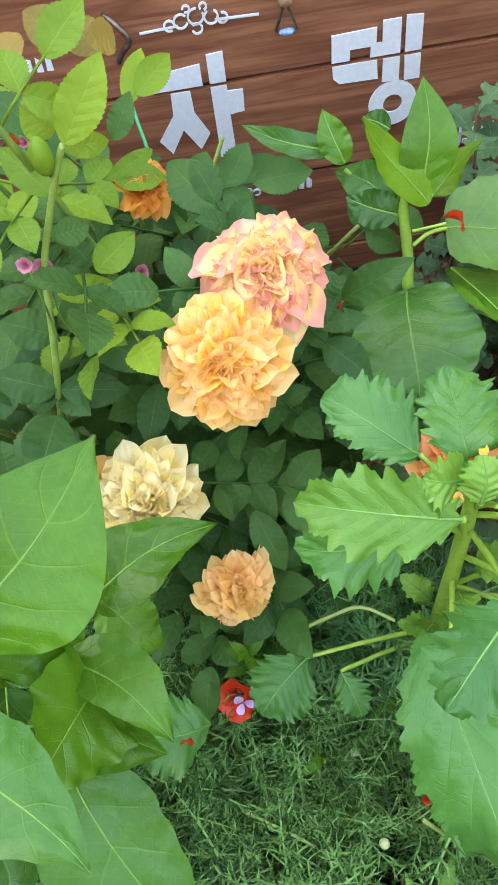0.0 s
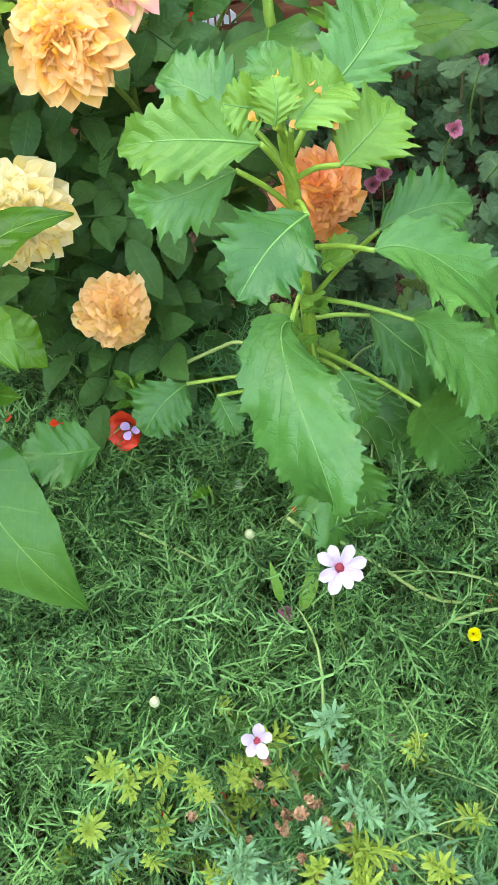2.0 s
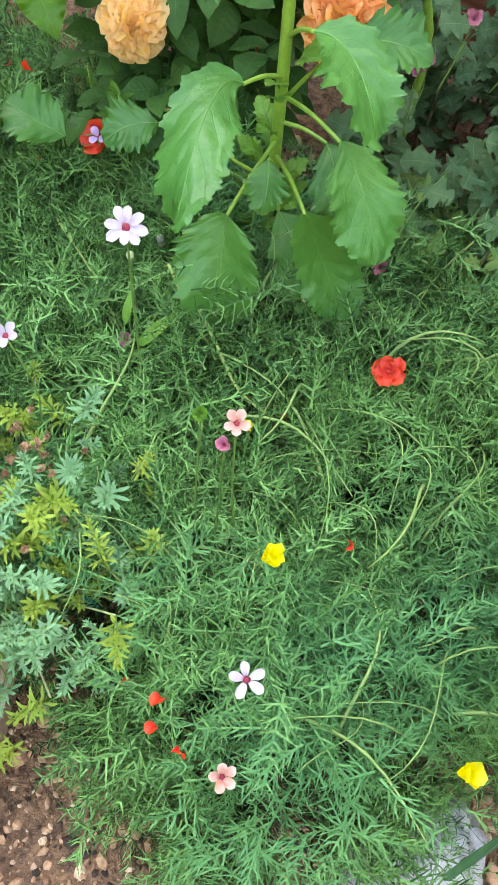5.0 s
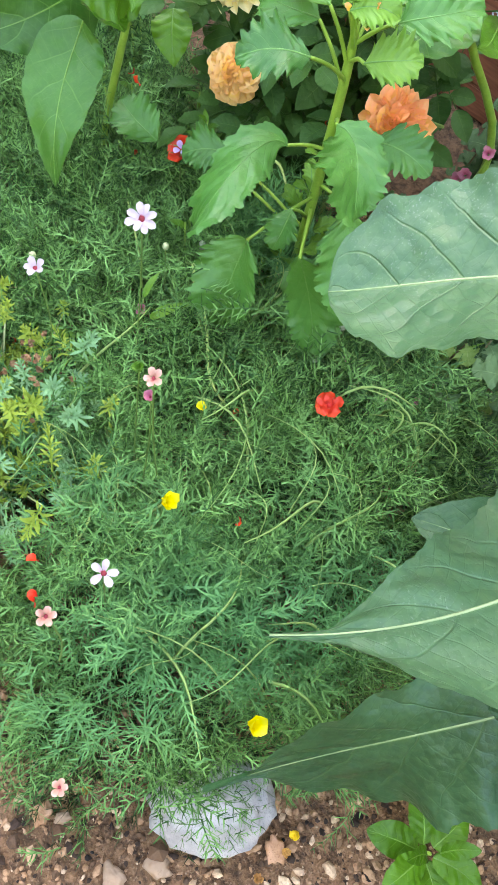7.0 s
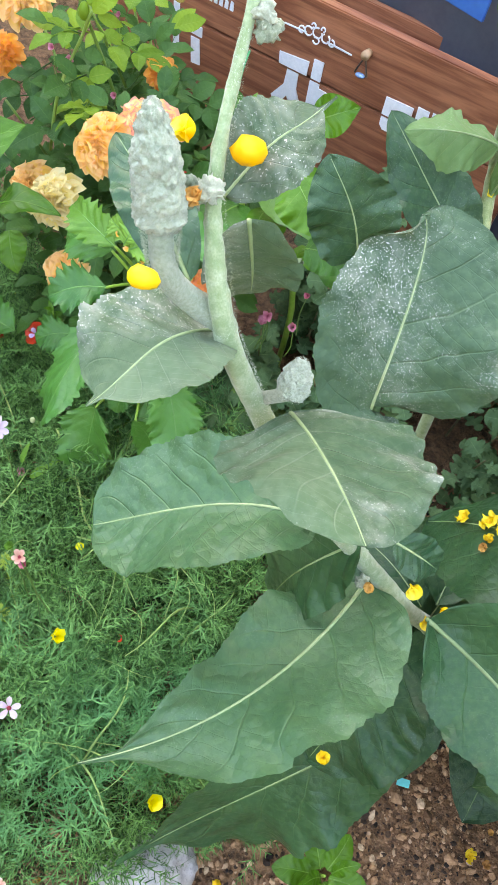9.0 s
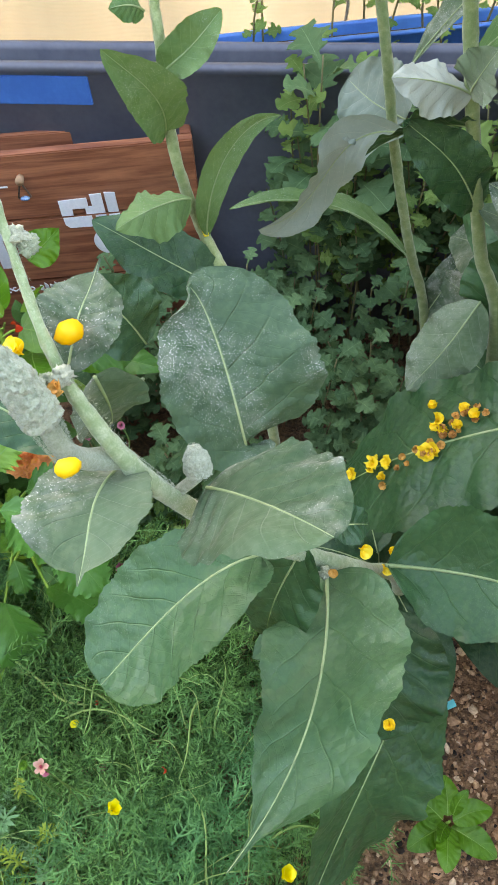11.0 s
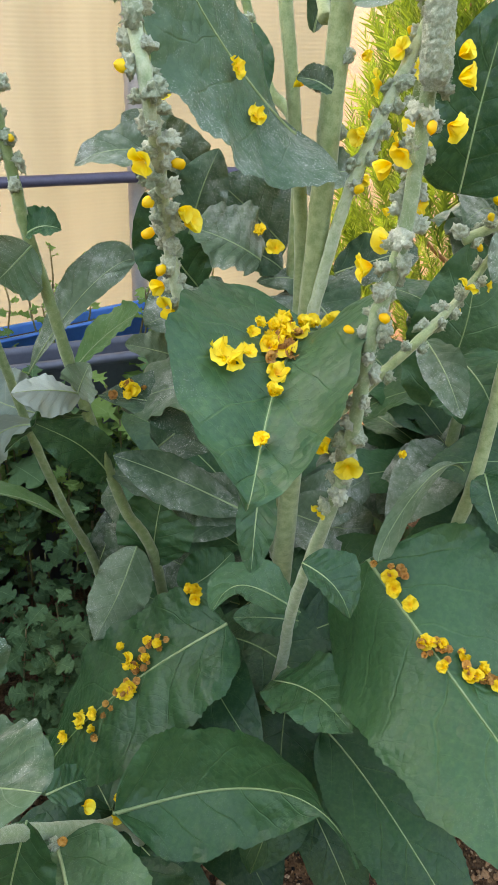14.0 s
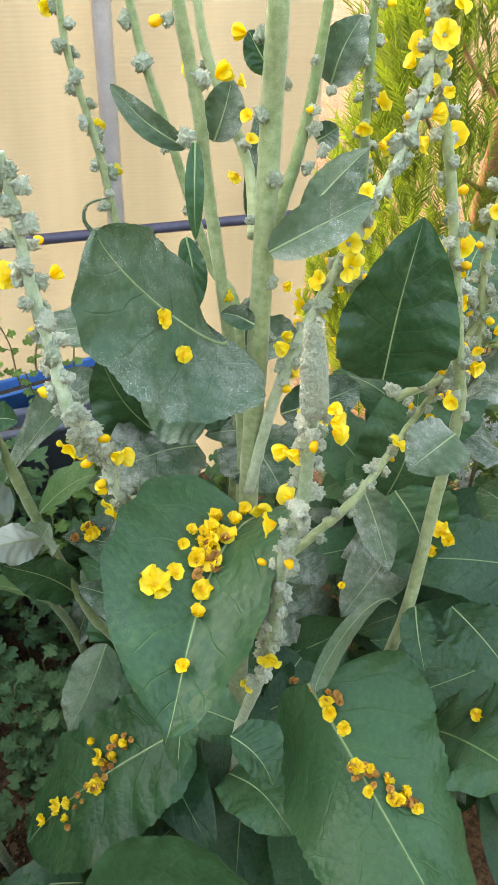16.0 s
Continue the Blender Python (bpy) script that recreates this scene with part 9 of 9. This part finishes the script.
for v in bm.verts:
    v.co += Vector((noise.noise(v.co * 30), noise.noise(v.co * 30 + Vector((5, 0, 0))), 0)) * 0.004
slab = part("stepping_slab", bm, SANDSTONE, m=Matrix.Translation((0.098, -0.309, GROUND + 0.033)) @ Matrix.Rotation(0.44, 4, "Z"))
tagged(slab, "tan sandstone slab edging the bed", "slab")
for i, (p, r, mt, lb) in enumerate((((0.032, -0.373, -0.105), 0.022, BASALT, "dark blue-grey stone by the slab"), ((0.013, -0.385, -0.105), 0.014, TERRA, "orange terracotta shard on soil"), ((0.475, -0.361, -0.112), 0.016, TERRA, "pale brown bark chip on soil"), ((0.577, -0.331, -0.112), 0.018, SANDSTONE, "pale stone chip on soil"), ((0.493, -0.346, -0.112), 0.010, SANDSTONE, "pale stone chip on soil"), ((0.180, -0.229, -0.100), 0.012, BASALT, "dark pebble in the spurge"), ((0.663, -0.167, -0.110), 0.016, TERRA, "orange brown leaf bit on soil"), ((0.596, -0.285, -0.110), 0.018, SANDSTONE, "pale stone chip on soil"))):
    ob = part("stone", lump_mesh(r * 0.85, 60 + i, 0.65, 1.6, 3, (1, 0.7, 0.28)), mt, m=Matrix.Translation(p) @ Matrix.Rotation(i, 4, "Z"))
    tagged(ob, lb, "stone", "loose stones")
sr = random.Random(91)
for i in range(46):
    p = Vector((sr.uniform(0.62, 1.15), sr.uniform(-0.42, 0.22), GROUND + 0.010))
    if i < 8:
        p = Vector((sr.uniform(0.42, 0.75), sr.uniform(-0.45, -0.30), GROUND + 0.010))
    ok = i % 3 == 0
    ob = part("fallen_flower", FALLEN[i % 4] if ok else DRIED[i % 3], None, m=aim(p, (sr.gauss(0, 0.5), sr.gauss(0, 0.5), 1), sr.uniform(0, 6), sr.uniform(0.8, 1.3)))
    tagged(ob, "fallen yellow mullein flower on bare soil" if ok else "withered mullein flower on bare soil", "flower", "fallen flowers on the soil")
CYAN = plain_material("cyan_plastic", (0.02, 0.42, 0.42), (0.04, 0.55, 0.55), 40, 0.4)
scrap = part("plastic_scrap", box_mesh((-0.010, -0.006, -0.0008), (0.010, 0.006, 0.0008), 0.0004), CYAN, m=Matrix.Translation((0.780, 0.154, -0.105)) @ Matrix.Rotation(0.5, 4, "Z") @ Matrix.Rotation(0.3, 4, "X"))
tagged(scrap, "small scrap of turquoise plastic on soil", "scrap")
tagc = part("plant_label", box_mesh((-0.012, -0.006, -0.0008), (0.012, 0.006, 0.0008), 0.0004), CYAN, m=Matrix.Translation((0.157, -0.179, -0.098)) @ Matrix.Rotation(0.7, 4, "X"))
tagged(tagc, "turquoise plastic label among spurge shoots", "plant label")

# young plant on the soil
yp = thing("young_plant", (0.759, -0.034, -0.120), "young bright green seedling with oval leaves on soil", "plant")
YC = yp.location
part("stem", tube_mesh([(0, 0, -0.01), (0.002, 0, 0.04), (0.004, 0, 0.07)], [0.003, 0.002], 8), SERR_STEM, yp)
for i, (a, L, z, w) in enumerate(((20, 0.060, 0.06, 0.036), (95, 0.055, 0.065, 0.034), (150, 0.062, 0.055, 0.038), (215, 0.065, 0.05, 0.040), (265, 0.060, 0.06, 0.036), (330, 0.070, 0.05, 0.042), (60, 0.035, 0.075, 0.02), (240, 0.035, 0.075, 0.02))):
    d = Vector((math.cos(radians(a)), math.sin(radians(a)), 0.15 if L > 0.05 else 0.9))
    b = YC + Vector((0.003, 0, z)) + d * 0.008
    big_leaf(yp, b, b + d * L, w, (0, -0.1, 1), FOUR, fold=10, wave=0.12, **{**FS, "tipness": 0.7, "belly": 0.5})
